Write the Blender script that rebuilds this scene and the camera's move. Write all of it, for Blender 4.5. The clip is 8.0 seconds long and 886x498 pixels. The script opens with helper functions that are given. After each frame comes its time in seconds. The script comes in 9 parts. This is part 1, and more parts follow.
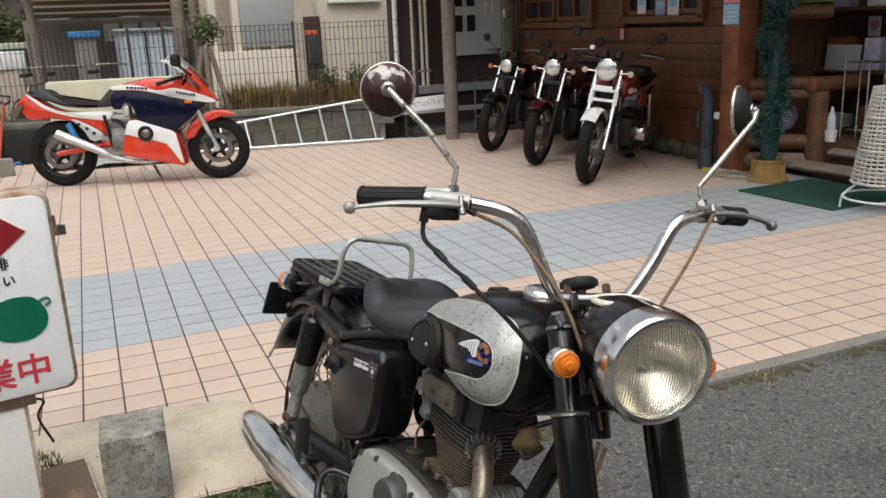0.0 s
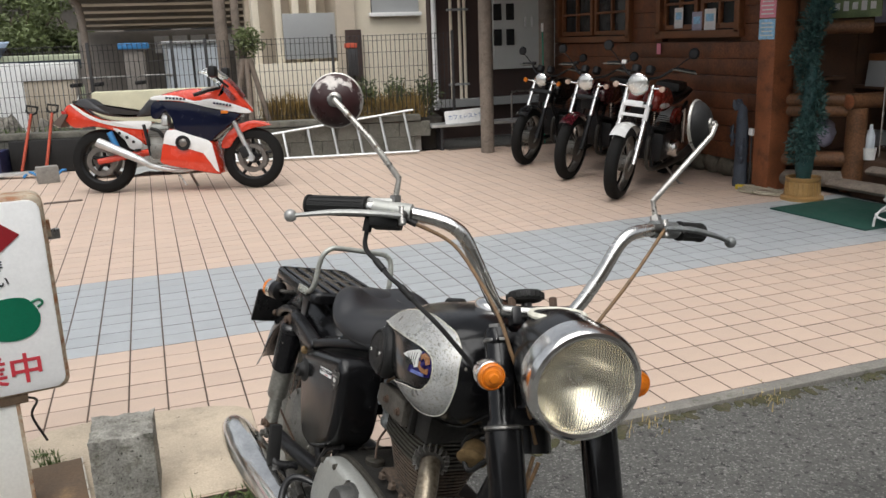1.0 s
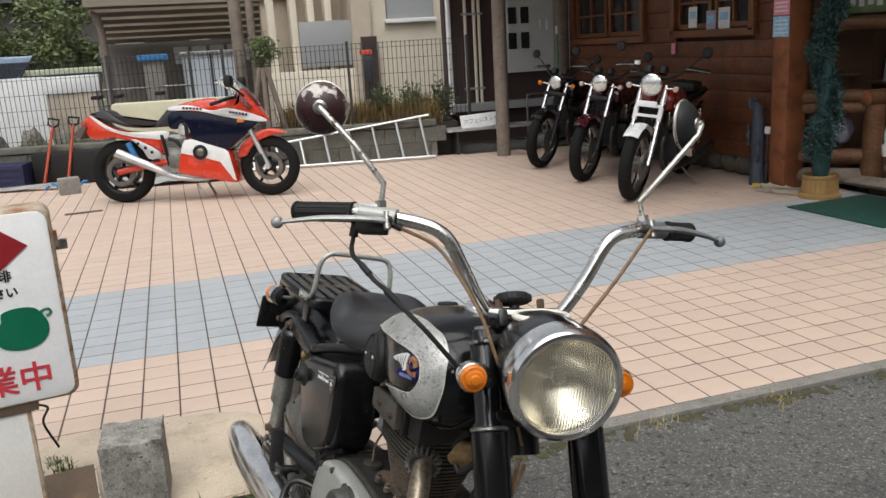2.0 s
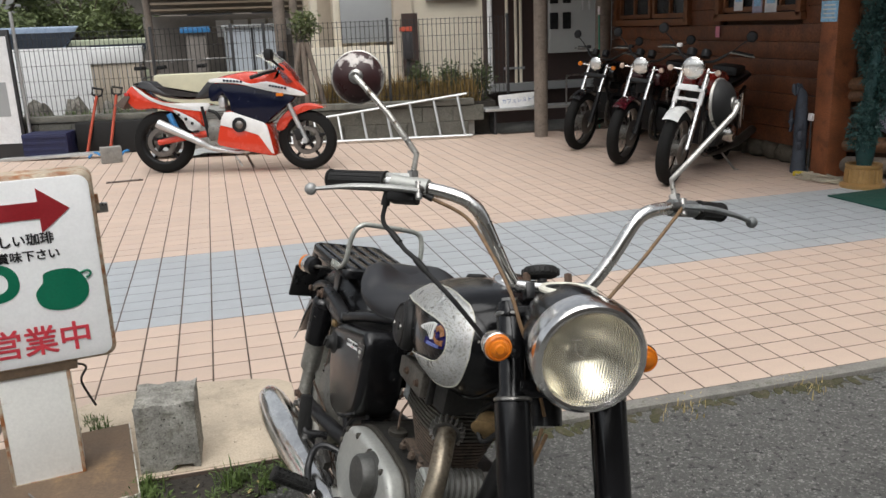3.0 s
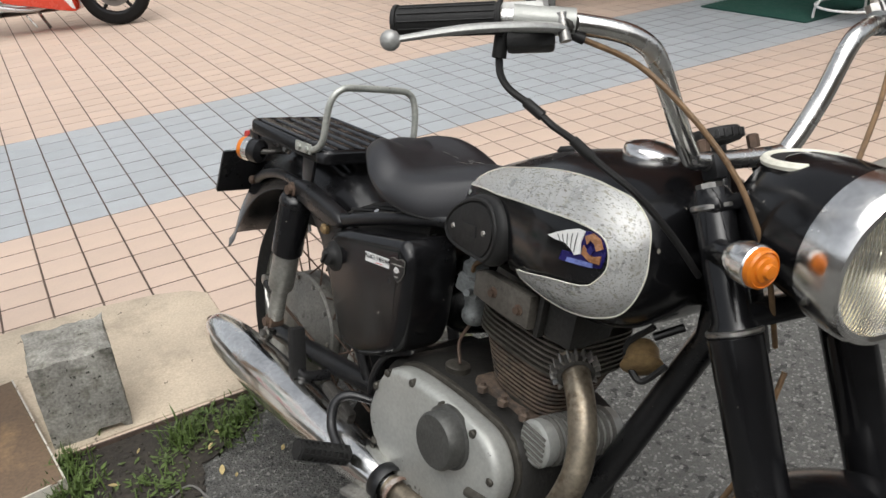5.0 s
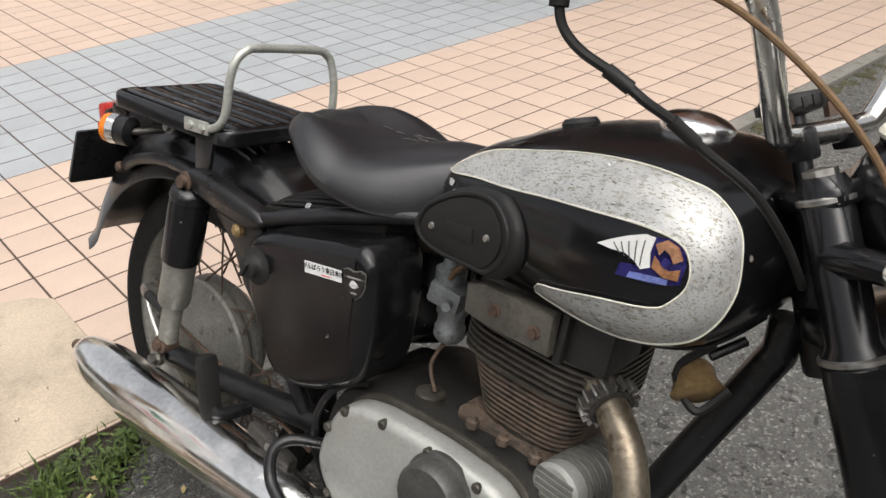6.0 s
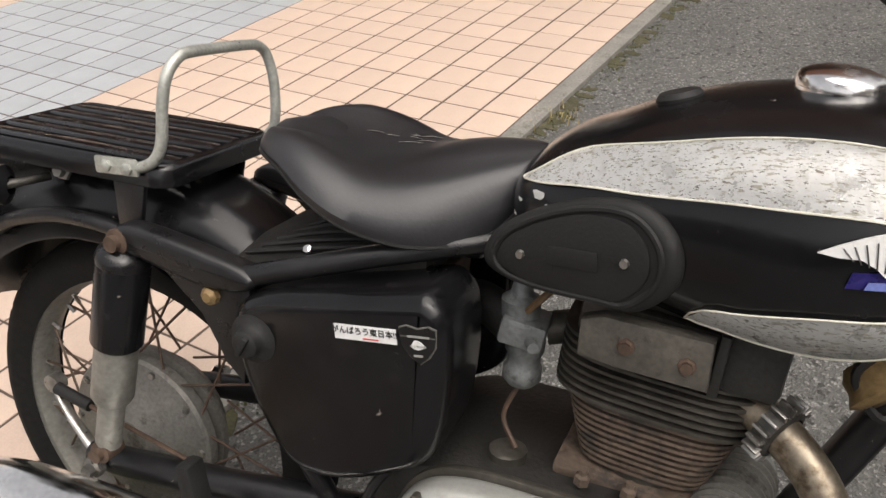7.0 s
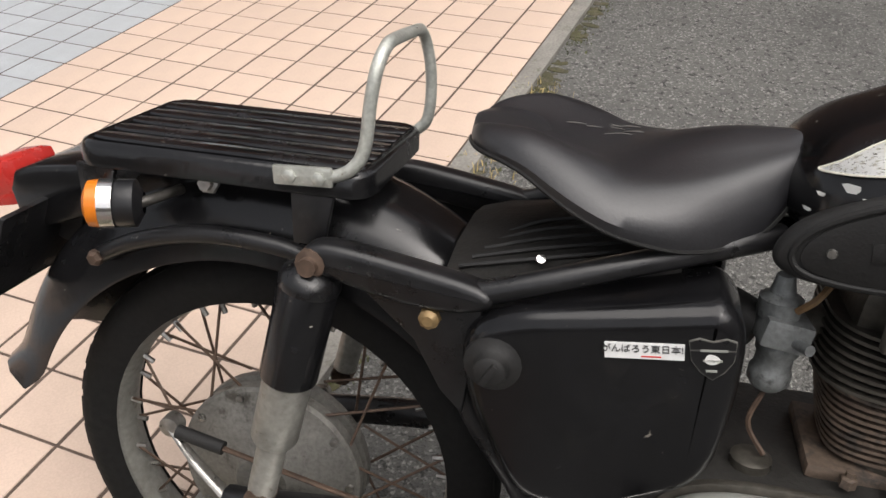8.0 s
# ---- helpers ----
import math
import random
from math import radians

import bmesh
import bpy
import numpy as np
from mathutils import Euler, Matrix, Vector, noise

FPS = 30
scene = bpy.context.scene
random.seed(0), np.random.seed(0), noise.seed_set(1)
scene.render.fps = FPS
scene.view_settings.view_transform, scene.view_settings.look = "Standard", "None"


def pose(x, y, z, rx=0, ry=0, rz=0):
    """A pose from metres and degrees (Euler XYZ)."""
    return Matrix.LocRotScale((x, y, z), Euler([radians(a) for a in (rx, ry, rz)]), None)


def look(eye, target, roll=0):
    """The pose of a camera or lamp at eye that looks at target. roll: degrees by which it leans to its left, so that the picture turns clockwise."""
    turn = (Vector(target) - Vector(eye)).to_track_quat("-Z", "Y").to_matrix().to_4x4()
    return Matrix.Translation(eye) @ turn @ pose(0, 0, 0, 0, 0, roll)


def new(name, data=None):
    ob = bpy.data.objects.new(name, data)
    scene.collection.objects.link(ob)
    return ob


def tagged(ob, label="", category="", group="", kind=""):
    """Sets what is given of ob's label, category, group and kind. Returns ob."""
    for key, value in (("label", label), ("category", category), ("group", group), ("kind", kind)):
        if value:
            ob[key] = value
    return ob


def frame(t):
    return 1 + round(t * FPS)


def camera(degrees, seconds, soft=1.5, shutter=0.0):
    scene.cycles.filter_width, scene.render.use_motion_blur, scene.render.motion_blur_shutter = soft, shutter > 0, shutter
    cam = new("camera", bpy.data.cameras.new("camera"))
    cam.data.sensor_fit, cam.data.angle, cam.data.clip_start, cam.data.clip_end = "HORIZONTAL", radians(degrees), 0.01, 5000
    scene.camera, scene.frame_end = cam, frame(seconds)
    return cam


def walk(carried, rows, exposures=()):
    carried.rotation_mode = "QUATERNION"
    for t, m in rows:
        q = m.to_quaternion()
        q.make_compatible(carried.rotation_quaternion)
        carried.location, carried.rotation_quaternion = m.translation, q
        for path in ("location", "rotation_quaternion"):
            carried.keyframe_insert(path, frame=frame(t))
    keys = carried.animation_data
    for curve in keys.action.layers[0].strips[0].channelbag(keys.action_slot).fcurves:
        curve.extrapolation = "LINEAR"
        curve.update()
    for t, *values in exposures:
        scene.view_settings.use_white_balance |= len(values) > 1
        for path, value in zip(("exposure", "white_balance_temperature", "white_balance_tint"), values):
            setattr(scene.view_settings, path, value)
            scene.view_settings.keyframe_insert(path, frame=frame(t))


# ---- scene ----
cam = camera(56.4, 8.0)
PATH = [
    (0, (0.332, -3.899, 1.389), (1.072, -2.118, 0.86), -2.4),
    (0.5, (0.434, -3.943, 1.384), (1.118, -2.134, 0.874), -1.6),
    (1, (0.506, -3.973, 1.378), (1.141, -2.142, 0.884), -2.1),
    (2.5, (0.569, -4.02, 1.376), (1.137, -2.164, 0.897), -3.4),
    (3, (0.566, -4.029, 1.364), (1.065, -2.165, 0.841), -2.2),
    (3.5, (0.538, -3.988, 1.33), (1.007, -2.15, 0.697), -4.3),
    (4, (0.431, -3.791, 1.324), (1.063, -2.03, 0.618), -4.6),
    (4.5, (0.34, -3.562, 1.32), (1.125, -1.922, 0.487), -5.9),
    (4.7, (0.335, -3.477, 1.304), (1.141, -1.859, 0.447), -5.3),
    (5.8, (0.371, -3.082, 1.24), (1.385, -1.694, 0.218), -2.9),
    (6, (0.339, -3.009, 1.222), (1.457, -1.702, 0.201), -2.1),
    (6.5, (0.27, -2.811, 1.216), (1.566, -1.757, 0.116), -2.8),
    (7, (0.326, -2.621, 1.18), (1.71, -1.714, 0.056), -3.6),
    (7.5, (0.359, -2.436, 1.177), (1.764, -1.646, -0.006), -3.4),
    (8, (0.239, -2.232, 1.168), (1.731, -1.623, -0.017), -0.7),
]
walk(cam, [(t, look(eye, target, roll)) for t, eye, target, roll in PATH],
     exposures=[(0, 0.66, 6450, 9), (3, 0.64, 6400, 9), (4, 0.56, 6400, 9), (4.5, 0.63, 6400, 9), (6, 0.96, 6600, 10.5), (7, 1.01, 6850, 13), (8, 1.01, 6650, 12)])



# ---- daylight: a bright overcast sky ----
world = bpy.data.worlds.new("sky")
scene.world = world
world.use_nodes = True
wn = world.node_tree
wn.nodes.clear()
sky = wn.nodes.new("ShaderNodeTexSky")
sky.sky_type = "NISHITA"
sky.sun_disc = False
sky.sun_elevation = radians(52)
sky.sun_rotation = radians(205)
sky.dust_density = 4.0
sky_grey = wn.nodes.new("ShaderNodeHueSaturation")
sky_grey.inputs["Saturation"].default_value = 0.22
sky_back = wn.nodes.new("ShaderNodeBackground")
sky_back.inputs["Strength"].default_value = 0.10
sky_out = wn.nodes.new("ShaderNodeOutputWorld")
wn.links.new(sky.outputs[0], sky_grey.inputs["Color"])
wn.links.new(sky_grey.outputs[0], sky_back.inputs["Color"])
wn.links.new(sky_back.outputs[0], sky_out.inputs["Surface"])
sun_data = bpy.data.lights.new("sun", "SUN")
sun_data.energy = 1.4
sun_data.angle = radians(64)
sun_data.color = (1.0, 0.975, 0.94)
sun = new("sun", sun_data)
sun.matrix_world = look((-1.5, -2.5, 18), (0, 0, 0))

# ---- materials ----
def socket(node, name, value):
    node.inputs[name].default_value = value


def material(name, base, rough=0.6, metal=0.0, vary=0.15, scale=12.0, fine=120.0, bump=0.15, second=None, patch=0.5,
             pieces="", rough_vary=0.15, coat=0.0, spec=0.5, patch_width=0.12):
    """A surface with grain at two scales: base colour, wear patches in a second colour, fine relief."""
    m = bpy.data.materials.new(name)
    m.use_nodes = True
    n, l = m.node_tree.nodes, m.node_tree.links
    b = n["Principled BSDF"]
    socket(b, "Metallic", metal)
    socket(b, "Coat Weight", coat)
    socket(b, "Coat Roughness", 0.08)
    socket(b, "Specular IOR Level", spec)
    co = n.new("ShaderNodeTexCoord")
    big, small = n.new("ShaderNodeTexNoise"), n.new("ShaderNodeTexNoise")
    socket(big, "Scale", scale), socket(big, "Detail", 6.0), socket(big, "Roughness", 0.62)
    socket(small, "Scale", fine), socket(small, "Detail", 3.0)
    l.new(co.outputs["Object"], big.inputs["Vector"]), l.new(co.outputs["Object"], small.inputs["Vector"])
    ramp = n.new("ShaderNodeMapRange")
    socket(ramp, "From Min", 0.3), socket(ramp, "From Max", 0.7)
    socket(ramp, "To Min", 1 - vary), socket(ramp, "To Max", 1 + vary)
    l.new(big.outputs["Fac"], ramp.inputs["Value"])
    grain = n.new("ShaderNodeMapRange")
    socket(grain, "From Min", 0.3), socket(grain, "From Max", 0.7)
    socket(grain, "To Min", 1 - vary * 0.7), socket(grain, "To Max", 1 + vary * 0.7)
    l.new(small.outputs["Fac"], grain.inputs["Value"])
    mul = n.new("ShaderNodeMath")
    mul.operation = "MULTIPLY"
    l.new(ramp.outputs[0], mul.inputs[0]), l.new(grain.outputs[0], mul.inputs[1])
    last = mul.outputs[0]
    if pieces:
        info = n.new("ShaderNodeObjectInfo") if pieces == "object" else n.new("ShaderNodeNewGeometry")
        out = info.outputs["Random"] if pieces == "object" else info.outputs["Random Per Island"]
        each = n.new("ShaderNodeMapRange")
        socket(each, "To Min", 0.95), socket(each, "To Max", 1.04)
        l.new(out, each.inputs["Value"])
        mul2 = n.new("ShaderNodeMath")
        mul2.operation = "MULTIPLY"
        l.new(last, mul2.inputs[0]), l.new(each.outputs[0], mul2.inputs[1])
        last = mul2.outputs[0]
    col = n.new("ShaderNodeMix")
    col.data_type, col.blend_type = "RGBA", "MIX"
    col.inputs[6].default_value = (*base, 1)
    col.inputs[7].default_value = (*(second or base), 1)
    if second:
        wear = n.new("ShaderNodeTexNoise")
        socket(wear, "Scale", scale * 1.7), socket(wear, "Detail", 8.0), socket(wear, "Roughness", 0.7)
        l.new(co.outputs["Object"], wear.inputs["Vector"])
        edge = n.new("ShaderNodeMapRange")
        socket(edge, "From Min", patch), socket(edge, "From Max", patch + patch_width)
        l.new(wear.outputs["Fac"], edge.inputs["Value"])
        l.new(edge.outputs[0], col.inputs["Factor"])
    else:
        col.inputs["Factor"].default_value = 0.0
    scaled = n.new("ShaderNodeVectorMath")
    scaled.operation = "SCALE"
    l.new(col.outputs[2], scaled.inputs[0]), l.new(last, scaled.inputs["Scale"])
    l.new(scaled.outputs[0], b.inputs["Base Color"])
    rr = n.new("ShaderNodeMapRange")
    socket(rr, "From Min", 0.3), socket(rr, "From Max", 0.7)
    socket(rr, "To Min", max(0.03, rough - rough_vary)), socket(rr, "To Max", min(1.0, rough + rough_vary))
    l.new(big.outputs["Fac"], rr.inputs["Value"])
    l.new(rr.outputs[0], b.inputs["Roughness"])
    if bump:
        bp = n.new("ShaderNodeBump")
        socket(bp, "Strength", bump), socket(bp, "Distance", 0.004)
        l.new(small.outputs["Fac"], bp.inputs["Height"])
        l.new(bp.outputs[0], b.inputs["Normal"])
    return m


def flecks(m, colour, scale, limit, stretch=(1, 1, 1)):
    """Small chips of another colour over a material."""
    n, l = m.node_tree.nodes, m.node_tree.links
    b = n["Principled BSDF"]
    co, place, tex = n.new("ShaderNodeTexCoord"), n.new("ShaderNodeMapping"), n.new("ShaderNodeTexNoise")
    place.inputs["Scale"].default_value = stretch
    socket(tex, "Scale", scale), socket(tex, "Detail", 4.0), socket(tex, "Roughness", 0.6)
    edge, mix = n.new("ShaderNodeMapRange"), n.new("ShaderNodeMix")
    socket(edge, "From Min", limit), socket(edge, "From Max", limit + 0.03)
    mix.data_type = "RGBA"
    mix.inputs[7].default_value = (*colour, 1)
    l.new(co.outputs["Object"], place.inputs["Vector"]), l.new(place.outputs[0], tex.inputs["Vector"])
    l.new(tex.outputs["Fac"], edge.inputs["Value"]), l.new(edge.outputs[0], mix.inputs["Factor"])
    l.new(b.inputs["Base Color"].links[0].from_socket, mix.inputs[6])
    l.new(mix.outputs[2], b.inputs["Base Color"])
    return m


def glass(name, tint=(1, 1, 1), rough=0.02, ior=1.45):
    m = bpy.data.materials.new(name)
    m.use_nodes = True
    b = m.node_tree.nodes["Principled BSDF"]
    socket(b, "Base Color", (*tint, 1)), socket(b, "Roughness", rough)
    socket(b, "Transmission Weight", 1.0), socket(b, "IOR", ior)
    return m


# ---- mesh helpers ----
def part(name, bm, mat, parent=None, label="", smooth=True, kind=""):
    """Links a bmesh as one mesh object under a thing or a part."""
    me = bpy.data.meshes.new(name)
    bmesh.ops.recalc_face_normals(bm, faces=bm.faces)
    bm.to_mesh(me)
    bm.free()
    if smooth and me.polygons:
        me.polygons.foreach_set("use_smooth", [True] * len(me.polygons))
        me.set_sharp_from_angle(angle=radians(38))
    me.materials.append(mat)
    ob = new(name, me)
    ob.parent = parent
    if label or kind:
        tagged(ob, label, kind=kind)
    return ob


def thing(name, m, label, category, group="", kind=""):
    ob = new(name)
    ob.matrix_world = m
    ob.empty_display_size = 0.05
    return tagged(ob, label, category, group, kind)


def bm_new():
    return bmesh.new()


def box(bm, c, s, rot=(0, 0, 0), bevel=0.0, m=None):
    mm = pose(*c, *rot) @ Matrix.Diagonal((s[0], s[1], s[2], 1))
    if m is not None:
        mm = m @ mm
    r = bmesh.ops.create_cube(bm, size=1.0, matrix=mm)
    if bevel:
        edges = list({e for v in r["verts"] for e in v.link_edges})
        bmesh.ops.bevel(bm, geom=edges, offset=bevel, segments=2, affect="EDGES", profile=0.6)
    return bm


def one_box(c, s, rot=(0, 0, 0), bevel=0.0):
    return box(bmesh.new(), c, s, rot, bevel)


def spline(pts, per=6):
    """Catmull-Rom through the points."""
    p = [Vector(q) for q in pts]
    if len(p) < 3:
        return p
    p = [2 * p[0] - p[1]] + p + [2 * p[-1] - p[-2]]
    out = []
    for i in range(1, len(p) - 2):
        a, b, c, d = p[i - 1:i + 3]
        for k in range(per):
            t = k / per
            out.append(0.5 * (2 * b + (c - a) * t + (2 * a - 5 * b + 4 * c - d) * t * t + (3 * b - a - 3 * c + d) * t ** 3))
    return out + [p[-2]]


def tube(bm, pts, r, seg=10, per=6, smooth=True, flat=1.0, caps=True, up=(0, 0, 1)):
    """A swept round bar. r: one radius or one for each point; flat squeezes it along its second axis."""
    rs = list(r) if isinstance(r, (list, tuple)) else [r] * len(pts)
    path = spline(pts, per) if smooth else [Vector(q) for q in pts]
    n = len(path)
    rad = [rs[min(int(i * (len(rs) - 1) / max(1, n - 1)), len(rs) - 2)] * (1 - (i * (len(rs) - 1) / max(1, n - 1)) % 1 if i < n - 1 else 0)
           + rs[min(int(i * (len(rs) - 1) / max(1, n - 1)) + 1, len(rs) - 1)] * ((i * (len(rs) - 1) / max(1, n - 1)) % 1 if i < n - 1 else 1)
           for i in range(n)] if len(rs) > 1 else rs * n
    rings, side = [], None
    for i, q in enumerate(path):
        d = (path[min(i + 1, n - 1)] - path[max(i - 1, 0)]).normalized()
        if side is None:
            ref = Vector(up) if abs(d.dot(Vector(up))) < 0.9 else Vector((1, 0, 0))
            side = d.cross(ref).normalized()
        side = (side - d * side.dot(d)).normalized()
        other = side.cross(d)
        rings.append([bm.verts.new(q + rad[i] * (math.cos(a) * side + math.sin(a) * flat * other))
                      for a in (2 * math.pi * k / seg for k in range(seg))])
    for a, b in zip(rings, rings[1:]):
        for k in range(seg):
            bm.faces.new((a[k], a[(k + 1) % seg], b[(k + 1) % seg], b[k]))
    if caps:
        bm.faces.new(rings[0]), bm.faces.new(rings[-1])
    return bm


def one_tube(pts, r, **kw):
    return tube(bmesh.new(), pts, r, **kw)


def axis(at, way, spin=0):
    """A pose at a point whose z runs along way."""
    return Matrix.Translation(at) @ Vector(way).to_track_quat("Z", "Y").to_matrix().to_4x4() @ pose(0, 0, 0, 0, 0, spin)


def lathe(bm, profile, m=Matrix(), seg=24, arc=360, start=0):
    """Turns a profile of (radius, height) about the z of m."""
    full = arc >= 360
    count = seg if full else seg + 1
    rings = []
    for r, h in profile:
        if r < 1e-6:
            rings.append([bm.verts.new(m @ Vector((0, 0, h)))])
        else:
            rings.append([bm.verts.new(m @ Vector((r * math.cos(a), r * math.sin(a), h)))
                          for a in (radians(start + arc * k / seg) for k in range(count))])
    for a, b in zip(rings, rings[1:]):
        for k in range(seg):
            j = (k + 1) % count
            if len(a) == 1 and len(b) == 1:
                continue
            if len(a) == 1:
                bm.faces.new((a[0], b[k], b[j]))
            elif len(b) == 1:
                bm.faces.new((a[k], a[j], b[0]))
            else:
                bm.faces.new((a[k], a[j], b[j], b[k]))
    return bm


def one_lathe(profile, at, way=(0, 0, 1), seg=24, **kw):
    return lathe(bmesh.new(), profile, axis(at, way), seg, **kw)


def slab(bm, outline, depth, m=Matrix(), bevel=0.0, seg=2):
    """An outline in the xy of m, drawn out along its z by depth."""
    low = [bm.verts.new(m @ Vector((x, y, 0))) for x, y in outline]
    high = [bm.verts.new(m @ Vector((x, y, depth))) for x, y in outline]
    n = len(outline)
    faces = [bm.faces.new(low), bm.faces.new(high)]
    for k in range(n):
        faces.append(bm.faces.new((low[k], low[(k + 1) % n], high[(k + 1) % n], high[k])))
    if bevel:
        edges = list({e for f in faces[:2] for e in f.edges})
        bmesh.ops.recalc_face_normals(bm, faces=faces)
        bmesh.ops.bevel(bm, geom=edges, offset=bevel, segments=seg, affect="EDGES", profile=0.5)
    return bm


def one_slab(outline, depth, m=Matrix(), bevel=0.0, seg=2):
    return slab(bmesh.new(), outline, depth, m, bevel, seg)


def curve2(pts, per=5):
    """A closed smooth outline through 2D points."""
    p, out = [Vector((x, y)) for x, y in pts], []
    n = len(p)
    for i in range(n):
        a, b, c, d = p[i - 1], p[i], p[(i + 1) % n], p[(i + 2) % n]
        for k in range(per):
            t = k / per
            q = 0.5 * (2 * b + (c - a) * t + (2 * a - 5 * b + 4 * c - d) * t * t + (3 * b - a - 3 * c + d) * t ** 3)
            out.append((q.x, q.y))
    return out


def ring_loft(bm, rings, close=True, caps=True):
    """Joins rings of points of equal count."""
    vs = [[bm.verts.new(q) for q in r] for r in rings]
    n = len(vs[0])
    for a, b in zip(vs, vs[1:]):
        for k in range(n if close else n - 1):
            bm.faces.new((a[k], a[(k + 1) % n], b[(k + 1) % n], b[k]))
    if caps and close:
        bm.faces.new(vs[0]), bm.faces.new(vs[-1])
    return bm


def text_bm(text, size, depth=0.0006, bold=0.0):
    """Lettering in the built-in font as a bmesh in its own xy."""
    cu = bpy.data.curves.new("lettering", "FONT")
    cu.body, cu.size, cu.extrude = text, size, depth
    cu.align_x, cu.align_y = "CENTER", "CENTER"
    ob = bpy.data.objects.new("lettering", cu)
    scene.collection.objects.link(ob)
    bpy.context.view_layer.update()
    bm = bmesh.new()
    bm.from_mesh(ob.evaluated_get(bpy.context.evaluated_depsgraph_get()).to_mesh())
    if bold:
        first = bm.verts[:]
        for k, (dx, dy) in enumerate(((bold, 0), (0, bold), (bold, bold))):
            more = bmesh.ops.duplicate(bm, geom=bm.faces[:] if k == 0 else [f for f in bm.faces if f.verts[0] in set(first)])
            for v in more["geom"]:
                if isinstance(v, bmesh.types.BMVert):
                    v.co += Vector((dx, dy, 0.0004 * (k + 1)))
    bpy.data.objects.remove(ob)
    bpy.data.curves.remove(cu)
    return bm

M_peach = material("peach_tile", (0.53, 0.410, 0.330), 0.55, vary=0.08, scale=5, fine=260, bump=0.05, pieces="object")
M_peach_far = material("peach_tile_far", (0.53, 0.410, 0.330), 0.55, vary=0.08, scale=5, fine=260, bump=0.05, pieces="island")
M_blue = material("blue_tile", (0.35, 0.372, 0.388), 0.5, vary=0.12, scale=14, fine=200, bump=0.05, pieces="object")
M_blue_far = material("blue_tile_far", (0.35, 0.372, 0.388), 0.5, vary=0.12, scale=14, fine=200, bump=0.05, pieces="island")
M_grout = material("grout", (0.085, 0.06, 0.046), 0.9, vary=0.25)
M_cream_concrete = material("cream_concrete", (0.50, 0.42, 0.32), 0.85, vary=0.16, scale=4, fine=160, bump=0.25, second=(0.32, 0.265, 0.20), patch=0.5, patch_width=0.25)
flecks(M_cream_concrete, (0.16, 0.13, 0.10), 34, 0.67)
M_concrete = material("concrete", (0.25, 0.24, 0.22), 0.9, vary=0.2, scale=9, fine=120, bump=0.5, second=(0.16, 0.155, 0.14), patch=0.55)
M_dirt = material("dirt", (0.032, 0.027, 0.021), 0.95, vary=0.35, scale=10, fine=80, bump=0.8)
M_wood = material("dark_red_wood", (0.145, 0.052, 0.022), 0.5, vary=0.45, scale=3, fine=60, bump=0.25, second=(0.055, 0.023, 0.013), patch=0.50, patch_width=0.3)
M_wood_light = material("amber_wood", (0.17, 0.068, 0.028), 0.5, vary=0.25, scale=5, fine=60, bump=0.2)
M_grey_wood = material("weathered_wood", (0.20, 0.165, 0.135), 0.85, vary=0.25, scale=8, fine=70, bump=0.4, second=(0.12, 0.10, 0.085), patch=0.55)
M_cream_wall = material("cream_siding", (0.74, 0.67, 0.54), 0.75, vary=0.06, scale=2, fine=150, bump=0.1)
M_brown_wall = material("dark_brown_wall", (0.05, 0.03, 0.025), 0.6, vary=0.2, scale=3)
M_grey_panel = material("grey_panel", (0.33, 0.34, 0.34), 0.5, vary=0.06, scale=2)
M_black = material("black_paint", (0.008, 0.008, 0.009), 0.3, vary=0.3, scale=14, bump=0.06, coat=0.1, spec=0.35, second=(0.035, 0.03, 0.026), patch=0.6)
M_chrome = material("chrome", (0.82, 0.81, 0.79), 0.20, metal=1.0, vary=0.1, scale=20, bump=0.03, rough_vary=0.1)
M_rubber = material("tyre_rubber", (0.010, 0.0098, 0.0095), 0.8, spec=0.2, vary=0.25, scale=20, bump=0.2)
M_orange = material("orange_lens", (0.62, 0.17, 0.01), 0.25, vary=0.05)
M_red = material("red_paint", (0.62, 0.035, 0.02), 0.25, vary=0.05, bump=0.0, coat=0.5)
M_white = material("white_paint", (0.75, 0.75, 0.74), 0.3, vary=0.05, bump=0.0)
M_green_mat = material("green_mat", (0.006, 0.050, 0.036), 0.9, vary=0.2, fine=300, bump=0.5)
M_paint = material("worn_black_enamel", (0.0065, 0.0065, 0.0072), 0.20, vary=0.3, scale=9, bump=0.03, coat=0.0, rough_vary=0.1, second=(0.016, 0.015, 0.014), patch=0.60, patch_width=0.22, spec=0.42)
M_frame = flecks(material("satin_black_frame", (0.009, 0.009, 0.0098), 0.34, vary=0.3, scale=16, bump=0.10, rough_vary=0.12, second=(0.034, 0.031, 0.028), patch=0.60, patch_width=0.22, spec=0.5), (0.16, 0.15, 0.135), 95, 0.70)
M_frame_gloss = flecks(material("gloss_black_rack", (0.006, 0.006, 0.0066), 0.20, vary=0.3, scale=16, bump=0.08, rough_vary=0.12, second=(0.024, 0.022, 0.02), patch=0.62, patch_width=0.2, spec=0.55), (0.20, 0.19, 0.175), 80, 0.70)
M_hoop = material("bare_galvanised_steel", (0.46, 0.47, 0.43), 0.42, metal=0.55, vary=0.2, scale=24, fine=200, bump=0.12, second=(0.20, 0.175, 0.13), patch=0.60, patch_width=0.12)
M_vinyl = material("black_vinyl", (0.0135, 0.0135, 0.0155), 0.42, spec=0.75, rough_vary=0.07, vary=0.2, scale=10, fine=300, bump=0.06)
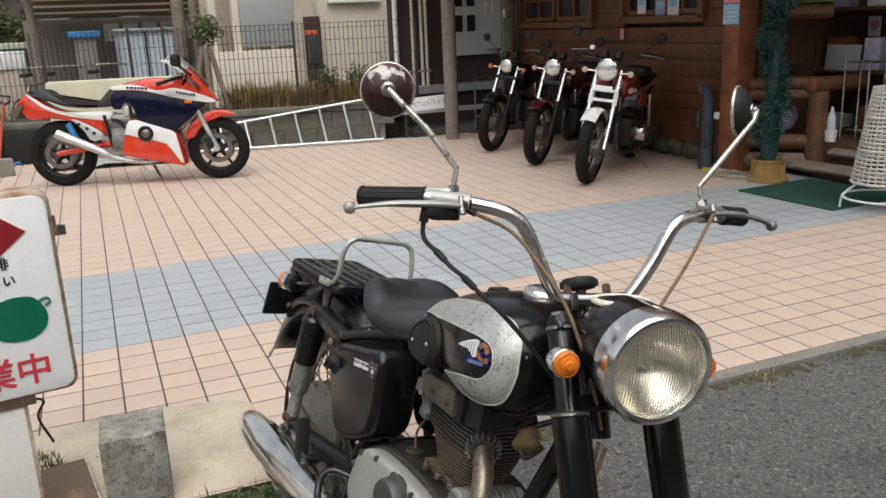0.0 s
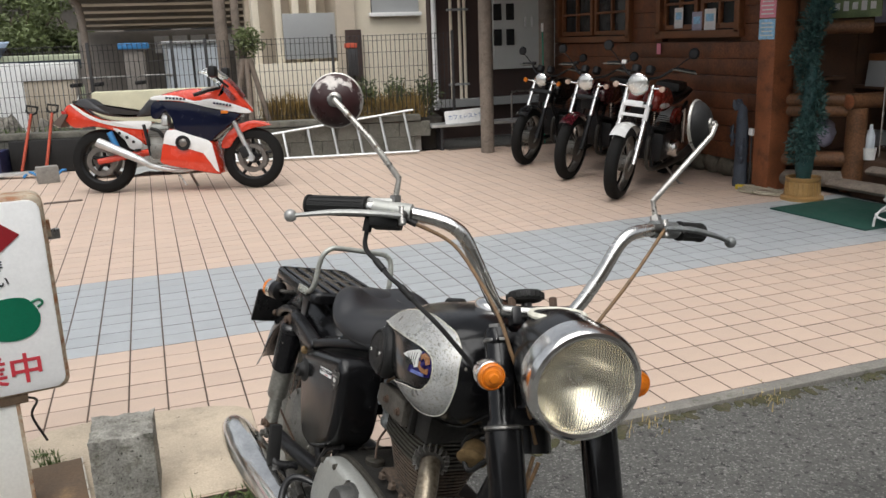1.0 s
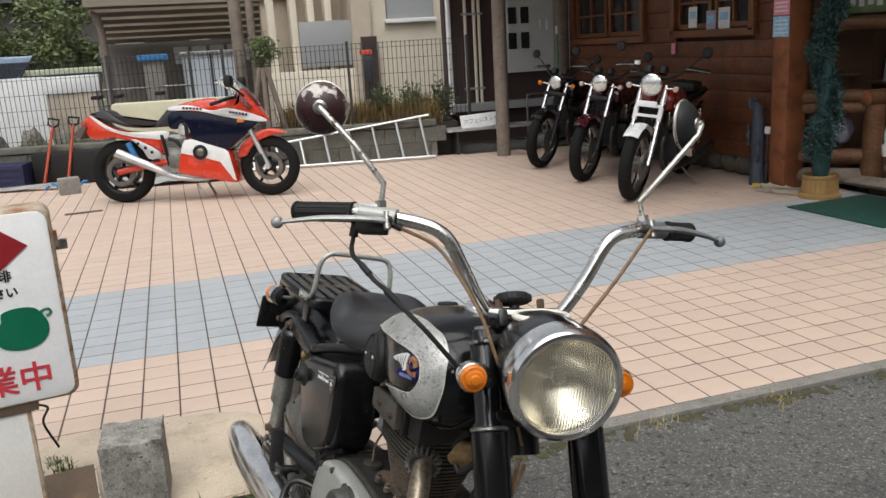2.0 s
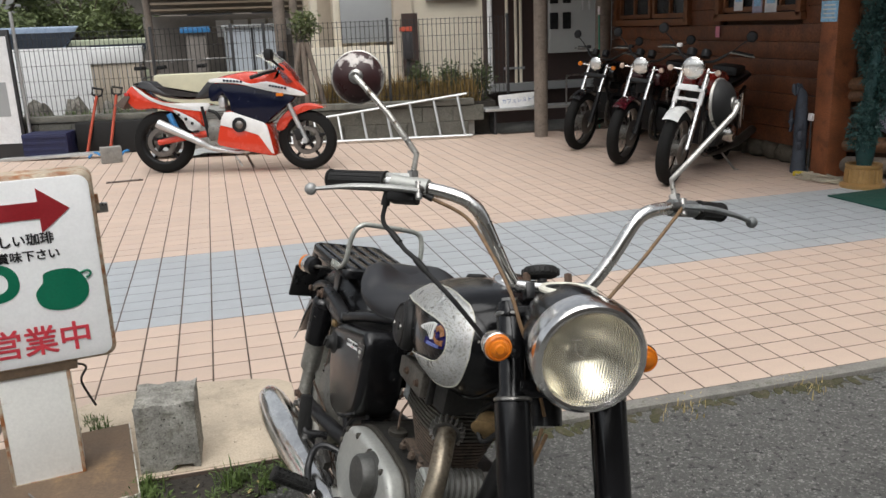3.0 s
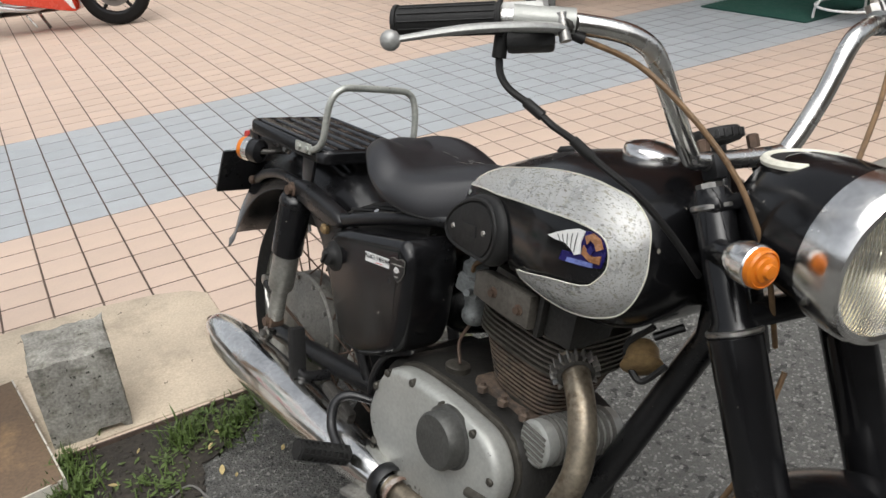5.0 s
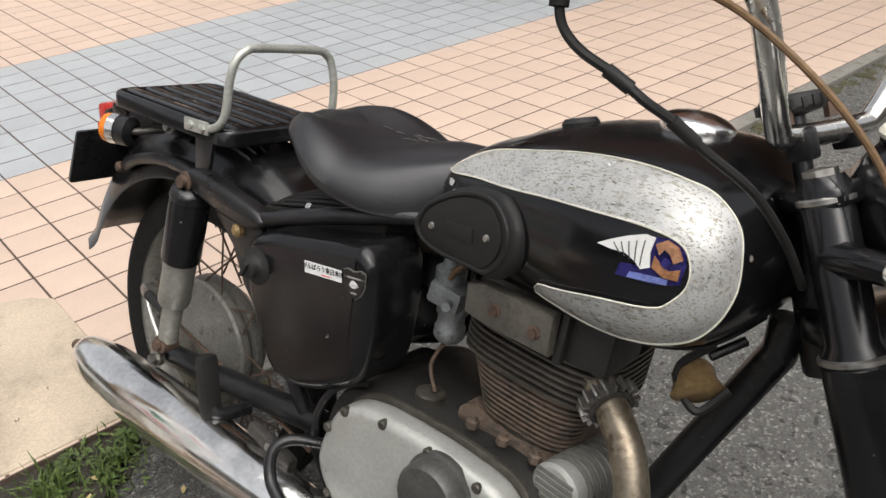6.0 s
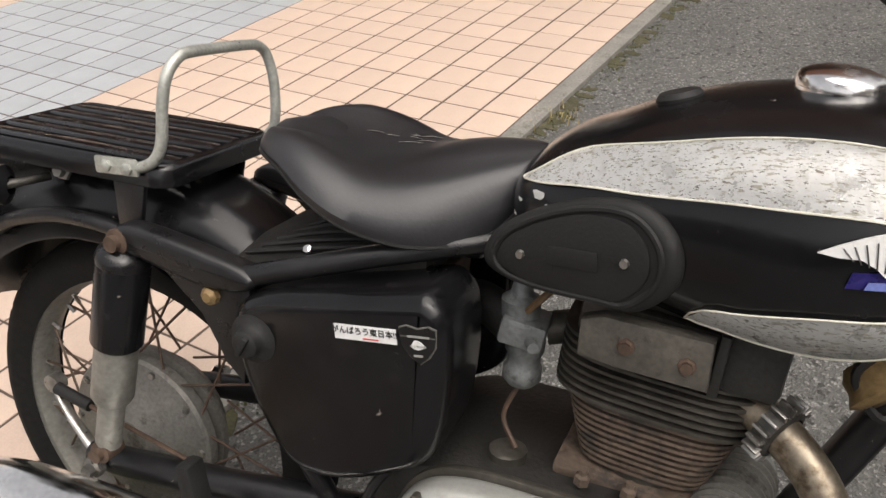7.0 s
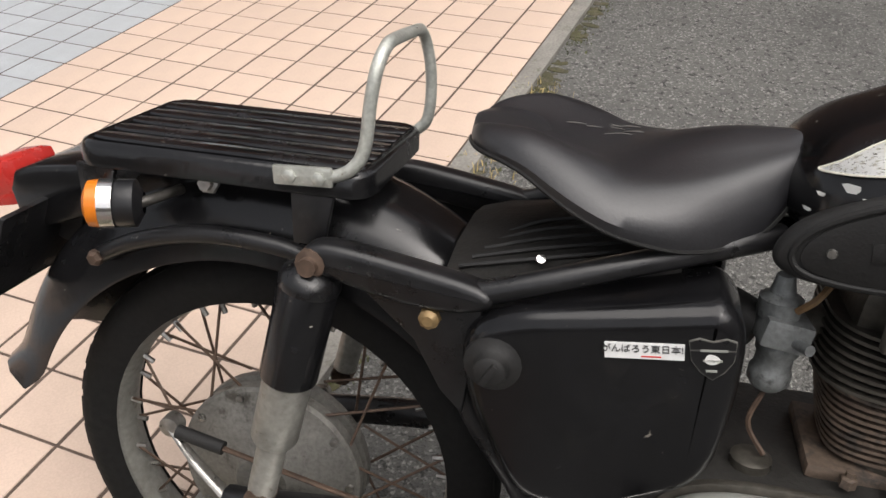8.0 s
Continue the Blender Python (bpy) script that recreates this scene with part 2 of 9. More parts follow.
M_dusty = material("dusty_black_rubber", (0.020, 0.019, 0.0175), 0.7, spec=0.3, vary=0.35, scale=9, fine=200, bump=0.2, second=(0.045, 0.040, 0.034), patch=0.56, patch_width=0.25)
M_crack = material("split_vinyl_edge", (0.10, 0.095, 0.088), 0.8, vary=0.2, bump=0.1)
M_rubber_part = material("black_rubber", (0.0135, 0.0133, 0.013), 0.6, spec=0.35, vary=0.2, scale=20, fine=300, bump=0.15)
M_alloy = material("oxidised_alloy", (0.17, 0.165, 0.15), 0.55, metal=0.35, vary=0.25, scale=14, fine=180, bump=0.25, second=(0.07, 0.065, 0.055), patch=0.56, patch_width=0.1)
M_alloy_light = material("pale_alloy", (0.38, 0.385, 0.36), 0.42, metal=0.35, vary=0.10, scale=9, fine=160, bump=0.12, second=(0.24, 0.235, 0.21), patch=0.58, patch_width=0.2)
M_fin_dark = material("sooty_fin", (0.075, 0.069, 0.058), 0.5, metal=0.5, vary=0.3, scale=20, bump=0.2)
M_fin_rust = material("rusty_fin", (0.105, 0.076, 0.056), 0.7, vary=0.3, scale=25, bump=0.3, second=(0.045, 0.037, 0.031), patch=0.5)
M_silver = flecks(flecks(material("flaked_silver", (0.87, 0.87, 0.85), 0.36, metal=0.35, vary=0.05, scale=30, fine=160, bump=0.10, second=(0.66, 0.65, 0.60), patch=0.56, patch_width=0.16), (0.56, 0.54, 0.46), 260, 0.585, (0.30, 1, 1.0)), (0.17, 0.16, 0.13), 620, 0.60, (0.30, 1, 1.0))
M_pin = material("cream_pinstripe", (0.70, 0.68, 0.58), 0.5, vary=0.1)
M_steel = material("dull_steel", (0.33, 0.32, 0.30), 0.35, metal=0.9, vary=0.2, scale=30, bump=0.1)
M_pipe = material("heat_tinted_pipe", (0.24, 0.205, 0.155), 0.42, metal=0.8, vary=0.3, scale=16, bump=0.06, second=(0.10, 0.072, 0.045), patch=0.52, patch_width=0.15)
M_rim = material("grey_rim", (0.28, 0.275, 0.25), 0.5, metal=0.5, vary=0.2, scale=25, second=(0.12, 0.09, 0.06), patch=0.6)
M_spoke = material("rusty_spoke", (0.095, 0.062, 0.044), 0.7, metal=0.3, vary=0.3, scale=40)
M_rust_steel = material("rusty_slider", (0.22, 0.15, 0.115), 0.6, metal=0.4, vary=0.25, scale=25, fine=160, bump=0.3, second=(0.33, 0.30, 0.27), patch=0.5)
M_mirror_back = material("maroon_flaked_chrome", (0.035, 0.012, 0.012), 0.35, vary=0.2, scale=9, bump=0.05, second=(0.50, 0.46, 0.43), patch=0.55, patch_width=0.04)
M_mirror = material("mirror_glass", (0.85, 0.86, 0.87), 0.04, metal=1.0, vary=0.02, bump=0, rough_vary=0.01)
M_cable = material("brown_cable", (0.16, 0.095, 0.045), 0.6, vary=0.3, scale=40)
M_brass = material("old_brass_horn", (0.28, 0.19, 0.09), 0.45, metal=0.5, vary=0.3, scale=20)
M_reflector = material("lamp_reflector", (0.90, 0.87, 0.78), 0.20, metal=1.0, vary=0.05, bump=0, rough_vary=0.06)
M_lens = glass("ribbed_lens", (0.93, 0.91, 0.84), 0.02)
socket(M_lens.node_tree.nodes["Principled BSDF"], "Transmission Weight", 0.975)
M_tail = material("red_lens", (0.42, 0.025, 0.02), 0.25, vary=0.1)
M_enamel_blue = material("blue_enamel", (0.016, 0.012, 0.10), 0.3, vary=0.15, scale=60)
M_enamel_orange = material("copper_enamel", (0.30, 0.14, 0.065), 0.3, vary=0.2, scale=60)
M_enamel_pale = material("pale_blue_enamel", (0.16, 0.20, 0.48), 0.3, vary=0.2, scale=60)
M_enamel_white = material("white_enamel", (0.72, 0.72, 0.70), 0.35, vary=0.05)
M_dark_hole = material("dark_gap", (0.008, 0.008, 0.008), 0.8, vary=0.1)
M_case = material("oily_crankcase", (0.022, 0.021, 0.019), 0.55, metal=0.2, vary=0.3, scale=14, fine=160, bump=0.25, second=(0.055, 0.052, 0.047), patch=0.58, patch_width=0.15)
M_dull_chrome = material("flaked_chrome", (0.52, 0.50, 0.46), 0.34, metal=0.7, vary=0.2, scale=30, fine=220, bump=0.15, second=(0.10, 0.075, 0.055), patch=0.58, patch_width=0.06)
M_cap = material("grey_cap", (0.085, 0.085, 0.08), 0.5, metal=0.4, vary=0.2, scale=30, fine=200, bump=0.15)
M_dark_steel = material("grimy_steel", (0.07, 0.066, 0.06), 0.45, metal=0.6, vary=0.3, scale=30, bump=0.2)
M_lever = material("cast_lever_alloy", (0.36, 0.36, 0.345), 0.42, metal=0.4, vary=0.15, scale=20, fine=200, bump=0.12, second=(0.20, 0.19, 0.17), patch=0.62)
M_bar = material("aged_chrome_bar", (0.74, 0.73, 0.70), 0.24, metal=1.0, vary=0.08, scale=24, fine=200, bump=0.05, rough_vary=0.1, second=(0.46, 0.43, 0.37), patch=0.60, patch_width=0.2)
M_silencer = material("streaky_chrome", (0.90, 0.89, 0.86), 0.17, metal=1.0, vary=0.1, scale=16, bump=0.02, rough_vary=0.1)
flecks(M_paint, (0.22, 0.20, 0.17), 75, 0.715)
flecks(M_silver, (0.26, 0.235, 0.18), 170, 0.66, (0.28, 1, 1.7))
flecks(M_alloy_light, (0.035, 0.032, 0.026), 22, 0.665)
flecks(M_dull_chrome, (0.06, 0.05, 0.04), 140, 0.64)
M_rocker = material("grimy_grey_casting", (0.095, 0.086, 0.073), 0.6, metal=0.25, vary=0.25, scale=22, fine=160, bump=0.25, second=(0.04, 0.034, 0.028), patch=0.56)
M_zinc = material("zinc_grey_casting", (0.19, 0.20, 0.20), 0.48, metal=0.4, vary=0.25, scale=25, fine=160, bump=0.25, second=(0.06, 0.06, 0.056), patch=0.58)

# ---- ground, pavement, kerb ----
U = 0.15   # one tile with its joint
APRON = [(-0.16, -1.49), (-0.15, -1.20), (-0.09, -0.90), (0.02, -0.79), (0.19, -0.765), (0.40, -0.775), (0.60, -0.81), (0.70, -0.85), (0.752, -0.905), (0.752, -1.20), (0.735, -1.49)]


def inside(x, y, poly):
    hit = False
    for (x0, y0), (x1, y1) in zip(poly, poly[1:] + poly[:1]):
        if (y0 > y) != (y1 > y) and x < (x1 - x0) * (y - y0) / (y1 - y0) + x0:
            hit = not hit
    return hit


def asphalt_material():
    m = material("worn_asphalt", (0.135, 0.133, 0.124), 0.85, vary=0.22, scale=0.9, fine=70, bump=0.3, second=(0.088, 0.087, 0.081), patch=0.54, patch_width=0.2)
    n, l = m.node_tree.nodes, m.node_tree.links
    b = n["Principled BSDF"]
    co = n.new("ShaderNodeTexCoord")
    vor = n.new("ShaderNodeTexVoronoi")
    socket(vor, "Scale", 165.0), socket(vor, "Randomness", 1.0)
    l.new(co.outputs["Object"], vor.inputs["Vector"])
    sep = n.new("ShaderNodeSeparateColor")
    l.new(vor.outputs["Color"], sep.inputs[0])
    light = n.new("ShaderNodeMapRange")
    socket(light, "From Min", 0.78), socket(light, "From Max", 1.0), socket(light, "To Min", 0.86), socket(light, "To Max", 2.1)
    l.new(sep.outputs[0], light.inputs["Value"])
    old = b.inputs["Base Color"].links[0].from_socket
    sc = n.new("ShaderNodeVectorMath")
    sc.operation = "SCALE"
    l.new(old, sc.inputs[0]), l.new(light.outputs[0], sc.inputs["Scale"])
    l.new(sc.outputs[0], b.inputs["Base Color"])
    bp = n.new("ShaderNodeBump")
    socket(bp, "Strength", 1.0), socket(bp, "Distance", 0.007)
    lump = n.new("ShaderNodeTexNoise")
    socket(lump, "Scale", 42.0), socket(lump, "Detail", 5.0), socket(lump, "Roughness", 0.7)
    l.new(co.outputs["Object"], lump.inputs["Vector"])
    both = n.new("ShaderNodeMath")
    both.operation = "MULTIPLY_ADD"
    both.inputs[1].default_value = 1.9
    l.new(lump.outputs["Fac"], both.inputs[0]), l.new(vor.outputs["Distance"], both.inputs[2])
    l.new(both.outputs[0], bp.inputs["Height"])
    l.new(bp.outputs[0], b.inputs["Normal"])
    return m


M_asphalt = flecks(asphalt_material(), (0.050, 0.050, 0.046), 40, 0.59)


def site():
    bm = bmesh.new()
    bmesh.ops.create_grid(bm, x_segments=2, y_segments=2, size=600, matrix=pose(0, 0, -0.02))
    tagged(part("ground", bm, M_asphalt, smooth=False), "grey worn asphalt yard with embedded stone chips", "ground", kind="structure")
    # loose chips on the asphalt
    rnd = random.Random(3)
    bm = bmesh.new()
    for _ in range(2600):
        x, y = rnd.uniform(-0.6, 5.0), -1.58 - abs(rnd.gauss(0, 0.9))
        s = rnd.uniform(0.002, 0.0045) if rnd.random() < 0.9 else rnd.uniform(0.005, 0.009)
        m = pose(x, y, -0.019, rnd.uniform(0, 360), rnd.uniform(0, 360), rnd.uniform(0, 360)) @ Matrix.Diagonal((s, s * rnd.uniform(0.6, 1), s * 0.6, 1))
        bmesh.ops.create_icosphere(bm, subdivisions=1, radius=1, matrix=m)
    tagged(part("gravel", bm, M_chip, smooth=False), "scattered pale stone chips on the asphalt", "gravel", kind="stuff")
    # mortar bed with the tiles on it
    pav = tagged(part("pavement", slab(bmesh.new(), [(-2.55, -1.5), (5.85, -1.5), (5.85, 5.95), (3.9, 6.0), (2.0, 6.38), (-2.55, 7.28)], 0.0180, pose(0, 0, -0.02)), M_grout, smooth=False),
                 "tiled terrace in peach with a blue-grey band", "pavement", kind="structure")
    tile = {}
    for kind in ("peach", "blue"):
        bm = bmesh.new()
        box(bm, (0, 0, 0), (U - 0.0065, U - 0.0080, 0.012), bevel=0.0)
        me = bpy.data.meshes.new("tile")
        top = [e for e in bm.edges if all(v.co.z > 0 for v in e.verts)]
        bmesh.ops.bevel(bm, geom=top, offset=0.0015, segments=1, affect="EDGES")
        bm.to_mesh(me)
        bm.free()
        me.materials.append(M_peach if kind == "peach" else M_blue)
        tile[kind] = me
    rnd = random.Random(5)
    far = {"peach": [], "blue": []}
    for i in range(-17, 39):
        for j in range(-10, 47):
            x, y = (i + 0.5) * U, (j + 0.5) * U
            if y > 6.72 - 0.20 * x or (y > 5.9 and x > 5.6) or all(inside(x + p * 0.08, y + q * 0.08, APRON) for p in (-1, 1) for q in (-1, 1)) or (x < -0.25 and y < -0.92):
                continue
            kind = "blue" if 0 <= j < 9 else "peach"
            z = -0.006 + rnd.uniform(-0.0008, 0.0004)
            if j < 0 and -1 <= i < 29:
                ob = new("tile", tile[kind])
                ob.parent = pav
                ob.location = (x, y, z)
                ob.rotation_euler = (rnd.gauss(0, 0.002), rnd.gauss(0, 0.002), rnd.gauss(0, 0.003))
            else:
                far[kind].append((x, y, z))
    for kind, spots in far.items():
        src = tile[kind]
        co = np.empty(len(src.vertices) * 3)
        src.vertices.foreach_get("co", co)
        co = co.reshape(-1, 3)
        verts, faces = [], []
        for x, y, z in spots:
            o = len(verts)
            verts += [tuple(c + (x, y, z)) for c in co]
            faces += [tuple(o + v for v in f.vertices) for f in src.polygons]
        me = bpy.data.meshes.new(kind + "_tiles")
        me.from_pydata(verts, [], faces)
        me.materials.append(M_peach_far if kind == "peach" else M_blue_far)
        ob = new(kind + "_tiles", me)
        ob.parent = pav
        tagged(ob, "distant %s floor tiles" % ("peach" if kind == "peach" else "blue-grey"), kind="stuff")
    tagged(part("kerb", one_box((2.9, -1.535, -0.014), (4.4 + 0.0, 0.066, 0.030), bevel=0.004), M_kerb), "thin weathered concrete kerb along the tiles", "kerb", kind="structure")
    tagged(part("concrete_apron", one_slab(APRON, 0.024, pose(0, 0, -0.0195), 0.003), M_cream_concrete), "cream concrete patch at the terrace edge", "pavement", kind="structure")
    rnd = random.Random(17)
    edge = curve2([(0.10, -1.475), (0.412, -1.470), (0.571, -1.471), (0.74, -1.482), (0.752, -1.532), (0.68, -1.615), (0.578, -1.689), (0.52, -1.705), (0.505, -1.76), (0.487, -1.812), (0.38, -1.83), (0.30, -1.90), (0.15, -1.88)], 8)
    edge = [(x + rnd.gauss(0, 0.006), y + (rnd.gauss(0, 0.007) if y < -1.50 else 0)) for x, y in edge]
    tagged(part("soil", slab(bmesh.new(), edge, 0.004, pose(0, 0, -0.0185)), M_dirt), "dark bare soil strip", "soil", kind="structure")
    bm = bmesh.new()
    for _ in range(700):
        x, y = rnd.uniform(0.12, 0.75), rnd.uniform(-1.90, -1.475)
        if inside(x, y, edge):
            r = rnd.uniform(0.002, 0.006) if rnd.random() < 0.9 else rnd.uniform(0.007, 0.012)
            bmesh.ops.create_icosphere(bm, subdivisions=1, radius=1, matrix=pose(x, y, -0.0145, rnd.uniform(0, 360), rnd.uniform(0, 360), 0) @ Matrix.Diagonal((r, r * 0.8, r * 0.6, 1)))
    tagged(part("clods", bm, M_clod, smooth=False), "crumbs of dark soil and small stones", "soil", kind="stuff")
    # steel chequer plate by the sign
    plate = thing("chequer_plate", pose(-0.55, -1.30, -0.012), "brown rusty chequered steel plate on the ground", "steel plate")
    part("sheet", one_box((0, 0, 0), (1.45, 1.5, 0.012), bevel=0.002), M_rust_plate, plate)
    bm = bmesh.new()
    for i in range(48):
        for j in range(50):
            x, y = -0.70 + 0.0295 * i, -0.73 + 0.0295 * j
            box(bm, (x, y, 0.0072), (0.020, 0.005, 0.003), (0, 0, 45 if (i + j) % 2 else -45))
    part("ridges", bm, M_rust_plate, plate, kind="stuff")
    # leaning concrete block with a worn top
    blk = bmesh.new()
    bmesh.ops.create_cube(blk, size=1, matrix=Matrix.Diagonal((0.190, 0.184, 0.236, 1)))
    bmesh.ops.subdivide_edges(blk, edges=blk.edges[:], cuts=11, use_grid_fill=True)
    for v in blk.verts:
        d = noise.fractal(v.co * 30, 1.0, 2.0, 4) * (0.012 if v.co.z > 0.105 else 0.0025)
        edge = sum(abs(abs(v.co[k]) - h) < 0.004 for k, h in enumerate((0.095, 0.092, 0.118)))
        v.co += v.co.normalized() * (d - (0.004 if edge > 1 else 0.0))
        if v.co.z < -0.10 and abs(v.co.x - 0.035) < 0.035 and v.co.y < -0.05:
            v.co.z += 0.020
    o = part("concrete_block", blk, M_old_block)
    o.matrix_world = pose(0.316, -1.382, 0.119, 0, 0, -2)
    tagged(o, "chipped grey concrete block standing on the apron edge", "concrete block")


M_old_block = flecks(material("weathered_block", (0.29, 0.28, 0.25), 0.92, vary=0.4, scale=12, fine=150, bump=0.5, second=(0.13, 0.125, 0.10), patch=0.48, patch_width=0.2), (0.05, 0.048, 0.04), 70, 0.65)
M_clod = material("soil_crumbs", (0.042, 0.036, 0.029), 0.95, vary=0.5, scale=40, pieces="island")
M_chip = material("stone_chip", (0.21, 0.205, 0.19), 0.8, vary=0.3, scale=40, pieces="island")
M_kerb = material("kerb_concrete", (0.20, 0.19, 0.17), 0.9, vary=0.25, scale=9, fine=120, bump=0.4, second=(0.10, 0.10, 0.07), patch=0.55)
M_rust_plate = material("rusty_plate", (0.10, 0.072, 0.06), 0.75, vary=0.25, scale=6, fine=120, bump=0.2, second=(0.16, 0.10, 0.06), patch=0.6)
M_grass = material("weed_green", (0.075, 0.115, 0.026), 0.6, vary=0.35, scale=8, pieces="island", bump=0)
M_kerb_grass = material("dull_kerb_grass", (0.075, 0.085, 0.032), 0.7, vary=0.4, scale=8, pieces="island", bump=0)
M_moss = material("brown_moss", (0.055, 0.052, 0.024), 0.95, vary=0.4, scale=12, bump=0.4, second=(0.085, 0.075, 0.05), patch=0.5)
M_straw = material("dry_grass", (0.42, 0.33, 0.15), 0.7, vary=0.3, scale=8, pieces="island", bump=0)
M_leaf = material("leaf_green", (0.125, 0.155, 0.06), 0.55, vary=0.4, scale=3, pieces="island", bump=0)
site()


def blades(bm, rnd, x, y, z, count, height, spread, wide=0.004):
    for _ in range(count):
        a, lean = rnd.uniform(0, 6.283), rnd.uniform(0.1, 0.9)
        h = height * rnd.uniform(0.5, 1.1)
        px, py = x + rnd.gauss(0, spread), y + rnd.gauss(0, spread)
        d = Vector((math.cos(a), math.sin(a), 0))
        s = Vector((-d.y, d.x, 0)) * wide * rnd.uniform(0.6, 1.3)
        p0, p1 = Vector((px, py, z)), Vector((px, py, z)) + d * h * lean * 0.35 + Vector((0, 0, h * 0.6))
        p2 = p1 + d * h * lean * 0.5 + Vector((0, 0, h * 0.35 * (1 - lean)))
        v = [bm.verts.new(q) for q in (p0 - s, p0 + s, p1 + s * 0.8, p1 - s * 0.8, p2)]
        bm.faces.new(v[:4]), bm.faces.new((v[3], v[2], v[4]))


def weeds():
    rnd = random.Random(11)
    bm = bmesh.new()
    for x, y, c, h in ((0.245, -1.50, 40, 0.05), (0.235, -1.56, 50, 0.065), (0.255, -1.63, 60, 0.075), (0.20, -1.63, 46, 0.06), (0.27, -1.72, 20, 0.035), (0.505, -1.60, 64, 0.085), (0.525, -1.57, 40, 0.06), (0.60, -1.64, 50, 0.06), (0.64, -1.60, 44, 0.05), (0.67, -1.55, 34, 0.045),
                       (0.57, -1.53, 26, 0.035), (0.43, -1.75, 26, 0.04), (0.38, -1.70, 18, 0.03), (0.45, -1.66, 16, 0.03), (0.05, -1.08, 70, 0.06), (0.02, -1.00, 50, 0.05), (0.72, -1.51, 24, 0.04)):
        blades(bm, rnd, x, y, -0.012, int(c * 0.7), h * 1.05, 0.026, 0.0024)
        for _ in range(int(c * 2.2)):
            a, q = rnd.uniform(0, 6.283), abs(rnd.gauss(0, 0.036))
            p = Vector((x + q * math.cos(a), y + q * math.sin(a), -0.010 + rnd.random() * max(0.003, 0.026 - 0.35 * q)))
            d = Vector((math.cos(a + rnd.uniform(-1, 1)), math.sin(a + rnd.uniform(-1, 1)), rnd.uniform(-0.2, 0.5))) * rnd.uniform(0.005, 0.012)
            s = d.cross(Vector((0, 0, 1))).normalized() * d.length * 0.35
            bm.faces.new([bm.verts.new(g) for g in (p - d, p + s, p + d, p - s)])
    tagged(part("weeds", bm, M_grass, smooth=False), "small green weeds along the soil strip", "weeds", kind="stuff")
    bm = bmesh.new()
    for k in range(150):
        x = 1.0 + 4.0 * rnd.random()
        dens = 0.5 + 0.5 * noise.noise(Vector((x * 2.3, 0, 0)))
        if dens > 0.42:
            blades(bm, rnd, x, -1.60 + rnd.gauss(0, 0.018), -0.02, int(1 + 6 * dens), 0.008 + 0.012 * dens, 0.02, 0.0026)
    tagged(part("kerb_grass", bm, M_kerb_grass, smooth=False), "low green grass along the kerb", "grass", kind="stuff")
    bm = bmesh.new()
    for x in (2.10, 2.62):
        blades(bm, rnd, x, -1.585, -0.02, 46, 0.042, 0.05, 0.0022)
    tagged(part("dry_grass", bm, M_straw, smooth=False), "pale dry grass tufts by the kerb", "grass", kind="stuff")
    bm = bmesh.new()
    for k in range(130):
        x = 0.95 + 4.1 * rnd.random()
        s = rnd.uniform(0.012, 0.035)
        bmesh.ops.create_icosphere(bm, subdivisions=1, radius=1, matrix=pose(x, -1.59 + rnd.gauss(0, 0.016), -0.021, 0, 0, rnd.uniform(0, 180)) @ Matrix.Diagonal((s * 1.5, s * 0.7, s * 0.28, 1)))
    tagged(part("moss", bm, M_moss), "dark moss cushions along the kerb", "moss", kind="stuff")
    bm = bmesh.new()
    for k in range(12):
        x, y = rnd.uniform(0.15, 0.75), rnd.uniform(-1.85, -1.50)
        s = rnd.uniform(0.006, 0.016)
        slab(bm, curve2([(-s, 0), (0, s * 0.5), (s, 0), (0, -s * 0.5)], 2), 0.0008, pose(x, y, -0.006, rnd.uniform(-25, 25), rnd.uniform(-25, 25), rnd.uniform(0, 360)))
    tagged(part("dead_leaves", bm, M_straw, smooth=False), "dry fallen leaves on the soil", "leaves", kind="stuff")


weeds()

# ---- wooden cafe building ----
M_window = material("dim_window", (0.03, 0.032, 0.034), 0.12, vary=0.3, scale=3, bump=0)
M_stone = material("field_stone", (0.13, 0.115, 0.09), 0.9, vary=0.4, scale=7, bump=0.6, second=(0.06, 0.055, 0.04), patch=0.5, patch_width=0.2)
# the dimness under porch and canopy is put into this dark wood colour
M_shade_wood = material("porch_shadow_wood", (0.085, 0.045, 0.026), 0.75, vary=0.3, scale=5)
M_banner = material("faded_green_cloth", (0.20, 0.26, 0.13), 0.8, vary=0.3, scale=8)
M_pink = material("pink_paper", (0.75, 0.28, 0.36), 0.7, vary=0.1)
M_sky_paper = material("blue_paper", (0.30, 0.55, 0.75), 0.7, vary=0.25, scale=30)
M_pale_blue = material("pale_blue_steel", (0.56, 0.61, 0.66), 0.5, vary=0.06)
M_paper = material("white_paper", (0.72, 0.72, 0.72), 0.7, vary=0.1)
M_lilac = material("lilac_paper", (0.36, 0.34, 0.44), 0.7, vary=0.2)
WX = 5.65


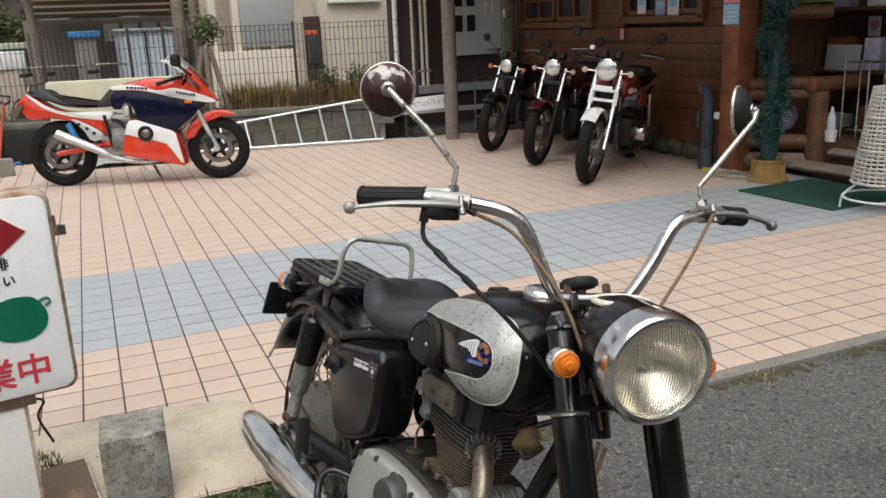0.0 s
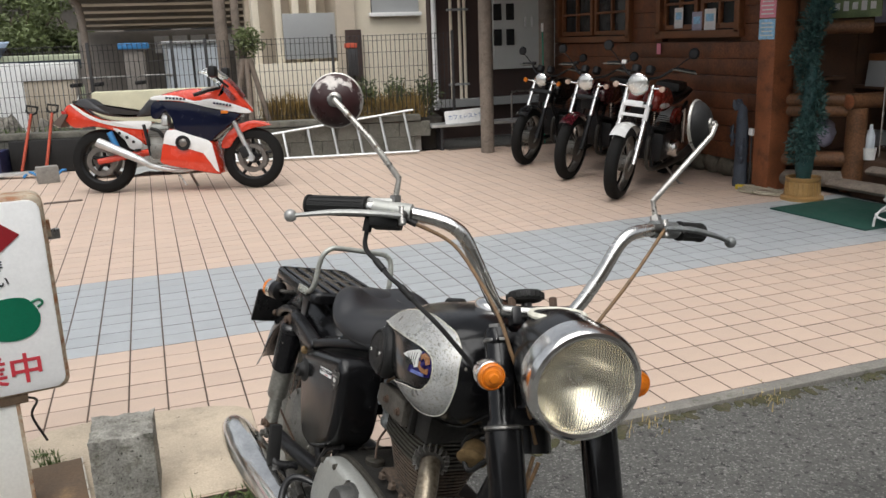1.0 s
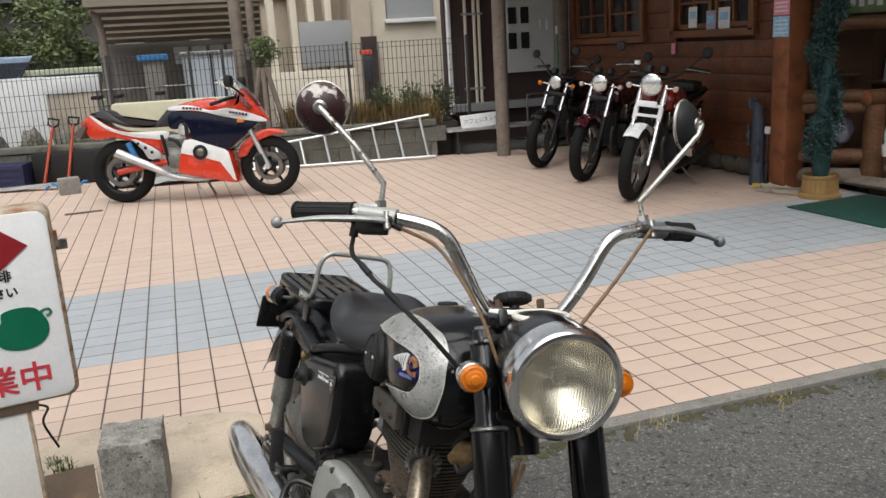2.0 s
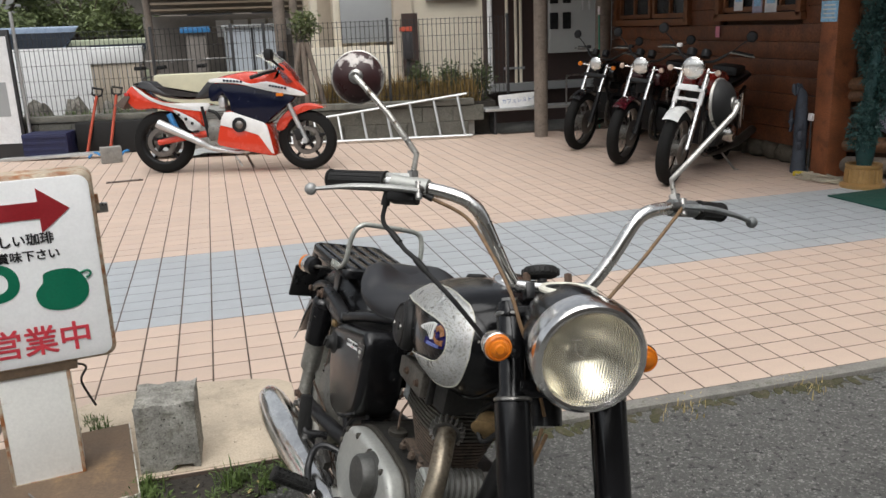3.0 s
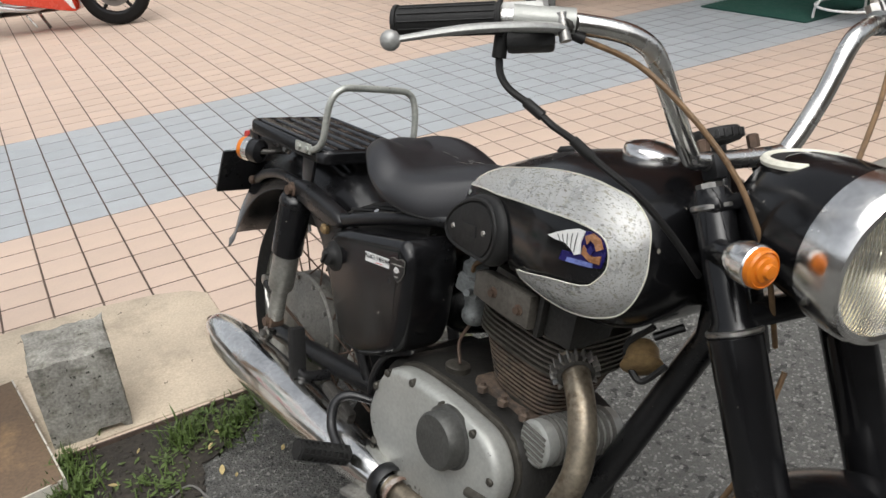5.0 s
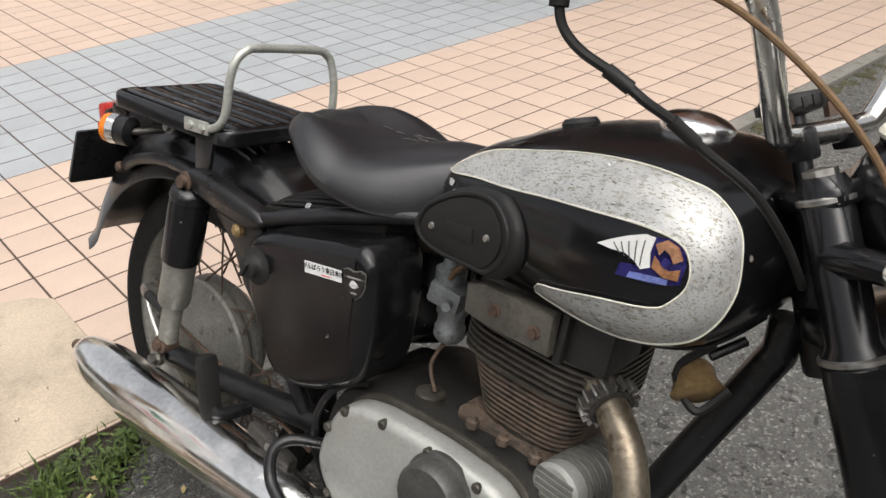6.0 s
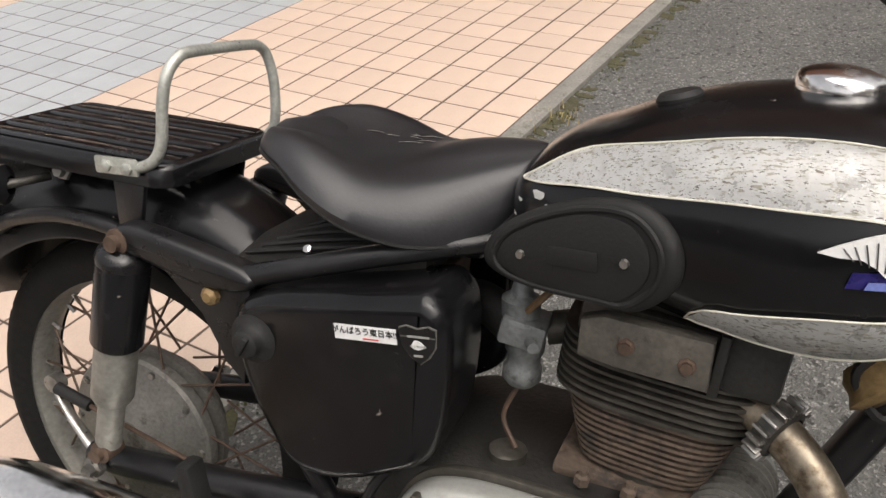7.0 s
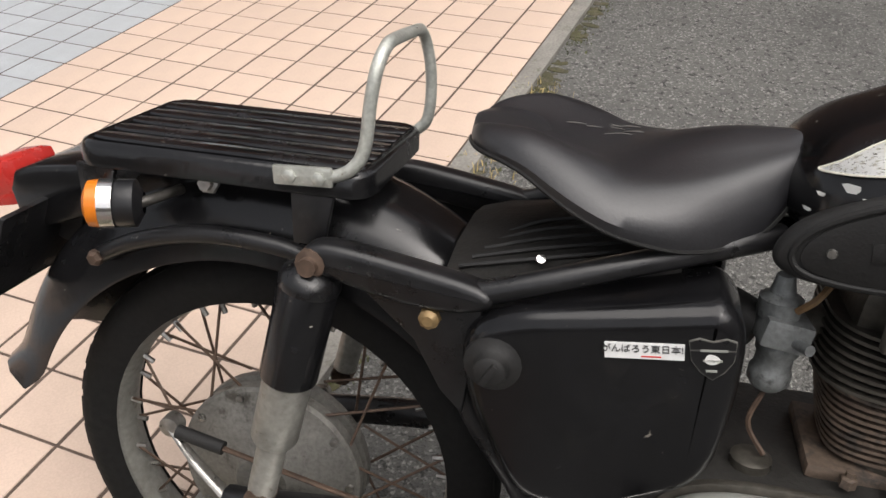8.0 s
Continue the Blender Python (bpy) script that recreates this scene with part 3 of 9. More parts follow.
def plank_wall():
    wall = tagged(part("wall_east", one_box((WX + 0.16, 3.95, 1.5), (0.16, 4.35, 3.0)), M_shade_wood, smooth=False), "dark red stained plank wall of the cafe", "wall", kind="structure")
    wins = ((4.25, 5.90, 1.30, 2.15), (2.42, 3.66, 1.33, 2.15))
    rnd = random.Random(2)
    z = 0.17
    while z < 2.95:
        h = 0.155
        cuts = [1.80, 6.10]
        for y0, y1, z0, z1 in wins:
            if z + h > z0 and z < z1:
                cuts += [y0, y1]
        cuts.sort()
        for a, b in zip(cuts[::2], cuts[1::2]):
            if b - a > 0.05:
                part("plank", box(bmesh.new(), (WX + 0.045, (a + b) / 2, z + h / 2), (0.07 + rnd.uniform(-0.006, 0.006), b - a, h - 0.004), (0, 0, 0), 0.006), M_wood, wall)
        z += h
    y = 1.92
    while y < 6.0:
        s = rnd.uniform(0.06, 0.14)
        h = rnd.uniform(0.07, 0.12)
        bm = bmesh.new()
        bmesh.ops.create_icosphere(bm, subdivisions=2, radius=1, matrix=Matrix.Diagonal((0.08, s * 1.08, h, 1)))
        for v in bm.verts:
            v.co = v.co * (1 + 0.28 * noise.noise(v.co * 9 + Vector((y * 5, 0, 0)))) + Vector((WX + 0.06, y + s, h * 0.82))
            v.co.z = max(v.co.z, 0.0)
        part("foundation_stone", bm, M_stone, wall)
        y += 1.75 * s
    for w, (y0, y1, z0, z1) in enumerate(wins):
        win = tagged(part("window_%d" % (w + 1), one_box((WX + 0.07, (y0 + y1) / 2, (z0 + z1) / 2), (0.02, y1 - y0, z1 - z0)), M_window, smooth=False), "dim cafe window with amber wooden lattice frames", "window", kind="structure")
        for yy, zz, sy, sz in (((y0 + y1) / 2, z0, y1 - y0 + 0.1, 0.07), ((y0 + y1) / 2, z1, y1 - y0 + 0.1, 0.07), (y0, (z0 + z1) / 2, 0.07, z1 - z0), (y1, (z0 + z1) / 2, 0.07, z1 - z0)):
            part("frame", one_box((WX - 0.005, yy, zz), (0.09, sy, sz), bevel=0.006), M_wood_light, win)
        for k in range(2):
            a, b = y0 + (y1 - y0) * k / 2 + 0.05, y0 + (y1 - y0) * (k + 1) / 2 - 0.05
            for yy, zz, sy, sz in (((a + b) / 2, z0 + 0.07, b - a, 0.05), ((a + b) / 2, z1 - 0.07, b - a, 0.05), (a, (z0 + z1) / 2, 0.05, z1 - z0 - 0.1), (b, (z0 + z1) / 2, 0.05, z1 - z0 - 0.1), ((a + b) / 2, (z0 + z1) / 2, 0.03, z1 - z0 - 0.1),
                                   ((a + b) / 2, z0 + 0.30, b - a, 0.025), ((a + b) / 2, z0 + 0.56, b - a, 0.025)):
                part("sash", one_box((WX + 0.02, yy, zz), (0.04, sy, sz), bevel=0.004), M_wood_light, win)
        part("pane", one_box((WX + 0.045, (y0 + y1) / 2, (z0 + z1) / 2), (0.006, y1 - y0 - 0.06, z1 - z0 - 0.06)), M_window, win)
    for y, z, s, mt, lab in ((2.86, 1.46, 0.17, M_paper, "white notice sheet taped in the window"), (3.06, 1.44, 0.15, M_lilac, "lilac notice sheet taped in the window"), (3.36, 1.49, 0.14, M_paper, "pale notice sheet taped in the window")):
        o = part("window_notice", one_box((WX + 0.0, y, z), (0.003, s, 0.20)), mt)
        tagged(o, lab, "notice")
        part("printed_patch", one_box((WX - 0.003, y, z + 0.02), (0.002, s * 0.7, 0.07)), M_sky_paper, o)
    o = part("red_card", one_box((WX - 0.01, 3.68, 1.19), (0.004, 0.07, 0.11)), M_pink)
    tagged(o, "small red card pinned to the planks", "card")
    # corner post of the porch with two handbills
    post = thing("porch_post", pose(5.56, 1.84, 0), "reddish squared timber porch post", "post")
    part("shaft", one_box((0, 0, 1.4), (0.20, 0.20, 2.8), bevel=0.02), M_wood_red, post)
    for z, mt, lab in ((1.53, M_pink, "pink handbill on the porch post"), (1.355, M_sky_paper, "blue patterned handbill on the porch post")):
        o = part("handbill", one_box((5.454, 1.84, z), (0.004, 0.19, 0.165)), mt)
        tagged(o, lab, "handbill")
        for k in range(4):
            part("print_bar", one_box((5.4512, 1.84, z - 0.05 + 0.033 * k), (0.002, 0.15 - 0.02 * (k % 2), 0.012)), M_paper, o)
    # log posts
    for x, y, r, lab in ((4.40, 5.43, 0.082, "weathered grey log post of the canopy"), (5.50, 6.02, 0.10, "thick weathered grey log post at the wall corner")):
        p = thing("log_post", pose(x, y, 0), lab, "post", "canopy posts")
        rings = []
        for k in range(16):
            z = 2.40 * k / 15
            rings.append([(r * (1 + 0.05 * noise.noise(Vector((math.cos(a) * 2, math.sin(a) * 2, z * 2 + x)))) * math.cos(a), r * (1 + 0.05 * noise.noise(Vector((math.cos(a) * 2, math.sin(a) * 2, z * 2)))) * math.sin(a), z)
                          for a in (2 * math.pi * j / 18 for j in range(18))])
        part("shaft", ring_loft(bmesh.new(), rings), M_grey_wood, p)
    canopy = thing("canopy_roof", pose(5.1, 3.6, 2.45), "dark timber canopy roof over the parked motorcycles", "canopy", kind="structure")
    part("deck", one_box((0.15, 0, 0.06), (2.6, 6.6, 0.05)), M_shade_wood, canopy, smooth=False)
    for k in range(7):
        part("rafter", one_box((0.15, -3.0 + k, 0.0), (2.6, 0.08, 0.10)), M_shade_wood, canopy, smooth=False)
    part("front_beam", one_box((-0.8, 0, 0.0), (0.14, 6.6, 0.14), bevel=0.02), M_grey_wood, canopy)
    # unseen block added over the canopy to keep sky light off the wall
    tagged(part("wall_upper", one_box((7.65, 1.4, 4.75), (3.9, 9.4, 3.7)), M_wood, smooth=False), "unseen dark block above the cafe, added to cut sky light", "wall", kind="structure")
    # porch: raised floor, back wall, ceiling, in wood coloured dark for the shade there
    tagged(part("wall_porch", one_box((7.5, -0.8, 1.45), (0.15, 5.6, 2.9)), M_shade_wood, smooth=False), "dark porch back wall", "wall", kind="structure")
    tagged(part("wall_porch_side", one_box((6.65, 1.98, 1.45), (1.7, 0.12, 2.9)), M_shade_wood, smooth=False), "dark plank porch side wall", "wall", kind="structure")
    tagged(part("porch_floor", one_box((6.75, -0.6, 0.14), (1.4, 5.0, 0.28), bevel=0.01), M_shade_wood, smooth=False), "raised dark timber porch floor", "floor", kind="structure")
    tagged(part("ceiling", one_box((6.6, -0.6, 2.85), (2.1, 5.4, 0.08)), M_shade_wood, smooth=False), "dark porch ceiling boards", "ceiling", kind="structure")
    for x, y, z, w, lab in ((5.90, 0.84, 0.10, 1.15, "split log step with a pale flat top"), (6.08, 0.74, 0.22, 0.9, "upper split log step")):
        st = thing("log_step", pose(x, y, 0), lab, "step", "porch steps")
        part("tread", one_tube([(0, -w / 2, z - 0.02), (0.02, 0, z - 0.015), (0, w / 2, z - 0.02)], 0.12, flat=0.35, seg=16, up=(0, 0, 1)), M_grey_wood, st)
        part("support", one_box((0.05, 0, (z - 0.05) / 2), (0.12, w * 0.7, z - 0.05)), M_shade_wood, st)
    rail = thing("log_rail", pose(6.02, 1.37, 0), "aged split log rail with a thick corner post", "rail")
    part("corner_post", one_tube([(0, 0, 0), (0.003, 0, 0.35), (0, 0, 0.70)], [0.090, 0.084, 0.080], seg=20), M_rail, rail)
    part("cross_log", one_tube([(-0.10, 0, 0.755), (0.5, 0, 0.755)], 0.066, smooth=False, seg=20), M_rail, rail, "log with its sawn end showing")
    part("log_end", one_lathe([(0.058, 0), (0.052, 0.004), (0.030, 0.006), (0, 0.006)], (-0.10, 0, 0.755), (-1, 0, 0), 20), M_wood_red, rail)
    for z, r in ((0.765, 0.055), (0.672, 0.050)):
        part("top_log", one_tube([(-0.40, 0.44, z), (-0.2, 0.22, z + 0.006), (0.0, 0.0, z)], r, seg=16), M_rail, rail)
    part("lower_log", one_tube([(-0.40, 0.44, 0.27), (0.0, 0.02, 0.27)], 0.065, smooth=False, seg=16), M_rail, rail)
    part("foot_log", one_tube([(-0.40, 0.44, 0.10), (0.0, 0.02, 0.10)], 0.07, smooth=False, seg=16), M_grey_wood, rail)
    beam = thing("porch_beam", pose(0, 0, 0), "rough log beam across the porch side", "beam")
    part("log", one_tube([(5.62, 1.90, 1.35), (5.95, 1.72, 1.352), (6.24, 1.50, 1.35)], [0.05, 0.056, 0.06], seg=16), M_rail, beam)
    banner = thing("green_banner", pose(6.22, 1.68, 1.56, 0, 0, 20), "faded green banner with pale lettering over the porch", "banner")
    part("cloth", one_box((0, 0, 0), (0.012, 0.44, 0.27), bevel=0.003), M_banner, banner)
    for k in range(5):
        part("print_bar", one_box((-0.0075, -0.15 + 0.075 * k, -0.04), (0.003, 0.045, 0.06 + 0.02 * (k % 2))), M_paper, banner)
    fig = bmesh.new()
    lathe(fig, [(0, 0), (0.035, 0), (0.042, 0.05), (0.025, 0.09), (0.030, 0.115), (0.018, 0.14), (0, 0.145)], Matrix(), 14)
    o = part("porch_figurine", fig, M_paper)
    o.matrix_world = pose(5.98, 1.84, 0.935)
    tagged(o, "small white figurine on the porch ledge", "figurine")
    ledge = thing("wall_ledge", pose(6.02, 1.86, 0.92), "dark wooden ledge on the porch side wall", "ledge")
    part("board", one_box((0, 0, 0), (0.55, 0.13, 0.03), bevel=0.004), M_shade_wood, ledge)
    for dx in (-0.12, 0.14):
        part("bracket", one_box((dx, 0.02, -0.05), (0.03, 0.09, 0.07), bevel=0.004), M_shade_wood, ledge)
    poster = part("poster", one_box((6.895, 1.62, 1.20), (0.006, 0.13, 0.17)), M_paper)
    tagged(poster, "pale poster with an orange-red spot", "poster")
    part("red_spot", one_lathe([(0.045, 0), (0.044, 0.002), (0, 0.002)], (6.8915, 1.62, 1.21), (-1, 0, 0), 20), M_pink, poster)
    sheet = part("grey_sheet", one_box((6.52, 1.60, 0.945), (0.02, 0.36, 0.22), (0, 6, 0), 0.004), M_grey_panel)
    tagged(sheet, "plain grey sheet leaning on the shelf", "sheet")
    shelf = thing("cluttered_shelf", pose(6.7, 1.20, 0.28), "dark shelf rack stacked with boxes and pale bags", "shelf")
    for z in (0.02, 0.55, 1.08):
        part("board", one_box((0, 0, z), (0.4, 1.5, 0.03), bevel=0.004), M_shade_wood, shelf)
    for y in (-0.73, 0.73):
        part("upright", one_box((0, y, 0.55), (0.36, 0.04, 1.2)), M_shade_wood, shelf)
    rnd = random.Random(8)
    for k in range(12):
        z = (0.035, 0.565, 1.095)[k % 3]
        s = (0.16, 0.14 + 0.08 * rnd.random(), 0.10 + 0.18 * rnd.random())
        o = part("storage_box", box(bmesh.new(), (0, 0, s[2] / 2), s, bevel=0.012), (M_paper, M_grey_panel, M_wood_light, M_lilac)[k % 4])
        o.matrix_world = pose(6.62 + rnd.uniform(-0.03, 0.03), 0.62 + 0.37 * (k // 3) + rnd.uniform(-0.03, 0.03), 0.28 + z, 0, 0, rnd.uniform(-12, 12))
        tagged(o, ("pale cardboard box on the porch shelf", "grey storage box on the porch shelf", "brown wooden box on the porch shelf", "lilac packet on the porch shelf")[k % 4], "box", "boxes on the shelf")
    stand = thing("wire_rack", pose(6.30, 1.17, 0.28), "thin chrome wire rack on the porch", "rack")
    for dx in (-0.09, 0.09):
        for dy in (-0.12, 0.12):
            part("leg", one_tube([(dx, dy, 0), (dx, dy, 0.66)], 0.009, smooth=False), M_chrome, stand)
    for z in (0.10, 0.65):
        part("tray", one_tube([(-0.09, -0.12, z), (-0.09, 0.12, z), (0.09, 0.12, z), (0.09, -0.12, z), (-0.09, -0.12, z)], 0.006, smooth=False), M_chrome, stand)
    bot = thing("spray_bottle", pose(6.08, 1.27, 0.28), "pale blue plastic spray bottle in a cup", "bottle")
    part("body", one_lathe([(0, 0.05), (0.035, 0.05), (0.035, 0.20), (0.015, 0.25), (0.012, 0.29), (0, 0.29)], (0, 0, 0)), M_pale_blue, bot)
    part("cup", one_lathe([(0, 0), (0.045, 0), (0.055, 0.10), (0.05, 0.10), (0.042, 0.01), (0, 0.01)], (0, 0, 0)), M_white, bot)
    bag = bmesh.new()
    bmesh.ops.create_icosphere(bag, subdivisions=3, radius=1, matrix=Matrix.Diagonal((0.09, 0.10, 0.13, 1)))
    for v in bag.verts:
        v.co *= 1 + 0.2 * noise.noise(v.co * 18)
    o = part("plastic_bag", bag, M_lilac)
    o.matrix_world = pose(6.02, 1.72, 0.47)
    tagged(o, "crumpled pale plastic bag hanging at the rail", "bag")
    # door mat
    mat = thing("door_mat", pose(5.40, 0.71, 0.0, 0, 0, 3), "dark green ribbed door mat on the tiles", "mat")
    part("mat_body", one_box((0, 0, 0.006), (0.80, 0.88, 0.012), bevel=0.004), M_green_mat, mat)
    # gold pot with a garland tree
    tree = thing("garland_tree", pose(5.47, 1.33, 0), "slim dark green artificial tree in a fluted gold pot", "tree")
    part("pot", one_lathe([(0, 0), (0.165, 0), (0.165, 0.025), (0.135, 0.04), (0.125, 0.15), (0.135, 0.165), (0.135, 0.185), (0.11, 0.185), (0.10, 0.165), (0, 0.165)], (0, 0, 0), seg=32), M_gold, tree)
    for k in range(22):
        a = 2 * math.pi * k / 22
        part("flute", one_tube([(0.132 * math.cos(a), 0.132 * math.sin(a), 0.045), (0.126 * math.cos(a), 0.126 * math.sin(a), 0.148)], 0.009, smooth=False, seg=6), M_gold, tree)
    part("trunk", one_tube([(0, 0, 0.15), (0, 0, 0.36), (0.01, 0, 1.2), (0, 0, 2.4)], [0.052, 0.075, 0.035, 0.03]), M_teal_dark, tree)
    bm = bmesh.new()
    for k in range(9000):
        z = 0.36 + 2.1 * rnd.random()
        turn = 7.5 * z
        lobe = 0.055 * max(0.0, 1 - abs(z - 0.50) / 0.13) + 0.022 * math.sin(23 * z)
        c = Vector((0.045 * math.cos(turn), 0.045 * math.sin(turn), z))
        d = Vector((rnd.gauss(0, 1), rnd.gauss(0, 1), rnd.gauss(0, 0.8))).normalized()
        p = c + d * (0.095 + lobe) * rnd.random() ** 0.35
        d = (d + Vector((rnd.gauss(0, 0.6), rnd.gauss(0, 0.6), rnd.gauss(0, 0.6)))).normalized() * rnd.uniform(0.025, 0.05)
        s = d.cross(Vector((rnd.gauss(0, 1), rnd.gauss(0, 1), 1))).normalized() * 0.008
        v = [bm.verts.new(q) for q in (p - s, p + s, p + d)]
        bm.faces.new(v)
    part("needles", bm, M_needle, tree, kind="stuff")
    # blue-grey garden statue, plain
    st = bmesh.new()
    lathe(st, [(0, 0), (0.085, 0), (0.08, 0.04), (0.072, 0.08), (0.066, 0.25), (0.070, 0.42), (0.062, 0.56), (0.050, 0.66), (0.036, 0.72), (0, 0.745)], Matrix(), 20)
    for v in st.verts:
        v.co.x -= 0.10 * max(0.0, v.co.z - 0.5)
    for p, r in (((-0.055, 0.07, 0.705), 0.032), ((-0.03, 0.04, 0.725), 0.035), ((-0.05, 0.095, 0.44), 0.036), ((-0.05, 0.10, 0.50), 0.026), ((-0.05, 0.09, 0.37), 0.026), ((-0.06, -0.055, 0.33), 0.042), ((-0.065, -0.06, 0.40), 0.028), ((-0.06, -0.05, 0.25), 0.032)):
        bmesh.ops.create_icosphere(st, subdivisions=2, radius=r, matrix=Matrix.Translation(p) @ Matrix.Diagonal((0.9, 0.9, 1.25, 1)))
    for v in st.verts:
        v.co *= 1 + 0.10 * noise.noise(v.co * 22)
        v.co.x, v.co.y = v.co.x * 0.82, v.co.y * 0.82
    o = part("garden_statue", st, M_slate)
    o.matrix_world = pose(5.45, 2.07, 0.0, 0, 0, 8)
    tagged(o, "blue-grey cast garden statue beside the wall", "statue")
    gl = thing("garden_light", pose(5.46, 1.96, 0), "small white garden light on a thin stake", "light")
    part("stake", one_tube([(0, 0, 0), (0, 0, 0.46)], 0.006, smooth=False, seg=8), M_wire_dark, gl)
    part("head", one_box((0, 0, 0.49), (0.04, 0.05, 0.06), (8, 0, 0), 0.008), M_paper, gl)
    plug = part("cable_plug", one_box((5.34, 1.93, 0.02), (0.05, 0.07, 0.04), (0, 0, 25), 0.008), M_yellow)
    tagged(plug, "yellow plastic socket block on the tiles", "socket block")
    # cable heap
    bm = bmesh.new()
    pts = [(5.38 + 0.16 * math.cos(k * 1.9) * (0.6 + 0.4 * math.sin(k)), 1.70 + 0.26 * math.sin(k * 1.9), 0.012 + 0.006 * (k % 4)) for k in range(16)]
    tube(bm, pts, 0.008, seg=6)
    tagged(part("cable_heap", bm, M_cable_pale), "tangled pale extension cable on the tiles", "cable")
    # wicker stand at the porch edge
    wk = thing("wicker_basket", pose(5.33, 0.12, 0.0), "white wicker tub on a white metal stand", "basket")
    for k in range(28):
        a = 2 * math.pi * k / 28
        part("rib", one_tube([(0.20 * math.cos(a), 0.20 * math.sin(a), 0.20), (0.11 * math.cos(a), 0.11 * math.sin(a), 0.85)], 0.006, smooth=False, seg=5), M_wicker, wk)
    for k in range(24):
        z = 0.20 + 0.028 * k
        r = 0.20 - 0.09 * k / 23
        part("weave", one_tube([(r * math.cos(a), r * math.sin(a), z) for a in (2 * math.pi * j / 16 for j in range(17))], 0.007 if k % 8 else 0.012, smooth=False, seg=5), M_wicker, wk)
    for a in (0.4, 2.4, 4.5):
        part("leg", one_tube([(0.14 * math.cos(a), 0.14 * math.sin(a), 0.2), (0.24 * math.cos(a), 0.24 * math.sin(a), 0.10), (0.26 * math.cos(a), 0.26 * math.sin(a), 0.0)], 0.009), M_white, wk)
    part("base_ring", one_tube([(0.25 * math.cos(a), 0.25 * math.sin(a), 0.09) for a in (2 * math.pi * j / 20 for j in range(21))], 0.008, smooth=False), M_white, wk)


M_rail = material("aged_log", (0.14, 0.064, 0.028), 0.6, vary=0.45, scale=5, fine=60, bump=0.2)
M_wood_red = material("reddish_post", (0.25, 0.085, 0.034), 0.6, vary=0.4, scale=4, bump=0.2, second=(0.08, 0.03, 0.016), patch=0.52, patch_width=0.25)
M_gold = material("gold_plastic", (0.40, 0.25, 0.10), 0.45, metal=0.4, vary=0.15, scale=10)
M_teal_dark = material("dark_teal", (0.012, 0.05, 0.05), 0.6, vary=0.3)
M_needle = material("garland_needles", (0.028, 0.075, 0.068), 0.6, vary=0.4, scale=10, pieces="island", bump=0)
M_wire_dark = material("dark_stake", (0.04, 0.04, 0.042), 0.5, vary=0.1)
M_slate = material("slate_statue", (0.05, 0.06, 0.08), 0.7, vary=0.3, scale=12)
M_yellow = material("yellow_plastic", (0.55, 0.42, 0.03), 0.5, vary=0.1)
M_cable_pale = material("pale_cable", (0.40, 0.36, 0.28), 0.6, vary=0.15)
M_wicker = material("white_wicker", (0.44, 0.43, 0.39), 0.6, vary=0.15)
plank_wall()

# ---- boundary wall, fence and what lies behind ----
FENCE = pose(0, 6.73, 0, 0, 0, -11.3)
M_block = material("boundary_block", (0.135, 0.13, 0.11), 0.9, vary=0.28, scale=5, fine=80, bump=0.4, second=(0.075, 0.075, 0.06), patch=0.50, patch_width=0.2, pieces="object")
M_wire = material("dark_wire", (0.03, 0.03, 0.032), 0.5, vary=0.1)
M_alu = material("aluminium", (0.56, 0.57, 0.57), 0.4, metal=0.7, vary=0.12, scale=10)
M_cream_box = material("cream_cover", (0.52, 0.50, 0.36), 0.7, vary=0.12, scale=4)
M_navy_crate = material("navy_crate", (0.015, 0.018, 0.06), 0.5, vary=0.2)
M_blue_plastic = material("blue_plastic", (0.04, 0.20, 0.45), 0.5, vary=0.15)
M_orange_red = material("faded_red_paint", (0.42, 0.07, 0.035), 0.6, vary=0.25, scale=12)
M_roof = bpy.data.materials.new("carport_sheet")
M_roof.use_nodes = True
sheet_n, sheet_l = M_roof.node_tree.nodes, M_roof.node_tree.links
sheet_n.clear()
sheet_tex, sheet_ramp = sheet_n.new("ShaderNodeTexNoise"), sheet_n.new("ShaderNodeMix")
socket(sheet_tex, "Scale", 3.0)
sheet_ramp.data_type = "RGBA"
sheet_ramp.inputs[6].default_value, sheet_ramp.inputs[7].default_value = (0.42, 0.37, 0.31, 1), (0.62, 0.56, 0.48, 1)
sheet_solid, sheet_thin, sheet_mix, sheet_out = (sheet_n.new(k) for k in ("ShaderNodeBsdfDiffuse", "ShaderNodeBsdfTranslucent", "ShaderNodeMixShader", "ShaderNodeOutputMaterial"))
socket(sheet_mix, "Fac", 0.6)
sheet_l.new(sheet_tex.outputs["Fac"], sheet_ramp.inputs["Factor"])
for k in (sheet_solid, sheet_thin):
    sheet_l.new(sheet_ramp.outputs[2], k.inputs["Color"])
sheet_l.new(sheet_solid.outputs[0], sheet_mix.inputs[1]), sheet_l.new(sheet_thin.outputs[0], sheet_mix.inputs[2])
sheet_l.new(sheet_mix.outputs[0], sheet_out.inputs["Surface"])
M_far_house = material("far_house_wall", (0.20, 0.18, 0.16), 0.8, vary=0.15)
M_roof_tile = material("grey_roof_tile", (0.085, 0.085, 0.09), 0.7, vary=0.3, scale=4)
M_car_white = material("white_car_paint", (0.78, 0.78, 0.77), 0.35, vary=0.05, bump=0, coat=0.4)
M_car_blue = material("blue_car_paint", (0.30, 0.38, 0.50), 0.3, vary=0.05, bump=0, coat=0.4)
M_car_green = material("pale_green_paint", (0.40, 0.43, 0.30), 0.4, vary=0.08)
M_glass_dark = material("dark_car_glass", (0.05, 0.06, 0.075), 0.1, vary=0.1, bump=0)
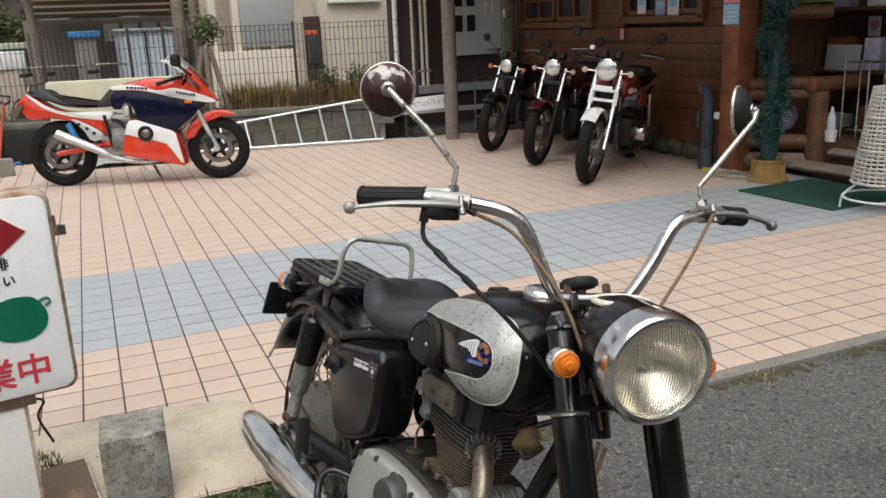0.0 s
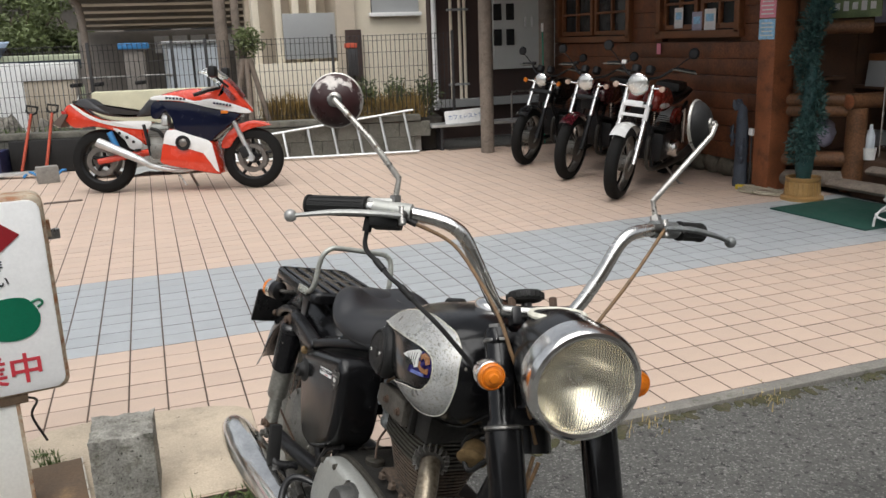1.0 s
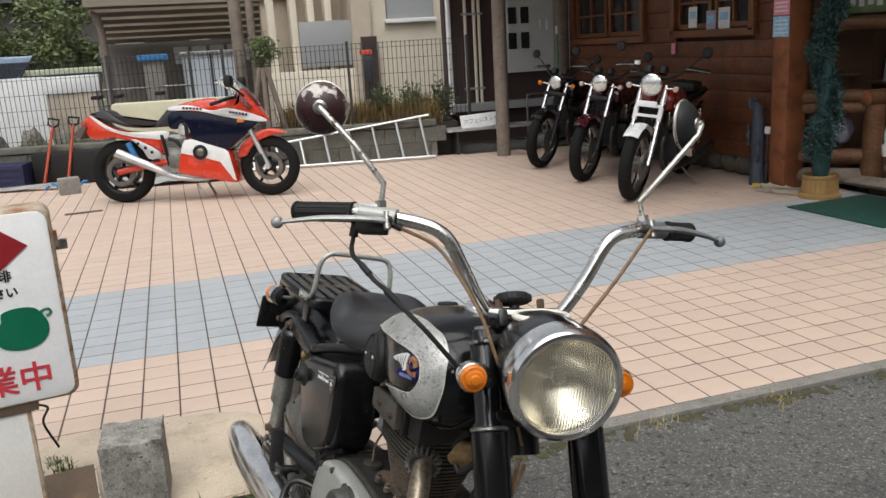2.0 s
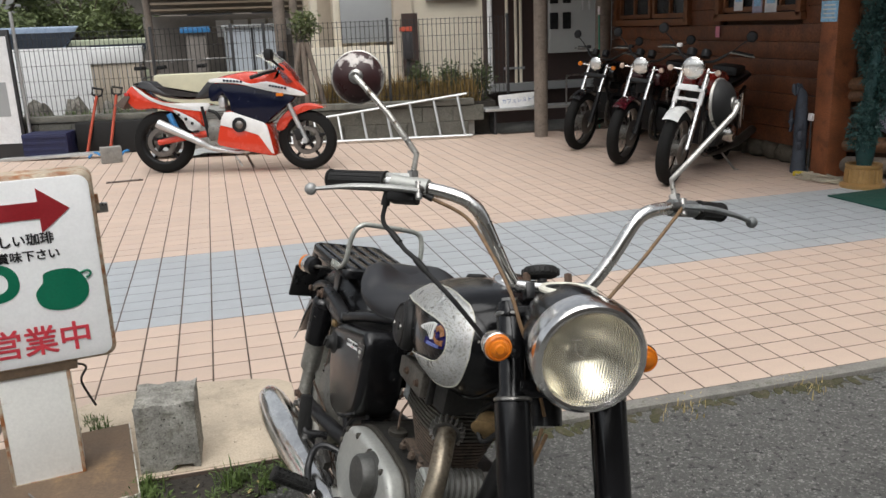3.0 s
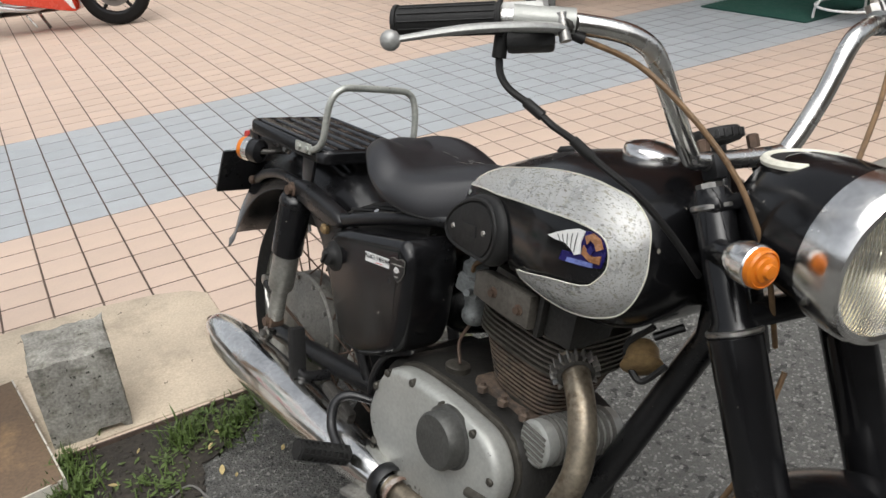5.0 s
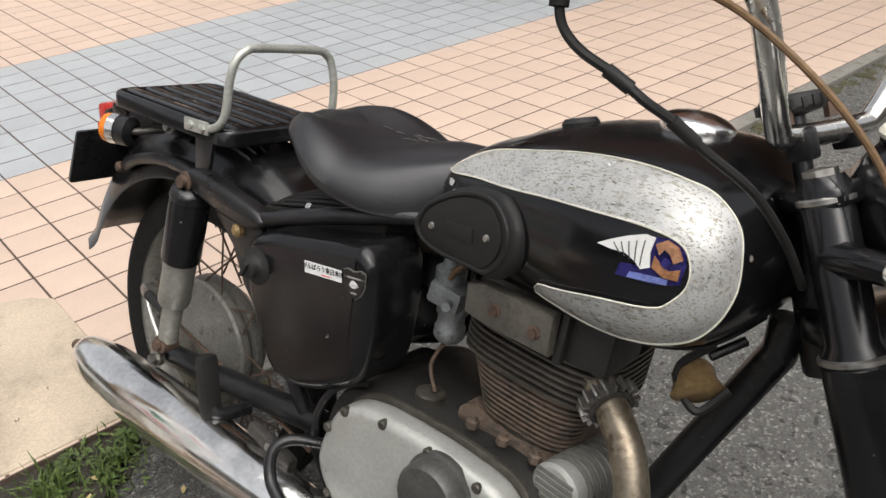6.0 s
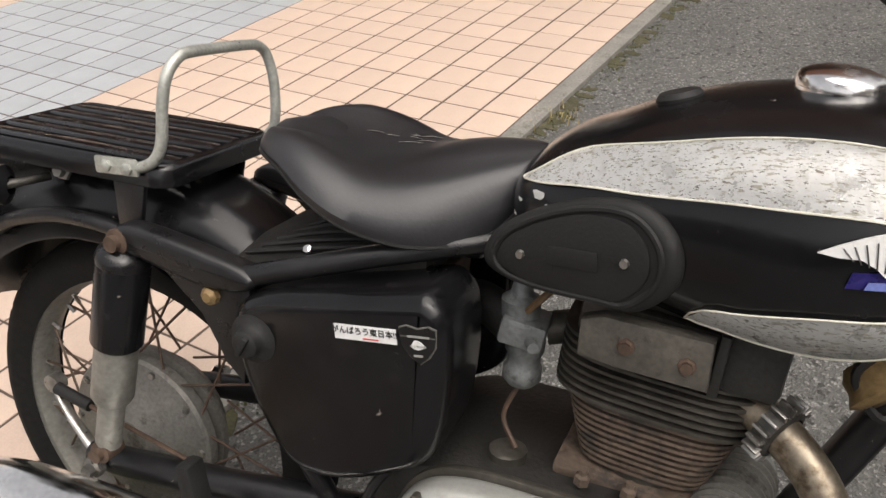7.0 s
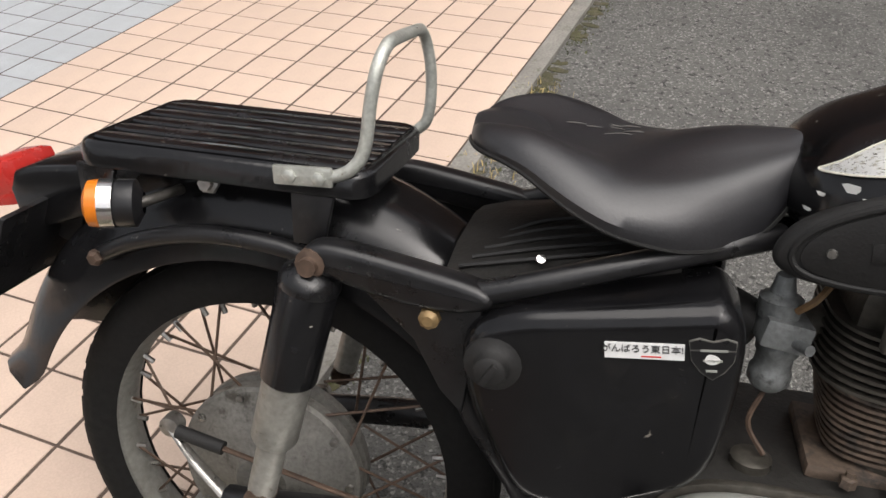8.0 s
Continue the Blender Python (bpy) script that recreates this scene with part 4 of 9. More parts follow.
M_bark = material("bark", (0.09, 0.07, 0.05), 0.9, vary=0.3, scale=14, bump=0.6)
M_ochre = material("ochre_grass", (0.24, 0.16, 0.05), 0.7, vary=0.4, scale=5, pieces="island", bump=0)
M_shrub = material("shrub_green", (0.075, 0.10, 0.035), 0.6, vary=0.4, scale=5, pieces="island", bump=0)


def leaf_cloud(bm, rnd, c, r, count, size):
    """Small two-triangle leaves in an uneven cloud."""
    for _ in range(count):
        d = Vector((rnd.gauss(0, 1), rnd.gauss(0, 1), rnd.gauss(0, 1))).normalized()
        k = rnd.random() ** 0.4 * (0.75 + 0.5 * noise.noise(d * 2.3 + Vector(c)))
        p = Vector(c) + Vector((d.x * r[0], d.y * r[1], d.z * r[2])) * k
        a = Vector((rnd.gauss(0, 1), rnd.gauss(0, 1), rnd.gauss(0, 0.6))).normalized() * size * rnd.uniform(0.6, 1.3)
        b = a.cross(Vector((rnd.gauss(0, 1), rnd.gauss(0, 1), rnd.gauss(0, 1)))).normalized() * size * 0.35
        v = [bm.verts.new(q) for q in (p - a, p + b, p + a, p - b)]
        bm.faces.new(v)


M_cabinet = material("light_grey_cabinet", (0.55, 0.56, 0.54), 0.45, vary=0.05, scale=2)
M_heap = material("rubble_sheet", (0.20, 0.185, 0.16), 0.85, vary=0.35, scale=8, fine=60, bump=0.4, second=(0.09, 0.08, 0.065), patch=0.5)


def boundary():
    wall = tagged(part("wall_north", box(bmesh.new(), (0.3, 0.10, 0.20), (7.0, 0.10, 0.40), m=FENCE), M_concrete, smooth=False), "low grey concrete block boundary wall", "wall", kind="structure")
    bm = box(bmesh.new(), (0, 0, 0), (0.384, 0.06, 0.186), bevel=0.004)
    me = bpy.data.meshes.new("block")
    bm.to_mesh(me), bm.free()
    me.materials.append(M_block)
    for r in range(2):
        for k in range(18):
            o = new("block", me)
            o.parent = wall
            o.matrix_world = FENCE @ pose(-3.1 + 0.39 * k + 0.195 * r, 0.035, 0.095 + 0.19 * r)
    part("coping", box(bmesh.new(), (0.3, 0.08, 0.425), (7.0, 0.20, 0.07), (0, 0, 0), 0.008, m=FENCE), M_block, wall)
    fence = thing("mesh_fence", FENCE, "dark welded wire mesh fence on the block wall", "fence")
    for x in (-3.1, -2.0, -0.10, 0.86, 1.25, 2.76, 4.25):
        part("post", one_box((x, 0.12, 0.95), (0.035, 0.035, 1.05), bevel=0.004), M_wire, fence)
    for a, b in ((-3.1, -2.0), (-2.0, -0.10), (-0.10, 0.86), (0.86, 2.76), (2.76, 4.25)):
        bm = bmesh.new()
        n = int((b - a) / 0.055)
        for k in range(n + 1):
            tube(bm, [(a + (b - a) * k / n, 0.12, 0.47), (a + (b - a) * k / n, 0.12, 1.41), (a + (b - a) * k / n, 0.095, 1.45)], 0.0040, seg=4, smooth=False, caps=False)
        for z in (0.52, 0.70, 0.88, 1.06, 1.24, 1.38, 1.44):
            tube(bm, [(a, 0.12, z), (b, 0.12, z)], 0.0026, seg=4, smooth=False, caps=False)
        part("wire_panel", bm, M_wire, fence, kind="stuff")
    # ladder lying on edge against the wall
    lad = thing("ladder", FENCE @ pose(0, -0.10, 0), "aluminium ladder lying on its side against the wall", "ladder")
    lo, hi = [(1.15, -0.10, 0.03), (3.74, -0.13, 0.035)], [(1.15, 0.02, 0.22), (3.70, 0.05, 0.53)]
    for p in (lo, hi):
        part("rail", one_tube(p, 0.028, smooth=False, flat=0.55, seg=8), M_alu, lad)
    for k in range(9):
        u = 0.03 + 0.117 * k
        a, c = Vector(lo[0]).lerp(Vector(lo[1]), u), Vector(hi[0]).lerp(Vector(hi[1]), u - 0.012)
        part("rung", one_tube([a, c], 0.016, smooth=False, seg=8), M_alu, lad)
    # cream covered chest behind the red motorcycle
    ch = thing("covered_chest", FENCE @ pose(0.72, -0.16, 0), "long chest under a faded cream cover", "chest")
    part("cover", one_box((0.0, 0, 0.66), (1.55, 0.10, 0.52), bevel=0.05), M_cream_box, ch)
    part("plinth", one_box((0, 0, 0.20), (1.50, 0.09, 0.40), bevel=0.01), M_concrete, ch)
    # tools and crates at the wall
    for x, tilt in ((-0.93, 12), (-0.66, 9)):
        sh = thing("garden_tool", FENCE @ pose(x, -0.22, 0.03, -16, tilt, 0), "garden tool with a faded red shaft leaning upright", "garden tool", "tools at the wall")
        part("shaft", one_tube([(0, 0, 0.0), (0, 0, 0.70)], 0.017, smooth=False), M_orange_red, sh)
        part("grip", one_tube([(0, 0, 0.69), (-0.055, 0, 0.72), (-0.06, 0, 0.79), (0.06, 0, 0.79), (0.055, 0, 0.72), (0, 0, 0.69)], 0.013, smooth=False), M_rubber_part, sh, "dark plastic grip")
    cr = thing("crate", FENCE @ pose(-1.35, -0.20, 0), "dark navy plastic crate on the ground", "crate")
    part("tub", one_box((0, 0, 0.15), (0.52, 0.34, 0.30), bevel=0.015), M_navy_crate, cr)
    for k in range(4):
        part("slat", one_box((0, -0.175, 0.05 + 0.07 * k), (0.48, 0.012, 0.03), bevel=0.003), M_navy_crate, cr)
    tub = thing("black_tub", FENCE @ pose(-0.62, -0.06, 0), "low black plastic tub against the wall", "tub")
    part("tub", one_box((0, 0, 0.20), (0.9, 0.12, 0.38), bevel=0.02), M_rubber_part, tub)
    pl = thing("plank", FENCE @ pose(-1.2, -0.42, 0.02, 0, -2, -3), "grey weathered plank lying on the ground", "plank")
    part("board", one_box((0, 0, 0.02), (1.35, 0.12, 0.035), bevel=0.004), M_alu, pl)
    ck = thing("kerb_block", pose(-0.60, 5.93, 0, 0, 0, 12), "small grey concrete block beside the motorcycle", "concrete block")
    part("body", one_box((0, 0, 0.09), (0.22, 0.14, 0.18), bevel=0.008), M_concrete, ck)
    tagged(part("rope", one_tube([(-0.9 + 0.05 * k, 6.35 + 0.06 * math.sin(k * 1.7), 0.02 + 0.05 * abs(math.sin(k * 0.9))) for k in range(10)], 0.014, seg=6), M_blue_plastic), "loose blue rope on the ground", "rope")
    sheet = bmesh.new()
    bmesh.ops.create_grid(sheet, x_segments=30, y_segments=8, size=0.5, matrix=pose(0.55, 6.02, 0.05, 0, 0, -10) @ Matrix.Diagonal((1.5, 0.5, 1, 1)))
    for v in sheet.verts:
        v.co.z += 0.05 * noise.noise(v.co * 6)
    tagged(part("tarpaulin", sheet, M_grey_panel), "crumpled grey plastic sheet on the tiles", "sheet")
    drain = thing("drain_cover", pose(-0.345, 4.51, 0.0, 0, 0, 3), "rusty strip drain cover set in the tiles", "drain cover")
    part("grate", one_box((0, 0, 0.003), (0.34, 0.07, 0.008), bevel=0.001), M_rust_plate, drain)
    for k in range(8):
        part("slot", one_box((-0.14 + 0.04 * k, 0, 0.0072), (0.012, 0.05, 0.002)), M_dark_hole, drain)
    # white bench with the cafe board
    be = thing("bench", pose(4.50, 5.98, 0, 0, 0, -4), "low dark bench with a pale plank top", "bench")
    part("seat", one_box((0, 0, 0.31), (1.30, 0.30, 0.035), bevel=0.005), M_alu, be)
    for x in (-0.52, 0.52):
        part("leg", one_box((x, 0, 0.15), (0.03, 0.24, 0.30)), M_wire, be)
    sb = thing("cafe_board", pose(4.34, 5.90, 0.325, -12, -3, -4), "white board with blue lettering leaning on the bench", "sign")
    part("panel", one_box((0, 0.012, 0.09), (0.60, 0.02, 0.17), bevel=0.003), M_white, sb)
    part("lettering", text_bm("カフェレストラン", 0.066), M_ink_blue, sb).matrix_local = pose(0.0, -0.001, 0.088, 90, 0, 0)
    tr = thing("hand_trolley", pose(5.08, 5.92, 0, 0, 0, 8), "grey tubular hand trolley with a low shelf", "trolley")
    part("hoop", one_tube([(-0.14, 0, 0.02), (-0.14, 0, 0.62), (-0.11, 0, 0.68), (0.11, 0, 0.68), (0.14, 0, 0.62), (0.14, 0, 0.02)], 0.012, per=3), M_steel, tr)
    part("tray", one_box((0, -0.10, 0.20), (0.30, 0.2, 0.02)), M_alu, tr)
    gr = thing("green_rod", pose(5.36, 5.80, 0, 4, -3, 0), "green plastic flag rod with a round mirror", "rod")
    part("rod", one_tube([(0, 0, 0), (0, 0, 1.42)], 0.010, smooth=False), M_green_plastic, gr)
    part("tip", one_tube([(0, 0, 1.42), (0, 0, 1.52)], 0.016, smooth=False), M_white, gr)
    # brown wall with pipes and grey meter cabinet
    bw = tagged(part("wall_brown", one_box((5.35, 7.10, 1.6), (2.2, 0.14, 3.2)), M_brown_wall, smooth=False), "dark brown rendered wall with pipes", "wall", kind="structure")
    part("ledge", one_box((5.35, 6.95, 0.50), (2.2, 0.25, 0.10)), M_grey_panel, bw)
    for x in (4.54, 4.67, 4.74):
        part("pipe", one_tube([(x, 7.0, 0.5), (x, 7.0, 3.0)], 0.022, smooth=False), M_cream_wall, bw)
    for z in (0.75, 1.75):
        part("bracket", one_box((4.64, 7.0, z), (0.30, 0.05, 0.03)), M_grey_panel, bw)
    part("downpipe", one_tube([(4.28, 6.95, 0.42), (4.28, 6.95, 3.1)], 0.035, smooth=False), M_car_white, bw)
    cab = thing("meter_cabinet", pose(5.72, 6.98, 0), "grey steel meter cabinet with dark vents", "cabinet")
    part("body", one_box((0, 0, 1.62), (1.15, 0.12, 1.38), bevel=0.006), M_cabinet, cab)
    for x in (-0.52, -0.33):
        for z in (1.70, 1.36):
            part("vent", one_box((x, -0.065, z), (0.12, 0.02, 0.22), bevel=0.008), M_dark_hole, cab)
    for x in (-0.10, 0.0):
        part("handle", one_box((x, -0.07, 1.56), (0.022, 0.03, 0.14), bevel=0.006), M_white, cab)
    # cream house behind the fence
    ho = thing("cream_house", pose(3.5, 8.7, 0), "cream clad two-storey house with columns and a recessed entrance", "house")
    part("wall", one_box((0.75, 0.8, 2.0), (1.30, 1.6, 4.0)), M_cream_wall, ho, smooth=False)
    for k in range(50):
        part("cladding_board", one_box((0.75, -0.008, 0.40 + 0.06 * k), (1.30, 0.016, 0.057), (3, 0, 0)), M_cream_wall, ho)
    w = part("window", one_box((0.75, -0.03, 2.12), (0.75, 0.06, 0.72)), M_window, ho)
    part("sill", one_box((0.75, -0.06, 1.76), (0.82, 0.10, 0.06), bevel=0.008), M_car_white, w)
    part("blind", one_box((0.75, -0.066, 2.13), (0.74, 0.012, 0.70)), M_grey_panel, w)
    part("side_wall", one_box((-0.05, 0.3, 2.0), (0.28, 0.9, 4.0)), M_tan, ho, smooth=False)
    part("entrance", one_box((0.04, -0.17, 0.9), (0.24, 0.05, 1.3)), M_brown_wall, ho)
    for x in (-1.35, -1.02, -0.76, -0.50):
        part("column", one_box((x, 0.15, 2.0), (0.10, 0.22, 4.0), bevel=0.01), M_cream_wall, ho)
    part("recess", one_box((-0.75, 0.75, 2.0), (1.35, 0.2, 4.0)), M_tan, ho, smooth=False)
    part("grey_screen", one_box((-0.55, 0.0, 1.48), (0.84, 0.04, 0.66), bevel=0.006), M_grey_panel, ho)
    part("low_wall", one_box((-0.75, -0.02, 0.55), (1.4, 0.10, 1.1), bevel=0.01), M_cream_wall, ho)
    mb = thing("mailbox", FENCE @ pose(3.02, 0.55, 0.0), "black mailbox on a thin post behind the fence", "mailbox")
    part("box", one_box((0, 0, 1.12), (0.13, 0.12, 0.34), bevel=0.015), M_wire, mb)
    part("stake", one_tube([(0, 0, 0), (0, 0, 1.0)], 0.02, smooth=False), M_wire, mb)
    part("red_top", one_box((-0.02, 0, 1.33), (0.16, 0.10, 0.06), bevel=0.01), M_orange_red, mb)
    # planting behind the fence
    rnd = random.Random(21)
    tagged(part("planting_bed", box(bmesh.new(), (1.5, 0.75, 0.20), (5.2, 1.1, 0.40), m=FENCE), M_dirt, smooth=False), "raised soil bed behind the fence", "soil", kind="structure")
    bm = bmesh.new()
    for k in range(40):
        p = FENCE @ Vector((rnd.uniform(-1.9, -0.3), rnd.uniform(0.26, 0.5), 0.30))
        blades(bm, rnd, p.x, p.y, p.z, 9, rnd.uniform(0.14, 0.30), 0.05, 0.008)
    tagged(part("wall_weeds", bm, M_grass, smooth=False), "scruffy green weeds behind the block wall", "weeds", kind="stuff")
    for x, w, h in ((-1.75, 0.42, 0.62), (-1.28, 0.34, 0.70), (-0.86, 0.30, 0.58)):
        bm = bmesh.new()
        bmesh.ops.create_icosphere(bm, subdivisions=3, radius=1, matrix=Matrix.Diagonal((w * 0.6, 0.2, h, 1)))
        for v in bm.verts:
            v.co *= 1 + 0.25 * noise.noise(v.co * 7 + Vector((x, 0, 0)))
            v.co.z = max(v.co.z, 0)
        o = part("rubble_mound", bm, M_heap, smooth=False)
        o.matrix_world = FENCE @ pose(x, 0.62, 0)
        tagged(o, "grey heap of garden rubble under crumpled sheeting", "rubble", "heaps behind the wall")
    bm = bmesh.new()
    for k in range(260):
        p = FENCE @ Vector((rnd.uniform(1.9, 3.9), rnd.uniform(0.28, 0.9), 0.40))
        blades(bm, rnd, p.x, p.y, p.z, 14, rnd.uniform(0.25, 0.50), 0.05, 0.006)
    tagged(part("ochre_grass", bm, M_ochre, smooth=False), "tall ochre grass behind the fence", "grass", kind="stuff")
    for x, r, n in ((3.15, 0.28, 700), (3.55, 0.22, 500), (3.95, 0.25, 500)):
        s = thing("shrub", FENCE @ pose(x, 0.55, 0.4), "loose green shrub behind the fence", "shrub", "shrubs behind the fence")
        bm = bmesh.new()
        leaf_cloud(bm, rnd, (0, 0, 0.25), (r, r * 0.8, 0.34), n, 0.035)
        part("crown", bm, M_shrub, s, smooth=False)
        for a in range(4):
            part("stem", one_tube([(0, 0, 0), (0.12 * math.cos(a * 1.6), 0.12 * math.sin(a * 1.6), 0.45)], 0.008, smooth=False, seg=5), M_bark, s)
    tr = thing("tripod_stakes", FENCE @ pose(1.72, 0.10, 0.44), "weathered wooden tree stakes tied as a tripod", "stakes")
    for dx in (-0.13, 0.0, 0.13):
        part("stake", one_tube([(dx * 1.6, 0.1 * abs(dx) * 5, 0.0), (dx * 0.3, 0, 0.78)], 0.032, smooth=False, seg=8), M_grey_wood, tr)
    bm = bmesh.new()
    leaf_cloud(bm, rnd, (0.02, 0.1, 0.98), (0.24, 0.2, 0.26), 900, 0.03)
    part("foliage", bm, M_leaf, tr, smooth=False)
    for x in (1.42, 1.60):
        p = thing("timber_pole", FENCE @ pose(x, 0.45, 0), "tall weathered grey timber pole behind the fence", "pole", "timber poles")
        part("shaft", one_tube([(0, 0, 0), (0.0, 0, 3.4)], 0.075 if x < 1.5 else 0.05, smooth=False, seg=14), M_grey_wood, p)
    # carport
    cp = thing("carport", pose(1.1, 10.2, 0), "grey-brown carport with a corrugated roof", "carport")
    part("roof", one_box((0, 0.6, 2.02), (3.0, 3.0, 0.06), (-9.5, 0, 0)), M_roof, cp, smooth=False)
    for k in range(6):
        y = -0.75 + 0.52 * k
        part("roof_rib", one_box((0, y, 1.965 - (y - 0.6) * 0.167), (3.0, 0.06, 0.07), (-9.5, 0, 0)), M_far_house, cp)
    part("fascia", one_box((0, -0.90, 2.24), (3.05, 0.08, 0.12)), M_roof, cp)
    for x in (-1.35, 1.25):
        part("post", one_tube([(x, -0.5, 0), (x, -0.5, 1.85), (x - 0.12 * (1 if x < 0 else -1), -0.5, 2.12)], 0.055, per=3), M_grey_wood, cp)
    part("back_wall", one_box((0.2, 2.2, 0.85), (3.6, 0.1, 1.7)), M_far_house, cp, smooth=False)
    for k in range(5):
        part("pane", one_box((-0.2 + 0.32 * k, 2.13, 1.45), (0.26, 0.03, 0.30)), M_paper, cp)
    sh = thing("storage_shed", pose(1.28, 9.9, 0), "pale grey steel storage shed under the carport", "shed")
    part("body", one_box((0, 0.3, 0.72), (0.85, 0.6, 1.44), bevel=0.01), M_pale_blue, sh)
    for x in (-0.40, 0.0, 0.40):
        part("frame_strip", one_box((x, -0.01, 0.74), (0.03, 0.03, 1.4)), M_wire if x == 0.0 else M_alu, sh)
    part("roof_cap", one_box((0, 0.28, 1.46), (0.92, 0.68, 0.05), bevel=0.008), M_alu, sh)
    bb = thing("blue_bin", pose(0.42, 9.6, 0), "pale water tank with a blue lid", "tank")
    part("body", one_box((0, 0, 0.70), (0.30, 0.3, 1.4), bevel=0.03), M_far_house, bb)
    part("lid", one_box((0, 0, 1.43), (0.44, 0.40, 0.09), bevel=0.02), M_blue_plastic, bb)
    for x in (-0.02, 0.55, -0.30):
        bi = thing("bicycle", pose(x, 8.9, 0.0, 0, 0, 68), "dark old bicycle parked behind the fence", "bicycle", "bicycles behind the fence")
        for dx in (-0.5, 0.5):
            wh = part("wheel", one_lathe([(0.31, -0.012), (0.325, 0), (0.31, 0.012), (0.295, 0), (0.31, -0.012)], (dx, 0, 0.32), (0, 1, 0), 28), M_wire, bi)
            for k in range(8):
                a = math.pi * k / 8
                part("spoke", one_tube([(dx + 0.3 * math.cos(a), 0, 0.32 + 0.3 * math.sin(a)), (dx - 0.3 * math.cos(a), 0, 0.32 - 0.3 * math.sin(a))], 0.003, smooth=False, seg=4), M_steel, wh)
        part("frame", tube(tube(bmesh.new(), [(-0.5, 0, 0.32), (-0.18, 0, 0.78), (0.42, 0, 0.80), (0.5, 0, 0.32)], 0.014, smooth=False), [(-0.18, 0, 0.78), (-0.05, 0, 0.32), (0.42, 0, 0.72)], 0.014, smooth=False), M_steel, bi)
        part("handlebar", one_tube([(0.30, -0.25, 0.98), (0.42, -0.2, 1.0), (0.44, 0.2, 1.0), (0.30, 0.25, 0.98)], 0.012), M_steel, bi)
        part("saddle", one_slab(curve2([(-0.34, 0.06), (-0.34, -0.06), (-0.15, -0.02), (-0.08, 0), (-0.15, 0.02)], 3), 0.05, pose(0.06, 0, 0.90), 0.01), M_rubber_part, bi)


def vehicle(name, m, mat, lab, length, width, height, cab):
    """A parked car: body with a sloping cabin, windows, wheels and lamps."""
    v = thing(name, m, lab, "car", "parked vehicles")
    h0 = height * 0.55
    prof = [(-length / 2, 0.25), (-length / 2, h0), (-length / 2 + cab[0], h0 + 0.02), (-length / 2 + cab[1], height), (length / 2 - cab[2], height), (length / 2 - cab[3], h0 + 0.02), (length / 2, h0 - 0.08), (length / 2, 0.25)]
    part("body", one_slab(prof, width, pose(0, width / 2, 0, 90, 0, 0), 0.05), mat, v)
    for s in (-1, 1):
        part("side_window", one_slab([(-length / 2 + cab[0] + 0.12, h0 + 0.05), (-length / 2 + cab[1] + 0.05, height - 0.10), (length / 2 - cab[2] - 0.05, height - 0.10), (length / 2 - cab[3] - 0.15, h0 + 0.05)], 0.02, pose(0, s * (width / 2 + 0.002) + 0.01, 0, 90, 0, 0)), M_glass_dark, v)
        for x in (-length * 0.31, length * 0.31):
            w = part("wheel", one_lathe([(0, -0.08), (0.28, -0.08), (0.30, -0.05), (0.30, 0.05), (0.28, 0.08), (0, 0.08)], (x, s * (width / 2 - 0.08), 0.30), (0, 1, 0), 24), M_rubber, v)
            part("hub_cap", one_lathe([(0.16, 0), (0.15, 0.02), (0, 0.03)], (x, s * (width / 2 + 0.002), 0.30), (0, s, 0), 18), M_alu, w)
    u = Vector((length / 2 - (cab[2] + cab[3]) / 2, 0, (h0 + height) / 2 - 0.02))
    ang = math.degrees(math.atan2(height - h0, cab[3] - cab[2]))
    part("windscreen", one_box(u, (0.02, width * 0.86, (height - h0) * 0.95), (0, 90 - ang - 0, 0)), M_glass_dark, v)
    for s in (-1, 1):
        part("headlamp", one_box((length / 2, s * width * 0.36, h0 - 0.16), (0.05, 0.25, 0.14), bevel=0.02), M_chrome, v)
    return v


